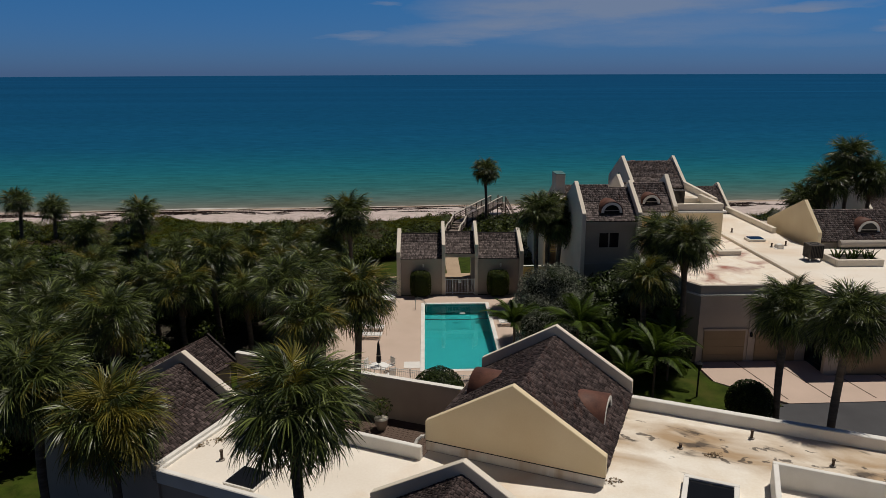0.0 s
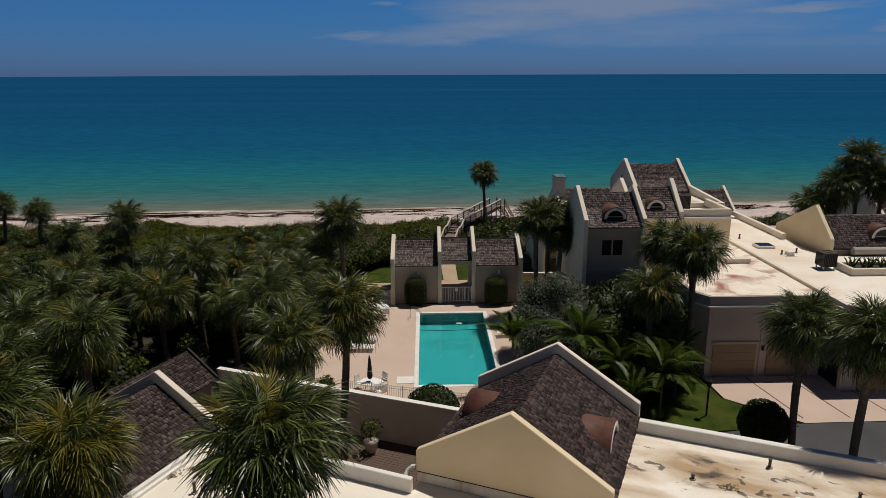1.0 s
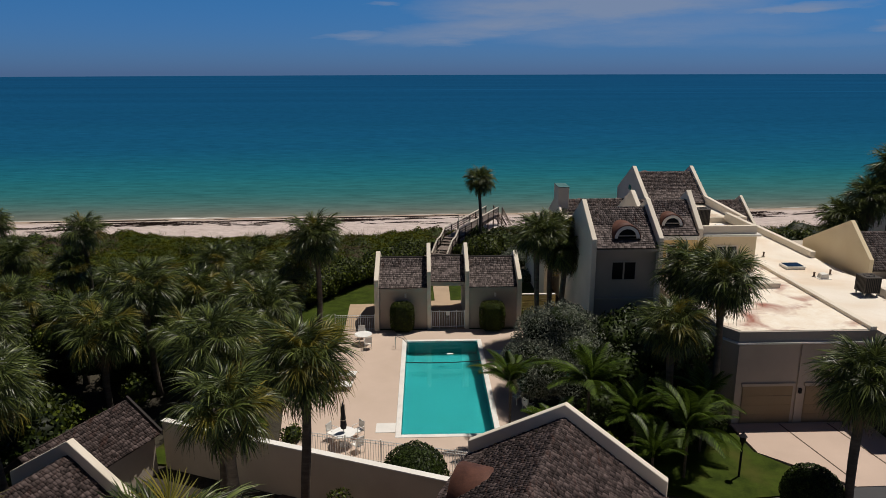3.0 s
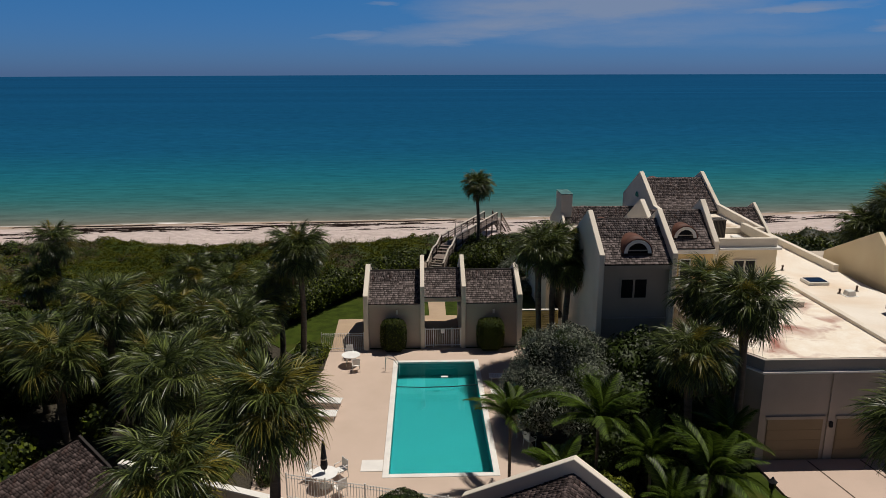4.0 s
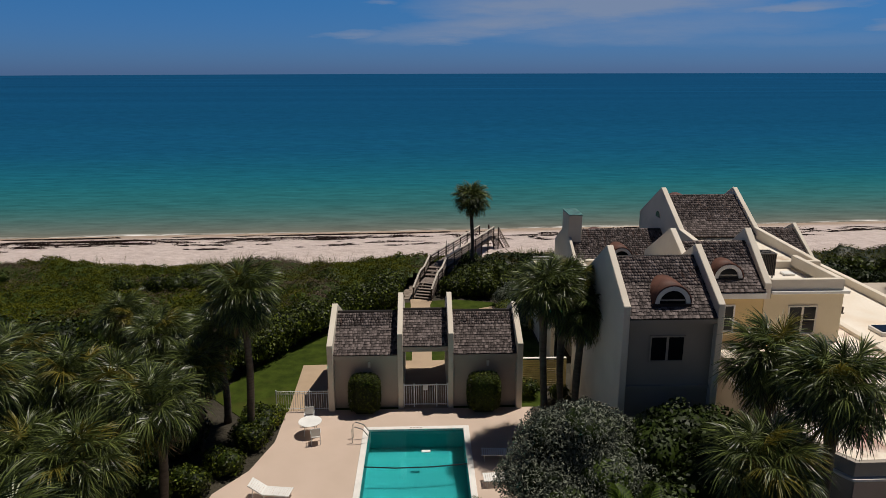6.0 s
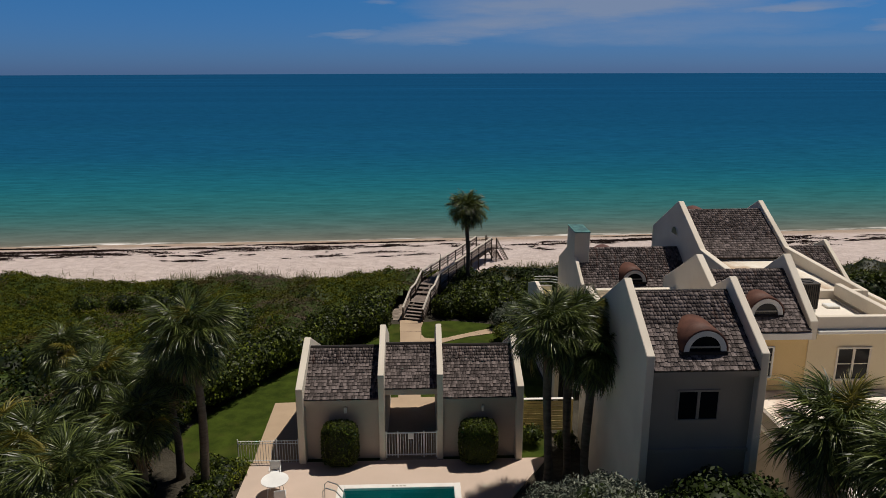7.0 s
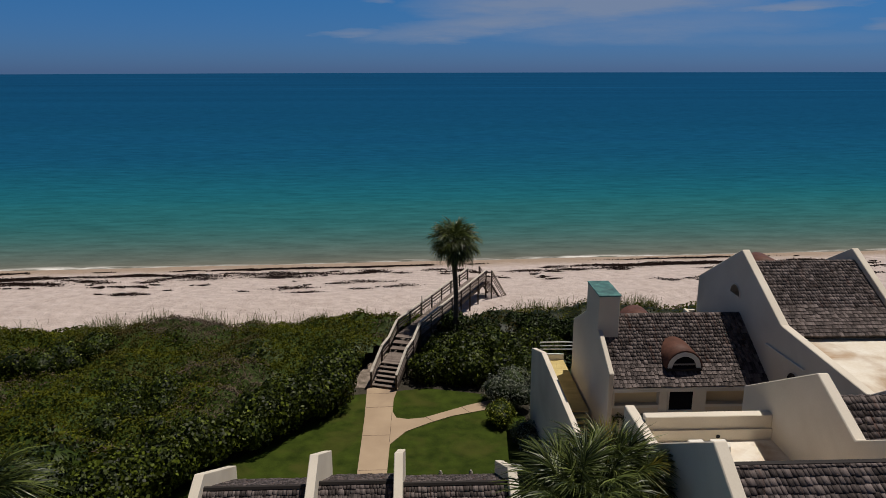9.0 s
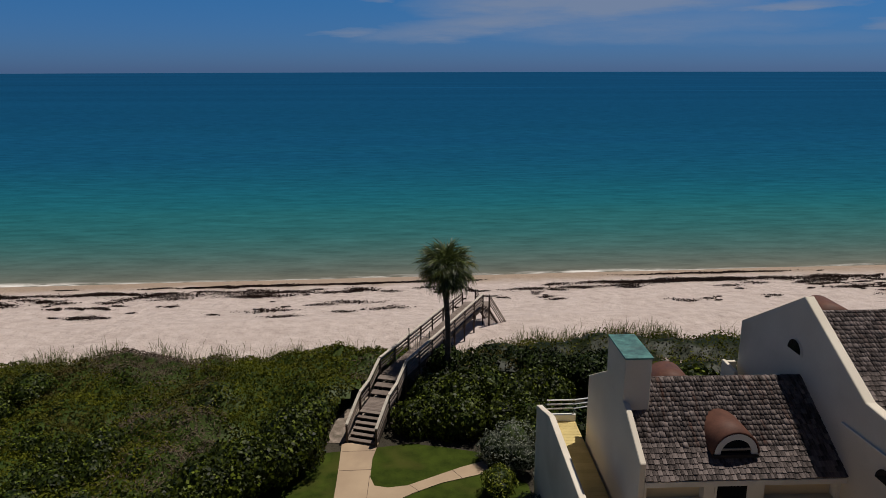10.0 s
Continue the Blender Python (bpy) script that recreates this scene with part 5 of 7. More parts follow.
def build_near_villa():
    h = thing("near_villa", tuple(NM @ Vector((0, 0, 0))), "cream stucco villa with white flat roofs and shingled gables", "house")
    part("wall", nbox(-13.2, -3.6, -5.6, -0.6, -0.3, 2.9), M_TAUPE, h, "taupe stucco wall")
    part("wall", nbox(-3.6, 24, -20, 7.4, -0.3, 2.9), M_TAUPE, h)
    part("flat_roof", nbox(-13.2, -3.6, -5.6, -0.6, 2.9, 3.0), M_ROOFPALE, h, "white flat roof with dirt marks")
    part("flat_roof", nbox(-3.6, 3.6, -20, 0.0, 2.9, 3.0), M_ROOFPALE, h)
    part("flat_roof", nbox(3.6, 24, -20, 7.1, 2.9, 3.0), M_ROOFSTAINED, h, "white flat roof with brown water stains")
    part("parapet", nbox(-13.0, -3.6, -0.85, -0.6, 3.0, 3.6), M_TRIM, h, "white roof parapet", bevel=0.03)
    part("parapet", nbox(3.6, 24, 7.1, 7.45, 2.6, 3.55), M_TRIM, h, "white roof parapet", bevel=0.03)
    part("parapet", nbox(-13.2, -4.0, -5.75, -5.5, 2.6, 3.2), M_TRIM, h, bevel=0.03)
    # gable block
    part("gable_wall", ngable(0, 0.0, 3.46, 3.75, 4.35, 6.62, 0.3), M_YELLOW, h, "cream-yellow gable wall", bevel=0.02)
    part("gable_base", nbox(-3.72, 3.70, 0.03, 0.35, 3.0, 3.40), M_STREAK, h, "white base strip with rust streaks")
    # dark strip that paints the shadow gap above the base
    part("shadow_gap", nbox(-3.74, 3.74, 0.045, 0.30, 3.40, 3.46), M_ROOFDARK, h, "dark strip painting the shadow gap under the gable wall")
    part("gable_wall", ngable(0, 7.1, -0.3, 3.75, 4.35, 6.62, 0.3), M_CREAM, h, "cream gable wall", bevel=0.02)
    part("side_wall", nbox(-3.55, -3.3, 0.35, 7.1, -0.3, 3.7), M_CREAM, h)
    part("side_wall", nbox(3.3, 3.55, 0.35, 7.1, 2.9, 3.7), M_CREAM, h)
    nroof(h, -3.75, 3.72, 0, 6.1, 0.3, 7.1, 290)
    nroof(h, 3.75, 3.72, 0, 6.1, 0.3, 7.1, 0)
    turn = NM @ Euler((0, 0, math.pi / 2)).to_matrix().to_4x4()
    dormer(h, 3.9, -3.1, 3.9, 2.0, 2.4, face=-1, m=turn)
    turn2 = NM @ Euler((0, 0, -math.pi / 2)).to_matrix().to_4x4()
    dormer(h, -4.4, -3.1, 3.9, 2.0, 2.4, face=-1, m=turn2)
    # nearer gable, mostly behind the camera
    part("gable_wall", ngable(-0.3, -4.6, 3.0, 3.6, 3.75, 5.85, 0.3), M_CREAM, h, "cream gable wall", bevel=0.02)
    nroof(h, -3.9, 3.1, -0.3, 5.35, -14, -4.6, 0)
    nroof(h, 3.3, 3.1, -0.3, 5.35, -14, -4.6, 0)
    # west wing with its own shingle roof
    part("gable_wall", ngable(-16.3, -0.4, -0.3, 3.4, 3.6, 5.62, 0.3), M_CREAM, h, "cream gable wall", bevel=0.02)
    part("gable_wall", ngable(-16.3, -5.75, -0.3, 3.4, 3.3, 5.3, 0.25), M_TAUPE, h, bevel=0.02)
    part("wall", nbox(-19.6, -13.2, -5.5, -0.4, -0.3, 3.0), M_TAUPE, h)
    nroof(h, -13.25, 3.15, -16.3, 5.05, -5.5, -0.4, 290)
    nroof(h, -19.5, 3.0, -16.3, 5.05, -5.5, -0.4, 0)
    part("eave_board", nbox(-13.25, -13.05, -5.5, -0.4, 2.95, 3.25), M_TRIM, h)
    # garden wall and the small lean-to beyond it
    part("eave_board", nbox(-13.1, -12.9, -5.5, -0.9, 3.0, 3.12), M_TRIM, h)


build_near_villa()


def roof_box(u0, u1, v0, v1, z, label):
    b = thing("roof_curb", tuple(NM @ Vector(((u0 + u1) / 2, (v0 + v1) / 2, 3.0))), label, "roof curb")
    for a in ((u0, u1, v1 - 0.2, v1), (u0, u1, v0, v0 + 0.2), (u0, u0 + 0.2, v0 + 0.2, v1 - 0.2), (u1 - 0.2, u1, v0 + 0.2, v1 - 0.2)):
        part("side", nbox(*a, 3.0, z), M_TRIM, b, bevel=0.02)
    return b


rb = roof_box(6.5, 8.5, -1.5, 1.7, 3.35, "white-framed dark skylight on the flat roof")
part("pane", nbox(6.7, 8.3, -1.3, 1.5, 3.2, 3.26), M_GLASS, rb)
rb = roof_box(9.6, 16.5, -3.0, 2.8, 4.0, "white parapet box around a roof well")
part("floor", nbox(9.8, 16.3, -2.8, 2.6, 3.0, 3.02), M_ROOFPALE, rb)
for uu, vv, ll in ((-11.2, -3.9, 0.4), (-7.3, -3.4, 0.4), (9.0, 6.2, 0.35), (12.0, 5.1, 0.25), (6.2, 4.2, 0.15), (15.0, 6.0, 0.3)):
    vent(tuple(NM @ Vector((uu, vv, 3.0))), ll)
sk = thing("skylight", tuple(NM @ Vector((-9.3, -4.6, 3.0))), "flat dark skylight set in the white roof", "skylight", "roof skylights")
part("frame", nbox(-10.0, -8.55, -5.3, -4.0, 3.0, 3.1), M_TRIM, sk)
part("pane", nbox(-9.92, -8.63, -5.22, -4.08, 3.1, 3.14), M_GLASS, sk)


spout = thing("downspout", tuple(NM @ Vector((-4.1, 0.5, 3.0))), "white bent rain pipe at the foot of the gable wall", "rain pipe")
part("pipe", tube([NM @ Vector(p) for p in ((-3.72, 0.18, 3.55), (-4.0, 0.15, 3.5), (-4.15, 0.05, 3.35), (-4.2, -0.15, 3.12))], 0.08, sides=8), M_TRIM, spout)
part("strap", tube([NM @ Vector(p) for p in ((-3.80, 0.17, 3.54), (-3.84, 0.17, 3.54))], 0.10, sides=8), M_GREY, spout)
lid = thing("roof_vent", tuple(NM @ Vector((-8.8, -3.3, 3.0))), "small grey box vent on the white flat roof", "roof vent")
part("body", nbox(-9.0, -8.6, -3.5, -3.15, 3.0, 3.14), M_GREY, lid, bevel=0.02)
part("lid", nbox(-9.04, -8.56, -3.54, -3.11, 3.14, 3.18), M_TRIM, lid, bevel=0.01)
for k_, (uu, vv) in enumerate(((-12.4, -2.7), (-12.1, -2.2), (-12.9, -3.4), (7.5, 4.1), (3.9, 0.6))):
    dirt = thing("leaf_litter", tuple(NM @ Vector((uu, vv, 3.0))), "small heap of dry leaves and dirt on the flat roof", "debris", "roof litter")
    n_ = 60
    at_ = np.array(NM @ Vector((uu, vv, 3.02))) + RNG.normal(size=(n_, 3)) * (0.22, 0.12, 0.012)
    v_, q_ = leaves(at_, np.tile((0.0, 0.0, 1.0), (n_, 1)), 0.12, 0.3, 0.5)
    link("leaves", mesh_np("leaves", v_, q_), M_DEADLEAF, dirt)


def build_garden_wall():
    w = thing("garden_wall", (-4.2, -18.3, 0), "tall tan stucco garden wall along the pool yard", "wall", kind="structure")
    a, b, d = Vector((-11.2, -15.45, 0)), Vector((2.4, -20.95, 0)), Vector((0.093, 0.23, 0))
    part("wall", prism([a + Vector((0, 0, -0.3)), b + Vector((0, 0, -0.3)), b + Vector((0, 0, 2.4)), a + Vector((0, 0, 2.4))], d), M_GARDENWALL, w, bevel=0.02)
    part("coping", prism([a - d * 0.15 + Vector((0, 0, 2.4)), b - d * 0.15 + Vector((0, 0, 2.4)), b - d * 0.15 + Vector((0, 0, 2.46)), a - d * 0.15 + Vector((0, 0, 2.46))], d * 1.3), M_TRIM, w)
    s = thing("garden_shed", (-12.5, -17, 0), "small lean-to with a dark shingle roof against the garden wall", "shed")
    m2 = Matrix.Translation((-12.9, -15.2, 0)) @ Euler((0, 0, -math.atan2(0.4067, 0.9135))).to_matrix().to_4x4()
    part("wall", box(0, 1.6, -5.2, 0, -0.3, 1.9, None, m2), M_TAUPE, s)
    c = m2 @ Vector((1.85, -5.4, 2.0))
    shingle_roof(s, c, m2.to_3x3() @ Vector((0, 1, 0)), m2.to_3x3() @ Vector((-1.9, 0, 1.35)), 5.5, math.hypot(1.9, 1.35), 0, True)
    c = m2 @ Vector((-1.9, 0.1, 2.0))
    shingle_roof(s, c, m2.to_3x3() @ Vector((0, -1, 0)), m2.to_3x3() @ Vector((1.9, 0, 1.35)), 5.5, math.hypot(1.9, 1.35), 0, True)
    part("barge_board", prism([m2 @ Vector(p) for p in ((1.95, 0.1, 1.98), (0, 0.1, 3.40), (0, 0.1, 3.55), (1.95, 0.1, 2.15))], m2.to_3x3() @ Vector((0, 0.12, 0))), M_ROOFDARK, s)
    part("barge_board", prism([m2 @ Vector(p) for p in ((-1.95, 0.1, 1.98), (0, 0.1, 3.40), (0, 0.1, 3.55), (-1.95, 0.1, 2.15))], m2.to_3x3() @ Vector((0, 0.12, 0))), M_ROOFDARK, s)
    # courtyard floor of bricks behind the wall
    c = thing("courtyard", (-3, -23, 0), "brick-paved courtyard behind the garden wall", "courtyard", kind="structure")
    part("floor", nbox(-12.5, -3.6, -0.6, 7.5, -0.2, 0.0), M_BRICK, c)
    me = bpy.data.meshes.new("brick")
    bm = box(0, 0.38, 0, 0.18, 0, 0.03)
    bm.to_mesh(me)
    bm.free()
    me.materials.append(M_BRICK)
    for i in range(15):
        for j in range(20):
            o = new("brick", me)
            o.parent = c
            o.matrix_parent_inverse = PLACE[c.name].inverted()
            o.matrix_basis = NM @ Matrix.Translation((-10.5 + i * 0.4 + (j % 2) * 0.2, 2.4 + j * 0.2, 0.0))
    p = thing("flower_pot", (-2.3, -20.4, 0.03), "pale stone pot with a leafy shrub", "plant pot")
    part("pot", tube([(-2.3, -20.4, 0.03), (-2.3, -20.4, 0.35), (-2.3, -20.4, 0.62), (-2.3, -20.4, 0.66)], 0.3, sides=14, taper=[0.22, 0.33, 0.36, 0.40]), M_POT, p, smooth=True)
    pp, nn = blob_points([(-2.3, -20.4, 1.3)], [0.55], 90)
    v, q = leaves(pp, nn, 0.16)
    link("foliage", mesh_np("foliage", v, q), M_HEDGE, p)
    part("stem", tube([(-2.3, -20.4, 0.5), (-2.3, -20.4, 1.3)], 0.03), M_BARK, p)


build_garden_wall()


# ---- boardwalk to the beach ----
def build_boardwalk():
    b = thing("boardwalk", (2.85, 24.0, -0.95), "weathered grey wooden boardwalk with stairs and bleached handrails", "boardwalk")
    stops = [(2.85, 24.0, -0.95), (3.45, 25.8, 0.05), (3.85, 27.3, 0.05), (4.35, 29.0, 0.62), (10.0, 41.3, 0.62)]
    half = 0.78

    def run(p, q, stairs):
        p, q = Vector(p), Vector(q)
        flat = Vector((q.x - p.x, q.y - p.y, 0))
        d = flat.normalized()
        s = Vector((d.y, -d.x, 0))
        if stairs:
            k = max(int(abs(q.z - p.z) / 0.17 + 0.5), 1)
            for i in range(k):
                c = p + flat * (i + 0.5) / k
                z = p.z + (q.z - p.z) * (i + 1) / k if q.z > p.z else p.z + (q.z - p.z) * i / k
                w = flat.length / k / 2
                part("tread", prism([c + s * a + d * e + Vector((0, 0, z - c.z - 0.045)) for a, e in ((-half, -w), (half, -w), (half, w - 0.03), (-half, w - 0.03))], (0, 0, 0.045)), M_WOOD, b)
        else:
            k = int(flat.length / 0.15)
            for i in range(k):
                c = p + flat * (i + 0.5) / k
                w = flat.length / k / 2 - 0.006
                part("plank", prism([c + s * a + d * e + Vector((0, 0, -0.04)) for a, e in ((-half, -w), (half, -w), (half, w), (-half, w))], (0, 0, 0.04)), M_WOOD, b)
        for a in (-1, 1):
            o = s * half * 0.94 * a
            part("stringer", prism([p + o + Vector((0, 0, -0.30)), q + o + Vector((0, 0, -0.30)), q + o + Vector((0, 0, -0.05)), p + o + Vector((0, 0, -0.05))], s * 0.05 * a), M_WOODDARK, b)
            o = s * (half + 0.05) * a
            k = max(int(flat.length / 1.9 + 0.5), 1)
            for i in range(k + 1):
                c = p + (q - p) * i / k + o
                g = float(land(c.x, c.y))
                part("post", prism([c + Vector((x, y, min(g, c.z - 0.4) - c.z - 0.2)) for x, y in ((-0.055, -0.055), (0.055, -0.055), (0.055, 0.055), (-0.055, 0.055))], (0, 0, c.z + 1.0 - min(g, c.z - 0.4) + 0.2)), M_WOODDARK, b)
            lift = Vector((0, 0, 1.0))
            rail = [p + o + lift, q + o + lift, q + o + lift + Vector((0, 0, 0.05)), p + o + lift + Vector((0, 0, 0.05))]
            part("handrail", prism([r - s * 0.08 for r in rail], s * 0.16), M_RAIL, b, "bleached handrail board")
            for z in (0.28, 0.52, 0.76):
                part("side_rail", prism([p + o + Vector((0, 0, z)), q + o + Vector((0, 0, z)), q + o + Vector((0, 0, z + 0.11)), p + o + Vector((0, 0, z + 0.11))], s * 0.035 * a), M_WOOD, b)

    for i, stairs in enumerate((True, False, True, False)):
        run(stops[i], stops[i + 1], stairs)
    run((10.75, 41.4, 0.62), (12.2, 42.4, -2.0), True)
    part("landing", box(9.3, 11.4, 41.0, 42.2, 0.56, 0.61), M_WOOD, b)
    # light metal gate across the walk
    g = thing("beach_gate", (5.9, 32.4, 0.62), "grey metal picket gate across the boardwalk", "gate")
    c, s = Vector((5.92, 32.4, 0.62)), Vector((0.908, -0.418, 0))
    for a in (-0.72, 0.72):
        part("post", tube([c + s * a, c + s * a + Vector((0, 0, 1.55))], 0.035), M_CHROME, g)
    for i in range(11):
        p = c + s * (-0.65 + 0.13 * i)
        part("picket", tube([p + Vector((0, 0, 0.1)), p + Vector((0, 0, 1.25 + 0.18 * math.sin(math.pi * i / 10)))], 0.012, sides=4), M_CHROME, g)
    for z in (0.15, 1.1):
        part("rail", tube([c - s * 0.7 + Vector((0, 0, z)), c + s * 0.7 + Vector((0, 0, z))], 0.02, sides=4), M_CHROME, g)


build_boardwalk()


# ---- palms ----
def fan_frond(seed):
    """A costapalmate leaf: a stalk along +x and a folded, drooping fan of narrow blades. Reach about 2.3 m."""
    g = np.random.default_rng(seed)
    vs, qs = [], []

    def strip(pts, widths, side):
        o = len(vs)
        for p, w in zip(pts, widths):
            vs.append(p - side * w)
            vs.append(p + side * w)
        for i in range(len(pts) - 1):
            qs.append((o + 2 * i, o + 2 * i + 1, o + 2 * i + 3, o + 2 * i + 2))

    stalk = [np.array((t, 0, -0.10 * t * t)) for t in (0.0, 0.4, 0.85, 1.35)]
    strip(stalk, (0.03, 0.025, 0.02, 0.008), np.array((0.0, 1.0, 0.0)))
    strip(stalk, (0.02, 0.02, 0.015, 0.008), np.array((0.0, 0.0, 1.0)))
    k = 56
    for i in range(k):
        f = i / (k - 1) * 2 - 1
        a = f * 2.25 + g.normal(0, 0.06)
        start = np.array((0.82 + 0.50 * (1 - abs(f)), 0, -0.08 - 0.09 * (1 - abs(f))))
        d = np.array((math.cos(a), math.sin(a), 0.06 + 0.40 * abs(f) + g.normal(0, 0.12)))
        d /= np.linalg.norm(d)
        ln = (0.90 - 0.12 * abs(f)) * g.uniform(0.78, 1.08)
        side = np.cross(d, (0, 0, 1.0))
        side /= np.linalg.norm(side)
        side = side * 0.8 + np.array((0, 0, 0.55 * (1 if i % 2 else -1)))
        droop = g.uniform(0.6, 1.7)
        pts = [start + d * ln * t - np.array((0, 0, droop * t**2.3 * ln * 0.62)) for t in (0, 0.42, 0.74, 1.0)]
        strip(pts, (0.011, 0.020, 0.016, 0.003), side)
    me = mesh_np("frond", vs, qs)
    return me


def feather_frond(seed, reach=2.3):
    """A pinnate leaf: an arching rib with two rows of narrow leaflets."""
    g = np.random.default_rng(seed)
    vs, qs = [], []

    def rib(t):
        return np.array((reach * t * (1 - 0.10 * t), 0, reach * (0.35 * t - 0.62 * t**2.1)))

    def strip(pts, widths, side):
        o = len(vs)
        for p, w in zip(pts, widths):
            vs.append(p - side * w)
            vs.append(p + side * w)
        for i in range(len(pts) - 1):
            qs.append((o + 2 * i, o + 2 * i + 1, o + 2 * i + 3, o + 2 * i + 2))

    strip([rib(t) for t in np.linspace(0, 1, 9)], np.linspace(0.03, 0.006, 9), np.array((0.0, 1.0, 0.0)))
    for t in np.linspace(0.12, 0.99, 58):
        for sgn in (-1, 1):
            p = rib(t)
            ln = reach * 0.26 * math.sin(math.pi * (0.15 + 0.8 * t)) ** 0.7 * g.uniform(0.85, 1.1)
            d = np.array((0.62, 0.72 * sgn, 0.30))
            d /= np.linalg.norm(d)
            side = np.cross(d, (0, 0, 1.0))
            side = side / np.linalg.norm(side) * 0.8 + np.array((0, 0, 0.4))
            pts = [p + d * ln * q - np.array((0, 0, 0.75 * ln * q * q)) for q in (0, 0.45, 1.0)]
            strip(pts, (0.012, 0.019, 0.003), side)
    return mesh_np("frond", vs, qs)


FANS, FANS_Y, FANS_DRY, FEATHERS = [], [], [], []
for k in range(4):
    me = fan_frond(11 + k)
    me.materials.append(M_PALM)
    FANS.append(me)
for lst, m_, n_ in ((FANS_Y, M_PALMY, 2), (FANS_DRY, M_DEADLEAF, 2)):
    for k in range(n_):
        me = fan_frond(31 + k)
        me.materials.append(m_)
        lst.append(me)
for k in range(3):
    me = feather_frond(51 + k)
    me.materials.append(M_ARECA)
    FEATHERS.append(me)


def sabal(name, at, crown_z, size, seed, label, lean=(0, 0), fronds=64, yellow=0.06, group="cabbage palms"):
    """A cabbage palm: a rough trunk and a round head of fan leaves, old ones hanging."""
    g = random.Random(seed)
    ob = thing(name, at, label, "palm tree", group)
    x, y, z = at
    top = Vector((x + lean[0], y + lean[1], crown_z))
    base = Vector((x, y, z - 0.3))
    pts, rad = [], []
    for i in range(9):
        t = i / 8
        pts.append(base.lerp(top, t) + Vector((0.10 * math.sin(t * 5 + seed), 0.08 * math.cos(t * 4 + seed), 0)))
        rad.append((0.24 if t < 0.1 else 0.18) * (1 + 0.06 * math.sin(9 * t + seed)) + (0.10 if t > 0.86 else 0))
    part("trunk", tube(pts, 0.2, sides=10, taper=rad), M_BARK, ob, "grey-brown fibrous trunk", smooth=True)
    for i in range(fronds):
        u = (i + 0.5) / fronds
        el = math.degrees(math.asin(max(-0.93, min(0.99, 1.0 - 1.86 * u)))) + g.uniform(-12, 12)
        az = i * 137.5 + g.uniform(-14, 14)
        if u > 0.95:
            me = g.choice(FANS_DRY)
        elif g.random() < yellow:
            me = g.choice(FANS_Y)
        else:
            me = g.choice(FANS)
        s = size * g.uniform(0.88, 1.06) * (0.86 if el > 55 else 1.0)
        f = new("frond", me)
        f.parent = ob
        f.matrix_parent_inverse = PLACE[ob.name].inverted()
        f.matrix_basis = Matrix.Translation(top + Vector((0, 0, 0.1 * el / 90))) @ Euler((0, 0, radians(az))).to_matrix().to_4x4() @ Euler((radians(g.uniform(-25, 25)), radians(-el), 0)).to_matrix().to_4x4() @ Matrix.Scale(s * 1.02, 4)
    return ob


def feather_palm(at, crown_z, size, seed, label, stems=3, fronds=9, spread=0.7, group="feather palms"):
    g = random.Random(seed)
    ob = thing("feather_palm", at, label, "palm tree", group)
    x, y, z = at
    for s_ in range(stems):
        a = 2 * math.pi * s_ / stems + g.uniform(0, 1)
        r = spread if stems > 1 else 0.0
        top = Vector((x + r * math.cos(a), y + r * math.sin(a), crown_z * g.uniform(0.78, 1.0)))
        part("trunk", tube([(x + r * 0.3 * math.cos(a), y + r * 0.3 * math.sin(a), z - 0.2), top], 0.07, sides=8), M_BARK, ob, "slender ringed trunk")
        for i in range(fronds):
            el = g.uniform(18, 84)
            az = i * 360 / fronds + g.uniform(-20, 20)
            f = new("frond", g.choice(FEATHERS))
            f.parent = ob
            f.matrix_parent_inverse = PLACE[ob.name].inverted()
            f.matrix_basis = Matrix.Translation(top) @ Euler((0, 0, radians(az))).to_matrix().to_4x4() @ Euler((radians(g.uniform(-20, 20)), radians(-el), 0)).to_matrix().to_4x4() @ Matrix.Scale(size * g.uniform(0.8, 1.15), 4)
    return ob


def gz(x, y):
    return float(land(x, y))


TALL = "tall fan-leaved cabbage palm"
sabal("cabbage_palm", (-4.2, -32.7, 0), 7.9, 1.24, 1, "cabbage palm with a full green head beside the white roof")
sabal("cabbage_palm", (-12.0, -29.4, 0), 5.6, 1.2, 2, "cabbage palm with yellowing leaf tips beside the villa wall", yellow=0.50)
sabal("cabbage_palm", (-15.7, -28.0, 0), 6.6, 1.2, 3, "cabbage palm beside the villa wall")
sabal("cabbage_palm", (-3.5, -20.9, 0.03), 8.0, 1.05, 4, "leaning cabbage palm at the garden wall with a yellowish head", lean=(0.2, -0.4), yellow=0.25)
sabal("cabbage_palm", (-5.95, -0.4, 0), 7.8, 1.02, 5, TALL + " beside the pool deck")
sabal("cabbage_palm", (7.6, 31.2, gz(7.6, 31.2)), 6.65, 0.94, 6, "single tall cabbage palm beside the boardwalk", fronds=70)
for i, (x, y, z, s) in enumerate(((9.0, -0.5, 7.8, 0.98), (10.1, 0.4, 7.7, 0.96), (10.7, -0.8, 6.8, 0.92))):
    sabal("cabbage_palm", (x, y, 0), z, s, 20 + i, TALL + " in a clump beside the pool house")
for i, (x, y, z, s) in enumerate(((15.8, -9.6, 7.9, 1.02), (16.3, -12.7, 8.3, 1.0), (13.6, -13.7, 6.3, 0.96))):
    sabal("cabbage_palm", (x, y, 0), z, s, 30 + i, TALL + " in a clump before the garage wall")
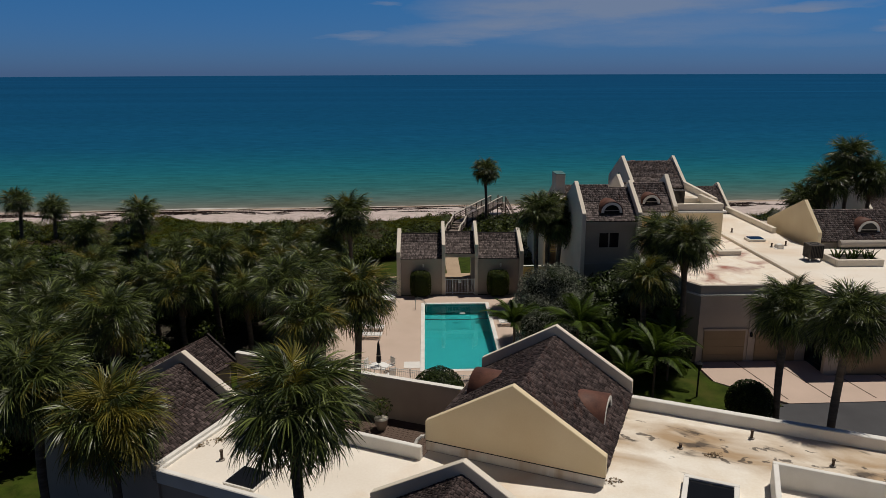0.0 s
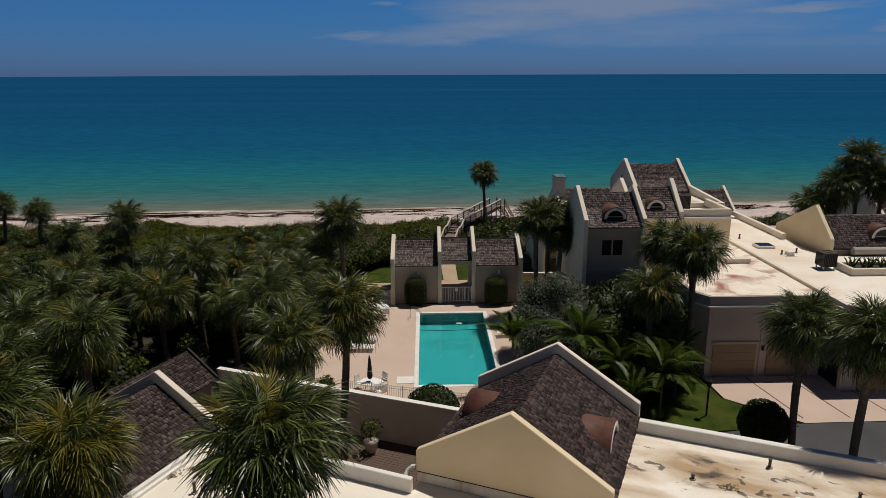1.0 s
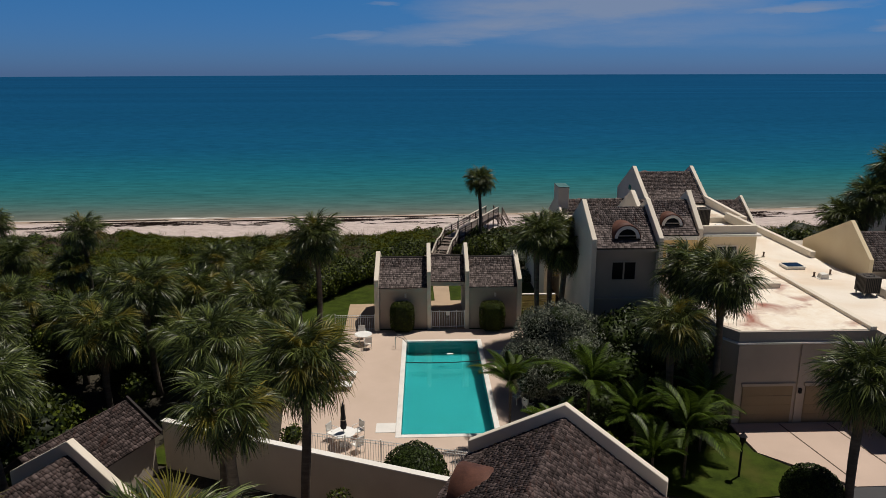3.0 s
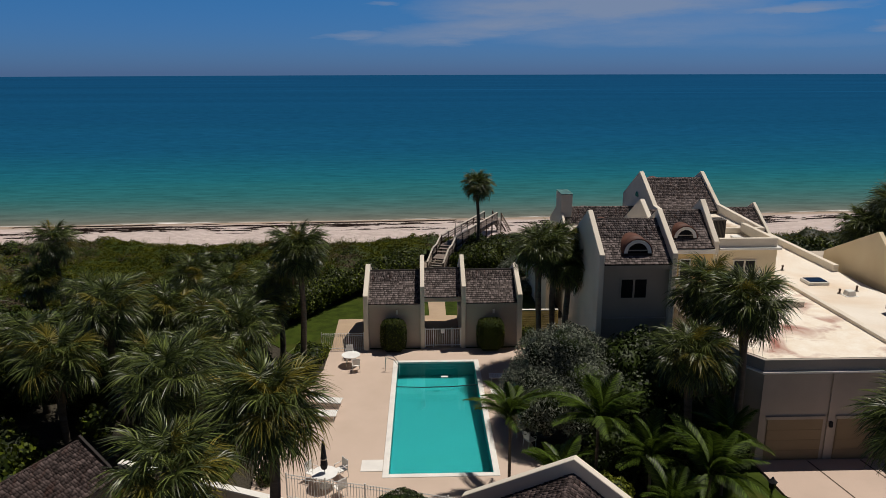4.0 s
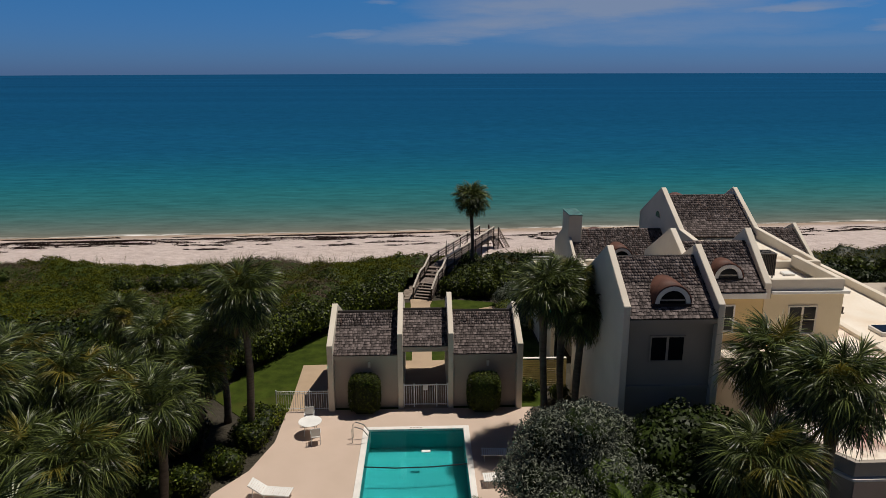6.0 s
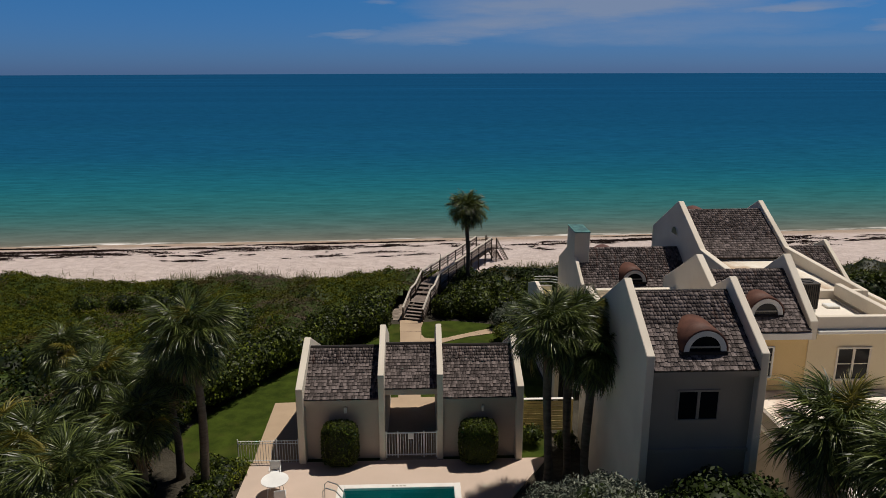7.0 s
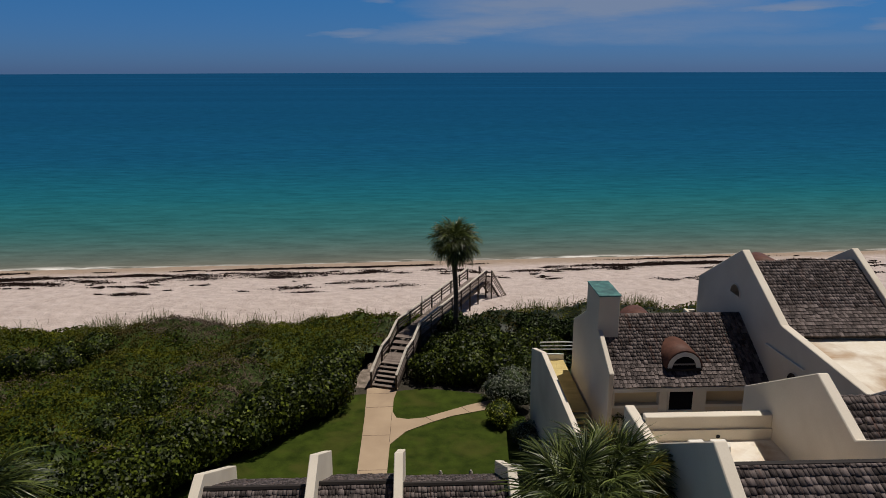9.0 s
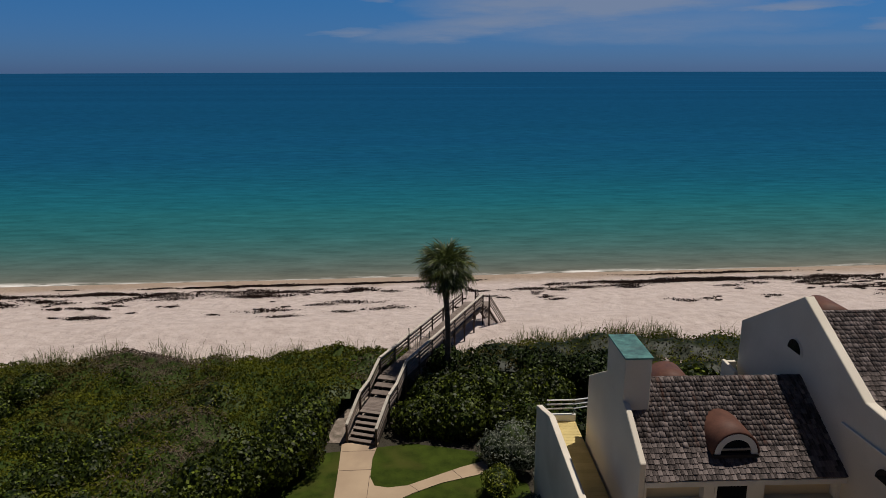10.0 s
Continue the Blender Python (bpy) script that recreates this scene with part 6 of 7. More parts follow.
for i, (x, y, z, s) in enumerate(((18.4, -21.3, 6.9, 1.0), (19.0, -25.2, 7.8, 1.02))):
    sabal("cabbage_palm", (x, y, 0), z, s, 40 + i, TALL + " at the edge of the drive", yellow=0.0)
for i, (x, y, z, s) in enumerate(((38.8, 8.2, 10.9, 1.15), (36.6, 7.4, 8.6, 1.1), (34.8, 7.8, 7.0, 1.05), (40.3, 7.0, 9.2, 1.1))):
    sabal("cabbage_palm", (x, y, 0), z, s, 50 + i, TALL + " in a clump behind the far villa", yellow=0.0)
WEST = [(-26.9, 11.0, 5.8, 1.0), (-27.8, 9.9, 2.9, 0.95), (-29.9, 6.3, 5.0, 0.95), (-41.8, 23.6, 3.8, 0.95), (-46.0, 24.2, 4.6, 0.95), (-7.3, -18.9, 7.8, 0.95), (-5.1, -25.0, 8.0, 0.9), (-15.5, -20.8, 6.8, 1.0), (-14.5, -7.6, 6.6, 1.05),
        (-15.7, -10.8, 5.2, 1.1), (-12.8, -4.0, 5.2, 1.0), (-7.9, -7.2, 5.3, 1.05), (-10.9, 1.3, 5.0, 0.95), (-7.7, 1.2, 5.4, 0.9), (-14.8, 6.1, 4.4, 0.9),
        (-10.4, -4.8, 4.9, 1.05), (-17.6, -16.8, 5.0, 1.05), (-22.2, -10.3, 5.0, 1.1), (-9.2, -10.7, 5.0, 1.0), (-16.7, -1.6, 5.1, 1.0), (-19.5, -6.0, 4.3, 1.0), (-21.0, -16.5, 5.6, 1.1), (-19.0, -21.5, 5.6, 1.1),
        (-24.5, -3.5, 4.6, 1.0), (-20.5, 2.5, 4.0, 0.95), (-26.5, -14.5, 5.2, 1.1), (-28.0, -7.5, 4.6, 1.0), (-32.0, -1.0, 4.4, 1.0), (-34.0, -11.0, 4.8, 1.0), (-22.5, -24.5, 5.8, 1.1), (-37.5, 5.0, 4.2, 1.0), (-8.2, -1.6, 4.3, 0.95), (-12.0, -9.2, 4.3, 1.0)]
for i, (x, y, z, s) in enumerate(WEST):
    sabal("cabbage_palm", (x, y, gz(x, y)), z, s, 100 + i, "cabbage palm among dense coastal scrub", fronds=46, yellow=0.10)

feather_palm((5.55, -13.9, 0), 3.4, 0.95, 1, "feather palm with arching leaves over the pool edge", stems=1, fronds=13)
for i, (x, y, z, s_, n_) in enumerate(((9.4, -14.3, 3.9, 1.05, 16), (13.3, -17.2, 2.7, 1.15, 16), (11.3, -15.9, 2.6, 0.95, 14), (14.9, -15.0, 2.7, 0.9, 14), (11.3, -18.5, 2.0, 0.85, 13), (7.4, -16.4, 2.4, 0.8, 12))):
    feather_palm((x, y, 0), z, s_, 10 + i, "green feather palm with drooping leaves in the garden bed", stems=1, fronds=n_)


# ---- shrubs, hedges and scrub ----
def spread_blobs(path, r, step, jitter, zs):
    """Clump centres strung along a line."""
    cs, rs = [], []
    for (x0, y0), (x1, y1) in zip(path, path[1:]):
        k = max(int(math.hypot(x1 - x0, y1 - y0) / step), 1)
        for i in range(k):
            x = x0 + (x1 - x0) * i / k + RNG.uniform(-jitter, jitter)
            y = y0 + (y1 - y0) * i / k + RNG.uniform(-jitter, jitter)
            rr = r * RNG.uniform(0.8, 1.2)
            cs.append((x, y, gz(x, y) + zs * RNG.uniform(0.8, 1.15)))
            rs.append(rr)
    return cs, rs


def hedge(name, path, r, step, jitter, zs, leaf, per_m2, material, label, category="hedge"):
    cs, rs = spread_blobs(path, r, step, jitter, zs)
    x, y = path[len(path) // 2]
    ob = thing(name, (x, y, gz(x, y)), label, category)
    p, nn = blob_points(cs, rs, per_m2)
    keep = p[:, 2] > land(p[:, 0], p[:, 1])
    v, q = leaves(p[keep], nn[keep], leaf, 0.6, 0.75)
    link("foliage", mesh_np("foliage", v, q), material, ob)
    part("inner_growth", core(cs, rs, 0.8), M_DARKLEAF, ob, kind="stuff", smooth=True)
    return ob


hedge("sea_grape_hedge", [(-11.2, 1.5), (-10.2, 5.5), (-8.4, 10.0), (-5.6, 14.6), (-2.8, 18.4), (-0.6, 21.6), (0.6, 25.0)], 1.35, 0.70, 0.45, 1.35, 0.20, 85, M_HEDGE, "thick sea grape hedge curving along the lawn")
hedge("sea_grape_hedge", [(-12.4, 3.0), (-11.3, 7.0), (-9.2, 11.8), (-6.4, 16.6), (-3.6, 20.4), (-1.4, 24.0)], 1.0, 0.9, 0.6, 0.25, 0.20, 65, M_HEDGE, "lower sea grape thicket behind the hedge")
hedge("sea_grape_hedge", [(5.3, 25.6), (7.2, 25.0), (9.0, 25.2), (11.0, 24.2), (13.0, 24.6)], 1.35, 0.8, 0.6, 0.75, 0.20, 80, M_HEDGE, "dark sea grape thicket beside the boardwalk")
hedge("sea_grape_hedge", [(6.3, 28.5), (8.2, 28.2), (10.2, 28.0), (12.6, 27.6), (15.0, 27.8)], 1.35, 0.85, 0.7, 0.7, 0.20, 75, M_HEDGE, "sea grape thicket behind the dune")
hedge("sea_grape_hedge", [(8.2, 31.8), (10.4, 31.4), (13.0, 31.0), (16.0, 30.8), (19.5, 31.2)], 1.3, 0.9, 0.8, 0.55, 0.19, 90, M_DARKLEAF, "sea grape thicket on the dune")
hedge("saw_palmetto_thicket", [(14.0, 24.5), (17.5, 24.2), (21.0, 25.0), (26.0, 24.0), (31.0, 24.6), (37.0, 26.0), (45, 27.0)], 1.2, 1.1, 1.0, 0.6, 0.34, 45, M_DARKLEAF, "dark palmetto thicket behind the townhouse", "thicket")
hedge("saw_palmetto_thicket", [(16.5, 28.0), (21.0, 28.6), (27.0, 28.0), (34.0, 28.4), (42.0, 29.5), (52, 31)], 1.15, 1.1, 1.0, 0.5, 0.34, 40, M_HEDGE, "green palmetto thicket behind the townhouse", "thicket")
hedge("saw_palmetto_thicket", [(31.5, 12.5), (33.0, 16.0), (35.5, 19.5), (38.5, 22.5)], 1.4, 1.2, 1.2, 0.8, 0.30, 40, M_DARKLEAF, "dark thicket between the houses", "thicket")
shrub("silver_shrub", (10.1, 21.6, gz(10.1, 21.6)), [(10.1, 21.6, -0.1), (10.6, 22.4, 0.2), (9.6, 22.2, -0.2), (10.9, 20.9, 0.0)], [1.1, 1.0, 0.9, 0.9], 0.16, 90, M_SILVER, "silver-grey shrub beside the garden path", wide=0.35)
shrub("round_bush", (9.5, 19.3, gz(9.5, 19.3)), [(9.5, 19.3, -0.2), (9.5, 18.8, -0.3)], [0.8, 0.6], 0.13, 150, M_LIME, "small yellow-green round bush")
shrub("silver_shrub", (10.7, 17.2, gz(10.7, 17.2)), [(10.6, 17.2, -0.3), (10.8, 16.0, -0.3)], [0.8, 0.7], 0.15, 110, M_SILVER, "silver-grey shrub beside the side deck", wide=0.35)
SILV = [(9.0, -8.6, 3.4), (7.6, -9.2, 2.8), (10.4, -8.4, 3.0), (8.6, -7.2, 3.0), (9.8, -9.8, 3.2), (8.2, -10.6, 2.4), (10.9, -9.6, 2.4), (7.2, -7.9, 2.2), (9.2, -8.4, 4.5), (10.2, -7.4, 3.6), (8.0, -8.2, 4.0), (11.2, -7.8, 2.2), (7.4, -10.4, 1.8), (9.4, -11.0, 2.0)]
shrub("silver_buttonwood", (9.0, -8.6, 0), SILV, [1.4] * len(SILV), 0.15, 190, M_SILVER, "large silver-grey buttonwood tree beside the pool", "tree", wide=0.35, flat=0.9)
for i, (x, y, z, r) in enumerate(((12.3, -8.0, 3.2, 1.7), (13.6, -7.2, 3.5, 1.6), (15.2, -6.6, 3.3, 1.3), (15.7, -10.9, 3.7, 1.2), (14.8, -9.4, 3.9, 1.3), (11.8, -11.0, 2.6, 1.6), (14.4, -12.4, 2.2, 1.5), (15.3, -13.6, 1.6, 1.2), (15.3, -8.2, 3.4, 1.3), (12.2, -13.2, 2.0, 1.4), (13.4, -10.4, 3.2, 1.5), (10.6, -13.0, 1.5, 1.3), (10.9, -5.6, 1.2, 0.8))):
    shrub("garden_shrub", (x, y, 0), [(x, y, z), (x + 0.8 * math.cos(i), y + 0.7 * math.sin(i), z * 0.6), (x - 0.7, y - 0.5, z * 0.55)], [r, r * 0.85, r * 0.8], 0.22, 45, M_DARKLEAF, "dark green broad-leaved garden shrub", group="garden shrubs")


for x, y, r in ((-11.6, -27.7, 0.55), (-9.7, -28.05, 0.6), (-8.0, -28.4, 0.6), (-9.0, -28.2, 0.45)):
    shrub("low_shrub", (x, y - 0.9, 0), [(x, y - 0.9, 1.0), (x + 0.3, y - 0.8, 0.5)], [r, r], 0.16, 110, M_HEDGE, "leafy green shrub against the villa wall", group="low shrubs")


def clipped_ball(at, r, zc, label):
    """A bush clipped to a ball, of small close leaves."""
    x, y, z = at
    d = RNG.normal(size=(9000, 3))
    d /= np.linalg.norm(d, axis=1, keepdims=True)
    pts = d * r * (1 + 0.035 * wave(d[:, 0] * 4 + x, d[:, 1] * 4 + d[:, 2] * 3, 1.6, 3))[:, None] * RNG.uniform(0.94, 1.03, (len(d), 1)) + (x, y, z + zc)
    ok = pts[:, 2] > z + 0.03
    ob = thing("round_bush", at, label, "bush", "clipped round bushes")
    v, q = leaves(pts[ok], d[ok], 0.11, 0.5, 0.6)
    link("foliage", mesh_np("foliage", v, q), M_DARKLEAF, ob)
    part("inner_growth", core([(x, y, z + zc)], [r], 0.9, 1.0), M_DARKLEAF, ob, kind="stuff", smooth=True)
    part("stem", tube([at, (x, y, z + zc)], 0.06), M_BARK, ob)


def clipped(at, wx, wy, h, label, r=0.25):
    """A clipped box-shaped bush with rounded corners."""
    x, y, z = at
    k = 5200
    p = RNG.uniform(-1, 1, (k, 3))
    ax = RNG.integers(0, 3, k)
    p[np.arange(k), ax] = np.sign(p[np.arange(k), ax])
    p = p[~((ax[: len(p)] == 2) & (p[:, 2] < 0))]
    nn = p / np.linalg.norm(p, axis=1, keepdims=True)
    q4 = np.sum(np.abs(p) ** 3.6, 1) ** (1 / 3.6)
    pts = p / q4[:, None] * (wx / 2, wy / 2, h / 2) * RNG.uniform(0.93, 1.03, (len(p), 1)) + (x, y, z + h / 2)
    ob = thing("clipped_bush", at, label, "bush", "clipped bushes at the pool house")
    v, q = leaves(pts, nn, 0.10, 0.6, 0.6)
    link("foliage", mesh_np("foliage", v, q), M_HEDGE, ob)
    # dark block inside, painting the shade between the clipped leaves
    part("inner_growth", box(x - wx * 0.40, x + wx * 0.40, y - wy * 0.40, y + wy * 0.40, z, z + h * 0.90), M_DARKLEAF, ob, bevel=0.25)


clipped((-0.35, 2.0, 0), 1.75, 1.1, 2.25, "clipped square green bush against the pool house wall")
clipped((6.2, 2.0, 0), 1.85, 1.1, 2.25, "clipped square green bush against the pool house wall")
clipped_ball((0.8, -18.2, 0), 1.5, 0.95, "clipped dark green round bush at the pool fence")
clipped_ball((17.3, -20.6, 0), 1.18, 1.38, "clipped dark green round bush beside the driveway")
shrub("garden_shrub", (9.2, -17.3, 0), [(9.2, -17.3, 1.7), (9.3, -17.2, 0.9)], [0.95, 0.9], 0.16, 150, M_LIME, "bright yellow-green leafy shrub among the feather palms", group="garden shrubs")
for i, (x, y) in enumerate(((-5.6, 0.9), (-5.7, -1.4), (-6.3, -3.6), (-7.4, -5.2), (-5.5, -0.3))):
    shrub("low_shrub", (x, y, 0), [(x, y, 0.45), (x - 0.6, y + 0.3, 0.5)], [0.75, 0.7], 0.15, 110, M_HEDGE, "low green shrub at the deck's edge", group="low shrubs")
shrub("low_shrub", (-5.0, 1.3, 0), [(-5.0, 1.3, 0.45), (-5.1, 0.6, 0.35)], [0.5, 0.45], 0.12, 160, M_LIME, "low yellow-green shrub at the deck's edge", group="low shrubs")
for i, (x, y) in enumerate(((-1.5, -18.0), (-2.6, -17.6), (-3.6, -17.0), (-5.6, -13.2))):
    shrub("low_shrub", (x, y, 0), [(x, y, 0.3)], [0.5 + 0.1 * (i % 2)], 0.15, 110, M_HEDGE, "low green shrub along the garden wall", group="low shrubs")
for i, (x, y) in enumerate(((9.0, 3.6), (9.6, 5.5), (10.6, 3.0))):
    shrub("low_shrub", (x, y, 0), [(x, y, 0.5)], [0.6], 0.17, 90, M_HEDGE, "low green shrub between the houses", group="low shrubs")
for i in range(7):
    a = (29.1 + 0.42 * i, -7.3 + 0.25 * math.sin(i * 2))
    s_ = thing("spiky_plant", (*a, 5.5), "spiky green plant in the roof planter", "plant", "roof planter plants")
    for j in range(6):
        t = j * 1.05 + i
        part("blade", tube([(a[0], a[1], 5.5), (a[0] + 0.25 * math.cos(t), a[1] + 0.25 * math.sin(t), 6.0), (a[0] + 0.5 * math.cos(t), a[1] + 0.5 * math.sin(t), 6.3)], 0.04, sides=4, taper=[0.05, 0.04, 0.005]), M_ARECA, s_)


def build_undergrowth():
    """Dense bushes under the western palms."""
    g = np.random.default_rng(21)
    cs, rs = [], []
    for _ in range(620):
        x, y = g.uniform(-58, -7.4), g.uniform(-26, 15)
        if x > -13.5 and y < -8.5:
            continue
        if y > 1.0 and x > -11.5:
            continue
        if x > -9.2 and -10 < y < 1.0 and g.random() < 0.5:
            continue
        if y < -18 and x > -18.5:
            continue
        r = g.uniform(0.8, 1.7)
        cs.append((x, y, gz(x, y) + g.uniform(0.4, 2.6) * (0.4 if y > 5 else 1.0)))
        rs.append(r)
    p, nn = blob_points(cs, rs, 24)
    keep = p[:, 2] > land(p[:, 0], p[:, 1])
    v, q = leaves(p[keep], nn[keep], 0.27, 0.7, 0.6)
    half_ = (len(q) * 3 // 5)
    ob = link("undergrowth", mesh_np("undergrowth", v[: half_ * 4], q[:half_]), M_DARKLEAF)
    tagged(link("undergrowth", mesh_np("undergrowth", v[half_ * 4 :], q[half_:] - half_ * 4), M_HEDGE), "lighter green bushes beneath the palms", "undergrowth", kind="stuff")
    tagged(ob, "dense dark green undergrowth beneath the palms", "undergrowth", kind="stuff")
    tagged(part("thicket_wood", core(cs, rs, 0.82), M_DARKLEAF, None, smooth=True), "dark cores that paint the shade inside the undergrowth", "undergrowth", kind="stuff")


build_undergrowth()


def hedge_x(y):
    return np.interp(y, [-5, 1.5, 5.5, 10.0, 14.6, 18.4, 21.6, 25.0, 30, 40], [-13, -12.5, -11.3, -9.5, -6.8, -4.0, -1.8, 0.2, 3.2, 7.2])


def build_scrub():
    """The low dune thicket: a bumpy sheet of leaves, with dry grey-brown patches and small hollows."""
    g = np.random.default_rng(5)

    def height(x, y):
        yb = y - 0.045 * x
        edge = np.clip((36.0 + 1.6 * wave(x, 0 * x, 0.5, 8) - yb) / 2.2, 0, 1)
        return edge * (0.30 + 0.34 * (1 + wave(x, y, 0.75, 4, 3)) + 0.75 * np.clip(wave(x, y, 0.28, 9, 3), 0, 1) + 0.36 * wave(x, y, 2.3, 12, 2))

    def inside(x, y):
        west = (x < hedge_x(y) + 0.3) & (y > np.interp(x, [-60, -20, -12], [11, 5, 4])) & (x > -95)
        east = (x > np.interp(y, [26, 29, 41.3], [5.2, 6.2, 11.6])) & (y > 30.5) & (x < 80)
        return (west | east) & (y - 0.045 * x < 39.8)

    xs, ys = np.arange(-95, 80.1, 0.5), np.arange(3, 45.1, 0.5)
    gx, gy = np.meshgrid(xs, ys)
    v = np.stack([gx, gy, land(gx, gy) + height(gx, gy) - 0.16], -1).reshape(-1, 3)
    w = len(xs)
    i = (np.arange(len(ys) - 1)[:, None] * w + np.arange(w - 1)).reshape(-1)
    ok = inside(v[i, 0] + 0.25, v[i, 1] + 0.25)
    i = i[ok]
    # dark sheet below the leaves paints the shaded gaps of the scrub
    me = mesh_np("scrub_shade_sheet", v, np.stack([i, i + 1, i + w + 1, i + w], 1))
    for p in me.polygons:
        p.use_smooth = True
    tagged(link("dune_scrub", me, M_DARKLEAF), "dark sheet painting the shade under the green dune scrub", "scrub", kind="stuff")
    k = 300000
    x = np.concatenate([g.uniform(-48, 6, k), g.uniform(-95, -48, k // 6), g.uniform(6, 60, k // 3)])
    y = g.uniform(4, 42, len(x))
    keep = inside(x, y) & (height(x, y) > 0.06)
    x, y = x[keep], y[keep]
    bare = np.clip(1.3 - np.hypot((x + 31) / 11, (y - 8.5) / 5), 0, 1) + np.clip(1.0 - np.hypot((x + 31) / 6, (y - 28) / 4), 0, 1)
    dry = wave(x, y, 0.33, 31, 3) + 0.9 * bare + 0.25 * g.normal(size=len(x)) > 0.45
    z = land(x, y) + height(x, y) + g.uniform(-0.22, 0.16, len(x))
    p = np.stack([x, y, z], -1)
    nn = np.tile((0.0, -0.25, 1.0), (len(x), 1))
    v, q = leaves(p[~dry], nn[~dry], 0.19, 0.95, 0.5)
    tagged(link("dune_scrub", mesh_np("scrub_leaves", v, q), M_SCRUB), "small green leaves of the dune scrub", "scrub", kind="stuff")
    v, q = leaves(p[dry], nn[dry], 0.24, 1.0, 0.18)
    tagged(link("dune_scrub", mesh_np("scrub_twigs", v, q), M_SCRUBDRY), "dry grey-brown twigs among the dune scrub", "scrub", kind="stuff")
    # bigger bushes that stand out of it
    cs, rs = [], []
    for _ in range(230):
        a, b = g.uniform(-50, 4), g.uniform(9, 31.5)
        if a < hedge_x(b) - 3.5 and wave(np.array([a]), np.array([b]), 0.25, 41, 2)[0] > -0.12:
            r = g.uniform(0.45, 1.3)
            cs.append((a, b, gz(a, b) + 0.55 + g.uniform(0, 0.35)))
            rs.append(r)
    p, nn = blob_points(cs, rs, 75)
    keep = p[:, 2] > land(p[:, 0], p[:, 1]) + 0.3
    v, q = leaves(p[keep], nn[keep], 0.19, 0.6, 0.6)
    tagged(link("dune_bushes", mesh_np("dune_bushes", v, q), M_HEDGE), "darker round bushes in the dune scrub", "scrub", kind="stuff")
    tagged(part("dune_bush_wood", core(cs, rs, 0.8), M_DARKLEAF, None, smooth=True), "dark cores that paint the shade inside the dune bushes", "scrub", kind="stuff")
    # grass along the edge of the beach
    k = 15000
    x = np.concatenate([g.uniform(-60, 45, k)])
    yb = 35.4 + 1.6 * wave(x, 0 * x, 0.5, 8) + g.normal(0, 0.9, k)
    dens = wave(x, 0 * x, 0.6, 15) + 0.6 * wave(x, 0 * x, 2.3, 16)
    keep = dens + g.normal(0, 0.4, k) > 0.15
    x, yb = x[keep], yb[keep]
    y = yb + 0.045 * x
    keep = ~((x > np.interp(y, [26, 29, 41.3], [3.0, 3.6, 8.6])) & (x < np.interp(y, [26, 29, 41.3], [5.0, 6.0, 11.4])))
    x, y = x[keep], y[keep]
    n_ = len(x)
    b = np.stack([x, y, land(x, y)], -1)
    a = g.uniform(0, 2 * np.pi, n_)
    ln = g.uniform(0.25, 0.85, n_)[:, None]
    lean = np.stack([np.cos(a) * 0.35, np.sin(a) * 0.35, np.ones(n_)], -1)
    side = np.stack([-np.sin(a), np.cos(a), 0 * a], -1) * 0.014
    tip = b + lean * ln + np.stack([np.cos(a), np.sin(a), 0 * a], -1) * ln * 0.25
    mid = b + lean * ln * 0.55
    v = np.stack([b - side, b + side, mid + side, mid - side, tip - side * 0.15, tip + side * 0.15], 1).reshape(-1, 3)
    o = np.arange(n_)[:, None] * 6
    q = np.concatenate([o + (0, 1, 2, 3), o + (3, 2, 5, 4)])
    tagged(link("dune_grass", mesh_np("dune_grass", v, q), M_GRASSBLADE), "thin dune grass along the edge of the beach", "grass", kind="stuff")
    # seaweed left by the tide: torn ribbons of small flakes, thickest along the old high-water lines
    xs_, ys_ = [], []
    for c, wd, n_, sd, long in ((61.0, 0.15, 150, 1, 1.8), (57.6, 0.45, 150, 2, 2.6), (55.6, 0.8, 110, 3, 1.8), (52.8, 1.1, 95, 4, 1.5), (49.6, 1.3, 50, 5, 1.5)):
        x = g.uniform(-85, 90, n_ * 3)
        patch = wave(x, 0 * x + sd * 9, 0.13, 70 + sd, 4) + 0.25 * g.normal(size=len(x))
        x = x[np.argsort(-patch)][:n_]
        for x0 in x:
            ln = long * g.lognormal(-0.55, 0.75)
            k = int(ln * 95) + 8
            u = g.normal(0, 0.45, k) * ln
            mid = c + 0.9 * wave(np.array([x0]), np.array([0.0]), 0.09, 60 + sd)[0] + g.normal(0, wd)
            bend = 0.40 * wave(u + x0 * 3, 0 * u, 0.9, 80 + sd)
            xs_.append(x0 + u)
            ys_.append(mid + bend + g.normal(0, 0.21 if sd > 1 else 0.07, k) * (1 - 0.5 * np.abs(u) / (np.abs(u).max() + 0.01)) * min(ln, 2.0))
    x, yb = np.concatenate(xs_), np.concatenate(ys_)
    y = yb + 0.045 * x
    p = np.stack([x, y, land(x, y) + g.uniform(0.02, 0.08, len(x))], -1)
    v, q = leaves(p, np.tile((0.0, 0.0, 1.0), (len(x), 1)), 0.20, 0.35, 0.6)
    tagged(link("seaweed", mesh_np("seaweed", v, q), M_WEED), "dark dried seaweed left along the beach", "seaweed", kind="stuff")


build_scrub()


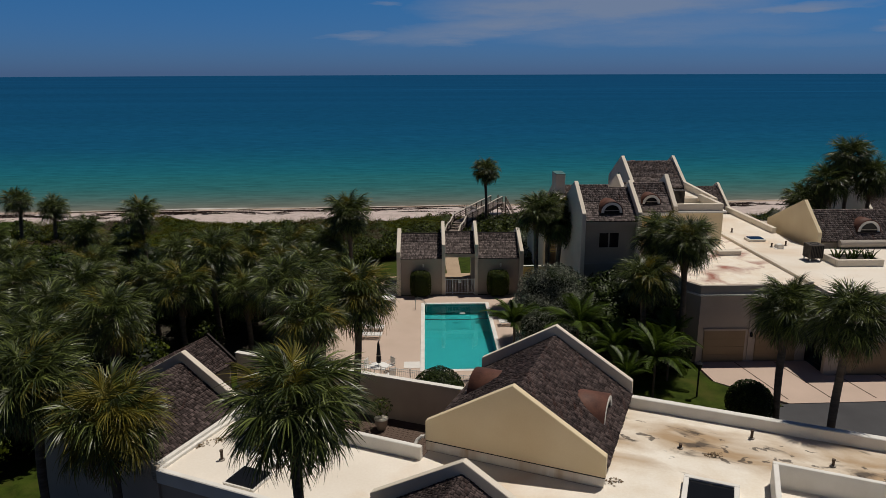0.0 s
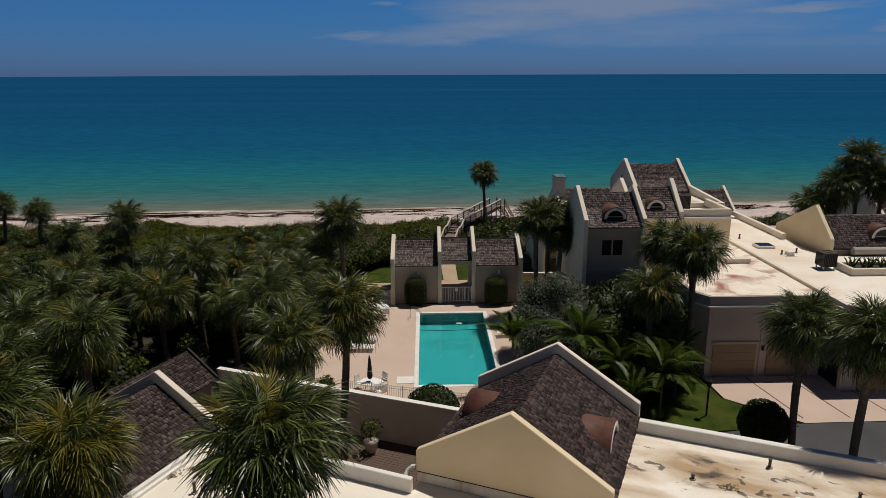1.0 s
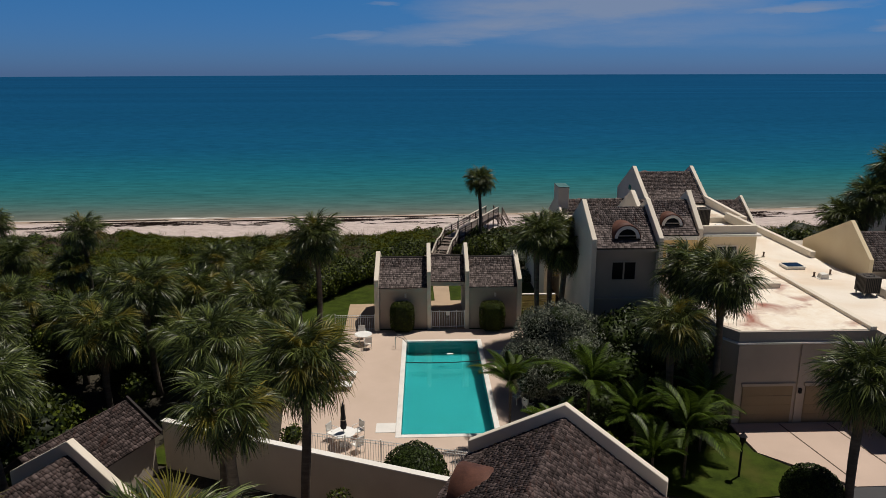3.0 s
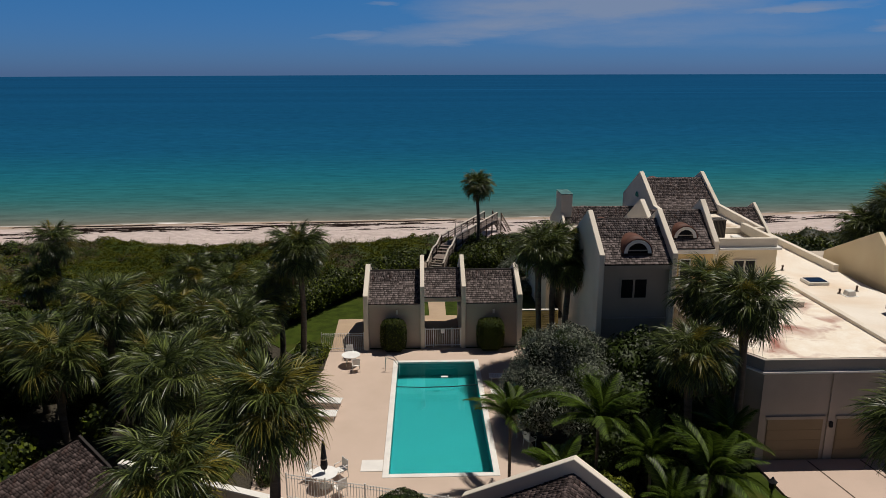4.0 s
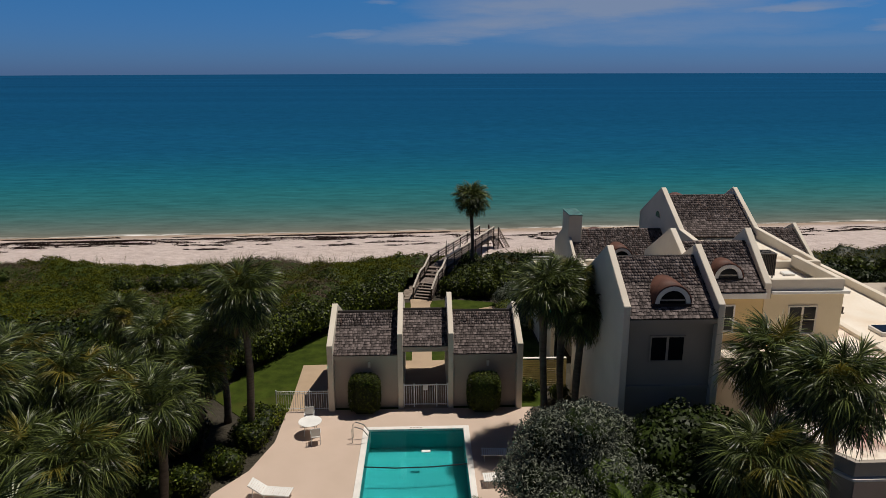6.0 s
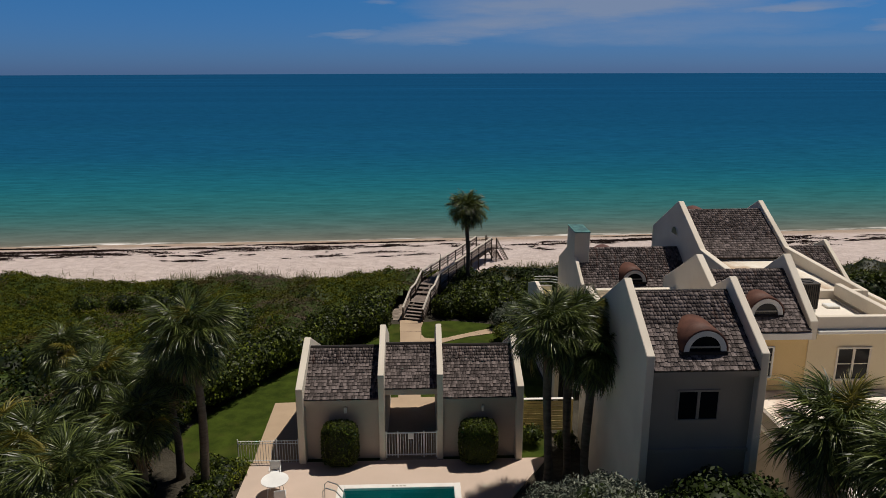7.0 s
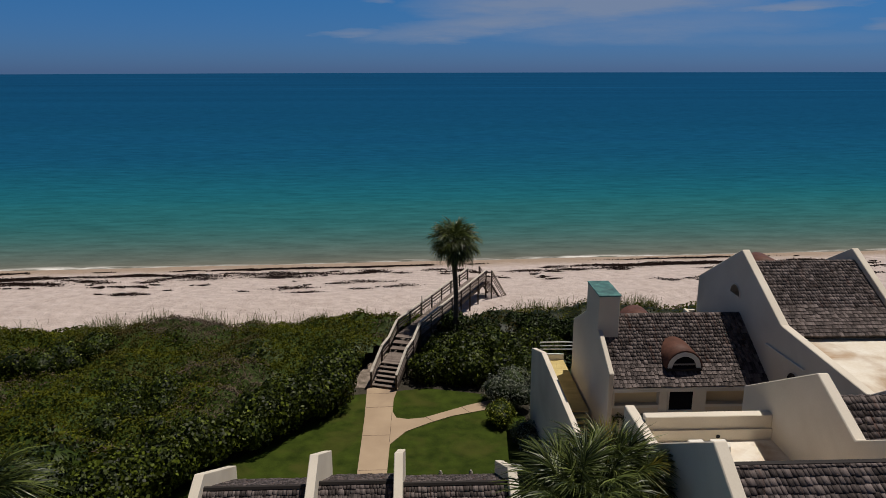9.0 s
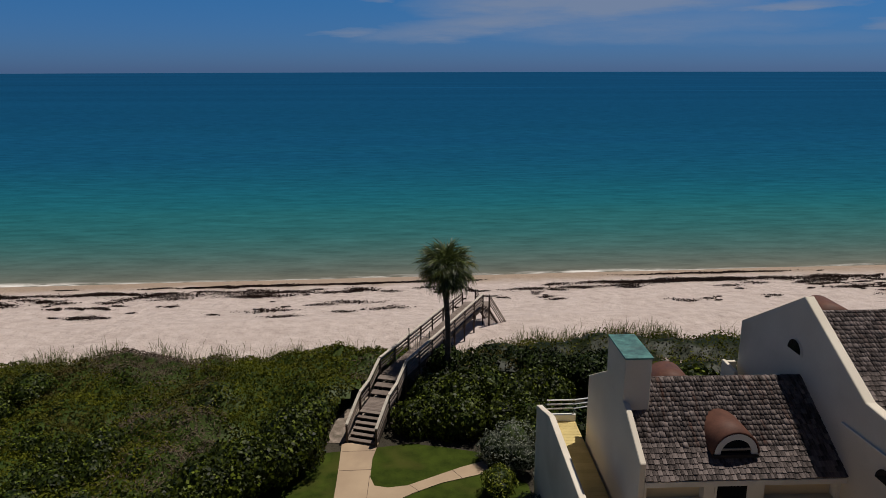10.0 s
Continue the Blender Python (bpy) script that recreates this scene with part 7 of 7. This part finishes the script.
# ---- pool furniture and small things ----
def chair(at, turn, label="white metal garden chair beside a round table"):
    c = thing("garden_chair", (0, 0, 0), label, "chair", "garden chairs")
    part("seat", box(-0.24, 0.24, -0.24, 0.24, 0.40, 0.44), M_PLASTIC, c, bevel=0.03)
    part("backrest", box(-0.24, 0.24, 0.21, 0.25, 0.48, 0.92), M_PLASTIC, c, bevel=0.03)
    for sx in (-0.22, 0.22):
        part("leg", tube([(sx, -0.22, 0), (sx, -0.20, 0.42)], 0.018), M_METALWHITE, c)
        part("leg", tube([(sx, 0.26, 0), (sx, 0.22, 0.42), (sx, 0.25, 0.92)], 0.018), M_METALWHITE, c)
        part("armrest", tube([(sx * 1.1, -0.2, 0.42), (sx * 1.1, -0.2, 0.64), (sx * 1.1, 0.23, 0.66)], 0.018), M_METALWHITE, c)
    c.matrix_basis = pose(*at, 0, 0, turn)
    return c


def round_table(at, label):
    t = thing("garden_table", at, label, "table", "garden tables")
    x, y, z = at
    part("tabletop", tube([(x, y, z + 0.70), (x, y, z + 0.73)], 0.6, sides=28), M_PLASTIC, t, "round white tabletop")
    for k in range(4):
        a = math.pi / 4 + k * math.pi / 2
        part("leg", tube([(x + 0.42 * math.cos(a), y + 0.42 * math.sin(a), z), (x + 0.34 * math.cos(a), y + 0.34 * math.sin(a), z + 0.7)], 0.02), M_METALWHITE, t)
    return t


def lounger(at, turn, label="white strap sun lounger with a raised back on the pool deck"):
    s = thing("sun_lounger", (0, 0, 0), label, "sun lounger", "sun loungers")
    for y in (-0.32, 0.32):
        part("side_rail", tube([(-0.95, y, 0.32), (0.28, y, 0.32)], 0.022), M_METALWHITE, s)
        part("back_rail", tube([(0.28, y, 0.32), (0.92, y, 0.72)], 0.022), M_METALWHITE, s)
        for x in (-0.8, 0.2):
            part("leg", tube([(x, y, 0), (x, y, 0.32)], 0.02), M_METALWHITE, s)
        part("back_leg", tube([(0.75, y, 0), (0.7, y, 0.58)], 0.018), M_METALWHITE, s)
    for i in range(12):
        x = -0.93 + i * 0.102
        part("strap", box(x, x + 0.085, -0.33, 0.33, 0.335, 0.35), M_PLASTIC, s)
    for i in range(7):
        a, b = i / 7, (i + 0.84) / 7
        part("strap", prism([(0.28 + 0.64 * a, -0.33, 0.345 + 0.4 * a), (0.28 + 0.64 * b, -0.33, 0.345 + 0.4 * b), (0.28 + 0.64 * b, -0.33, 0.36 + 0.4 * b), (0.28 + 0.64 * a, -0.33, 0.36 + 0.4 * a)], (0, 0.66, 0)), M_PLASTIC, s)
    s.matrix_basis = pose(*at, 0, 0, turn)
    return s


first = lounger((-3.9, -5.75, 0), 172)
for x, y, t in ((-4.0, -7.3, 176), (6.6, -2.9, -4), (6.5, -5.0, 2)):
    copy_thing(first, pose(x, y, 0, 0, 0, t))
round_table((-3.0, -0.25, 0), "round white garden table near the pool fence")
seat_one = chair((-3.2, 0.75, 0), 5)
for x, y, t in ((-2.6, -1.15, 190), (-3.5, -13.2, 60), (-2.2, -13.0, -50), (-2.1, -14.4, 220), (6.5, -9.4, 40), (7.0, -10.6, 120)):
    copy_thing(seat_one, pose(x, y, 0, 0, 0, t))
round_table((-2.85, -13.75, 0), "round white garden table under a closed umbrella")
um = thing("closed_umbrella", (-2.85, -13.75, 0), "closed dark blue-black umbrella standing through the table", "umbrella")
part("pole", tube([(-2.85, -13.75, 0), (-2.85, -13.75, 2.45)], 0.025), M_METALWHITE, um)
part("canopy", tube([(-2.85, -13.75, 0.95), (-2.85, -13.75, 1.1), (-2.85, -13.75, 1.6), (-2.85, -13.75, 2.15), (-2.85, -13.75, 2.4)], 0.1, sides=10, taper=[0.13, 0.17, 0.13, 0.08, 0.02]), M_BLACK, um, "furled dark fabric")
part("base", tube([(-2.85, -13.75, 0), (-2.85, -13.75, 0.08)], 0.25, sides=16), M_METALWHITE, um)
part("tie", tube([(-2.85, -13.75, 1.42), (-2.85, -13.75, 1.47)], 0.155, sides=10), M_GREY, um)

lp = thing("street_lamp", (15.9, -17.2, 0), "black post lamp on the lawn beside the driveway", "lamp")
part("post", tube([(15.9, -17.2, 0), (15.9, -17.2, 1.7)], 0.05), M_BLACK, lp)
part("lantern", tube([(15.9, -17.2, 1.7), (15.9, -17.2, 1.8), (15.9, -17.2, 2.1)], 0.12, sides=6, taper=[0.06, 0.11, 0.16]), M_GLASS, lp)
part("cap", tube([(15.9, -17.2, 2.1), (15.9, -17.2, 2.25), (15.9, -17.2, 2.32)], 0.12, sides=6, taper=[0.2, 0.06, 0.02]), M_BLACK, lp)

for x, y in ((-0.25, 8.6), (5.9, 8.9), (7.1, 8.9)):
    pl = thing("garden_light", (x, y, gz(x, y)), "small white garden light on a post behind the pool house", "lamp", "garden lights")
    part("post", tube([(x, y, gz(x, y)), (x, y, 2.6)], 0.03), M_GREY, pl)
    part("lantern", tube([(x, y, 2.6), (x, y, 2.72), (x, y, 2.85)], 0.1, sides=8, taper=[0.05, 0.09, 0.04]), M_GREY, pl)
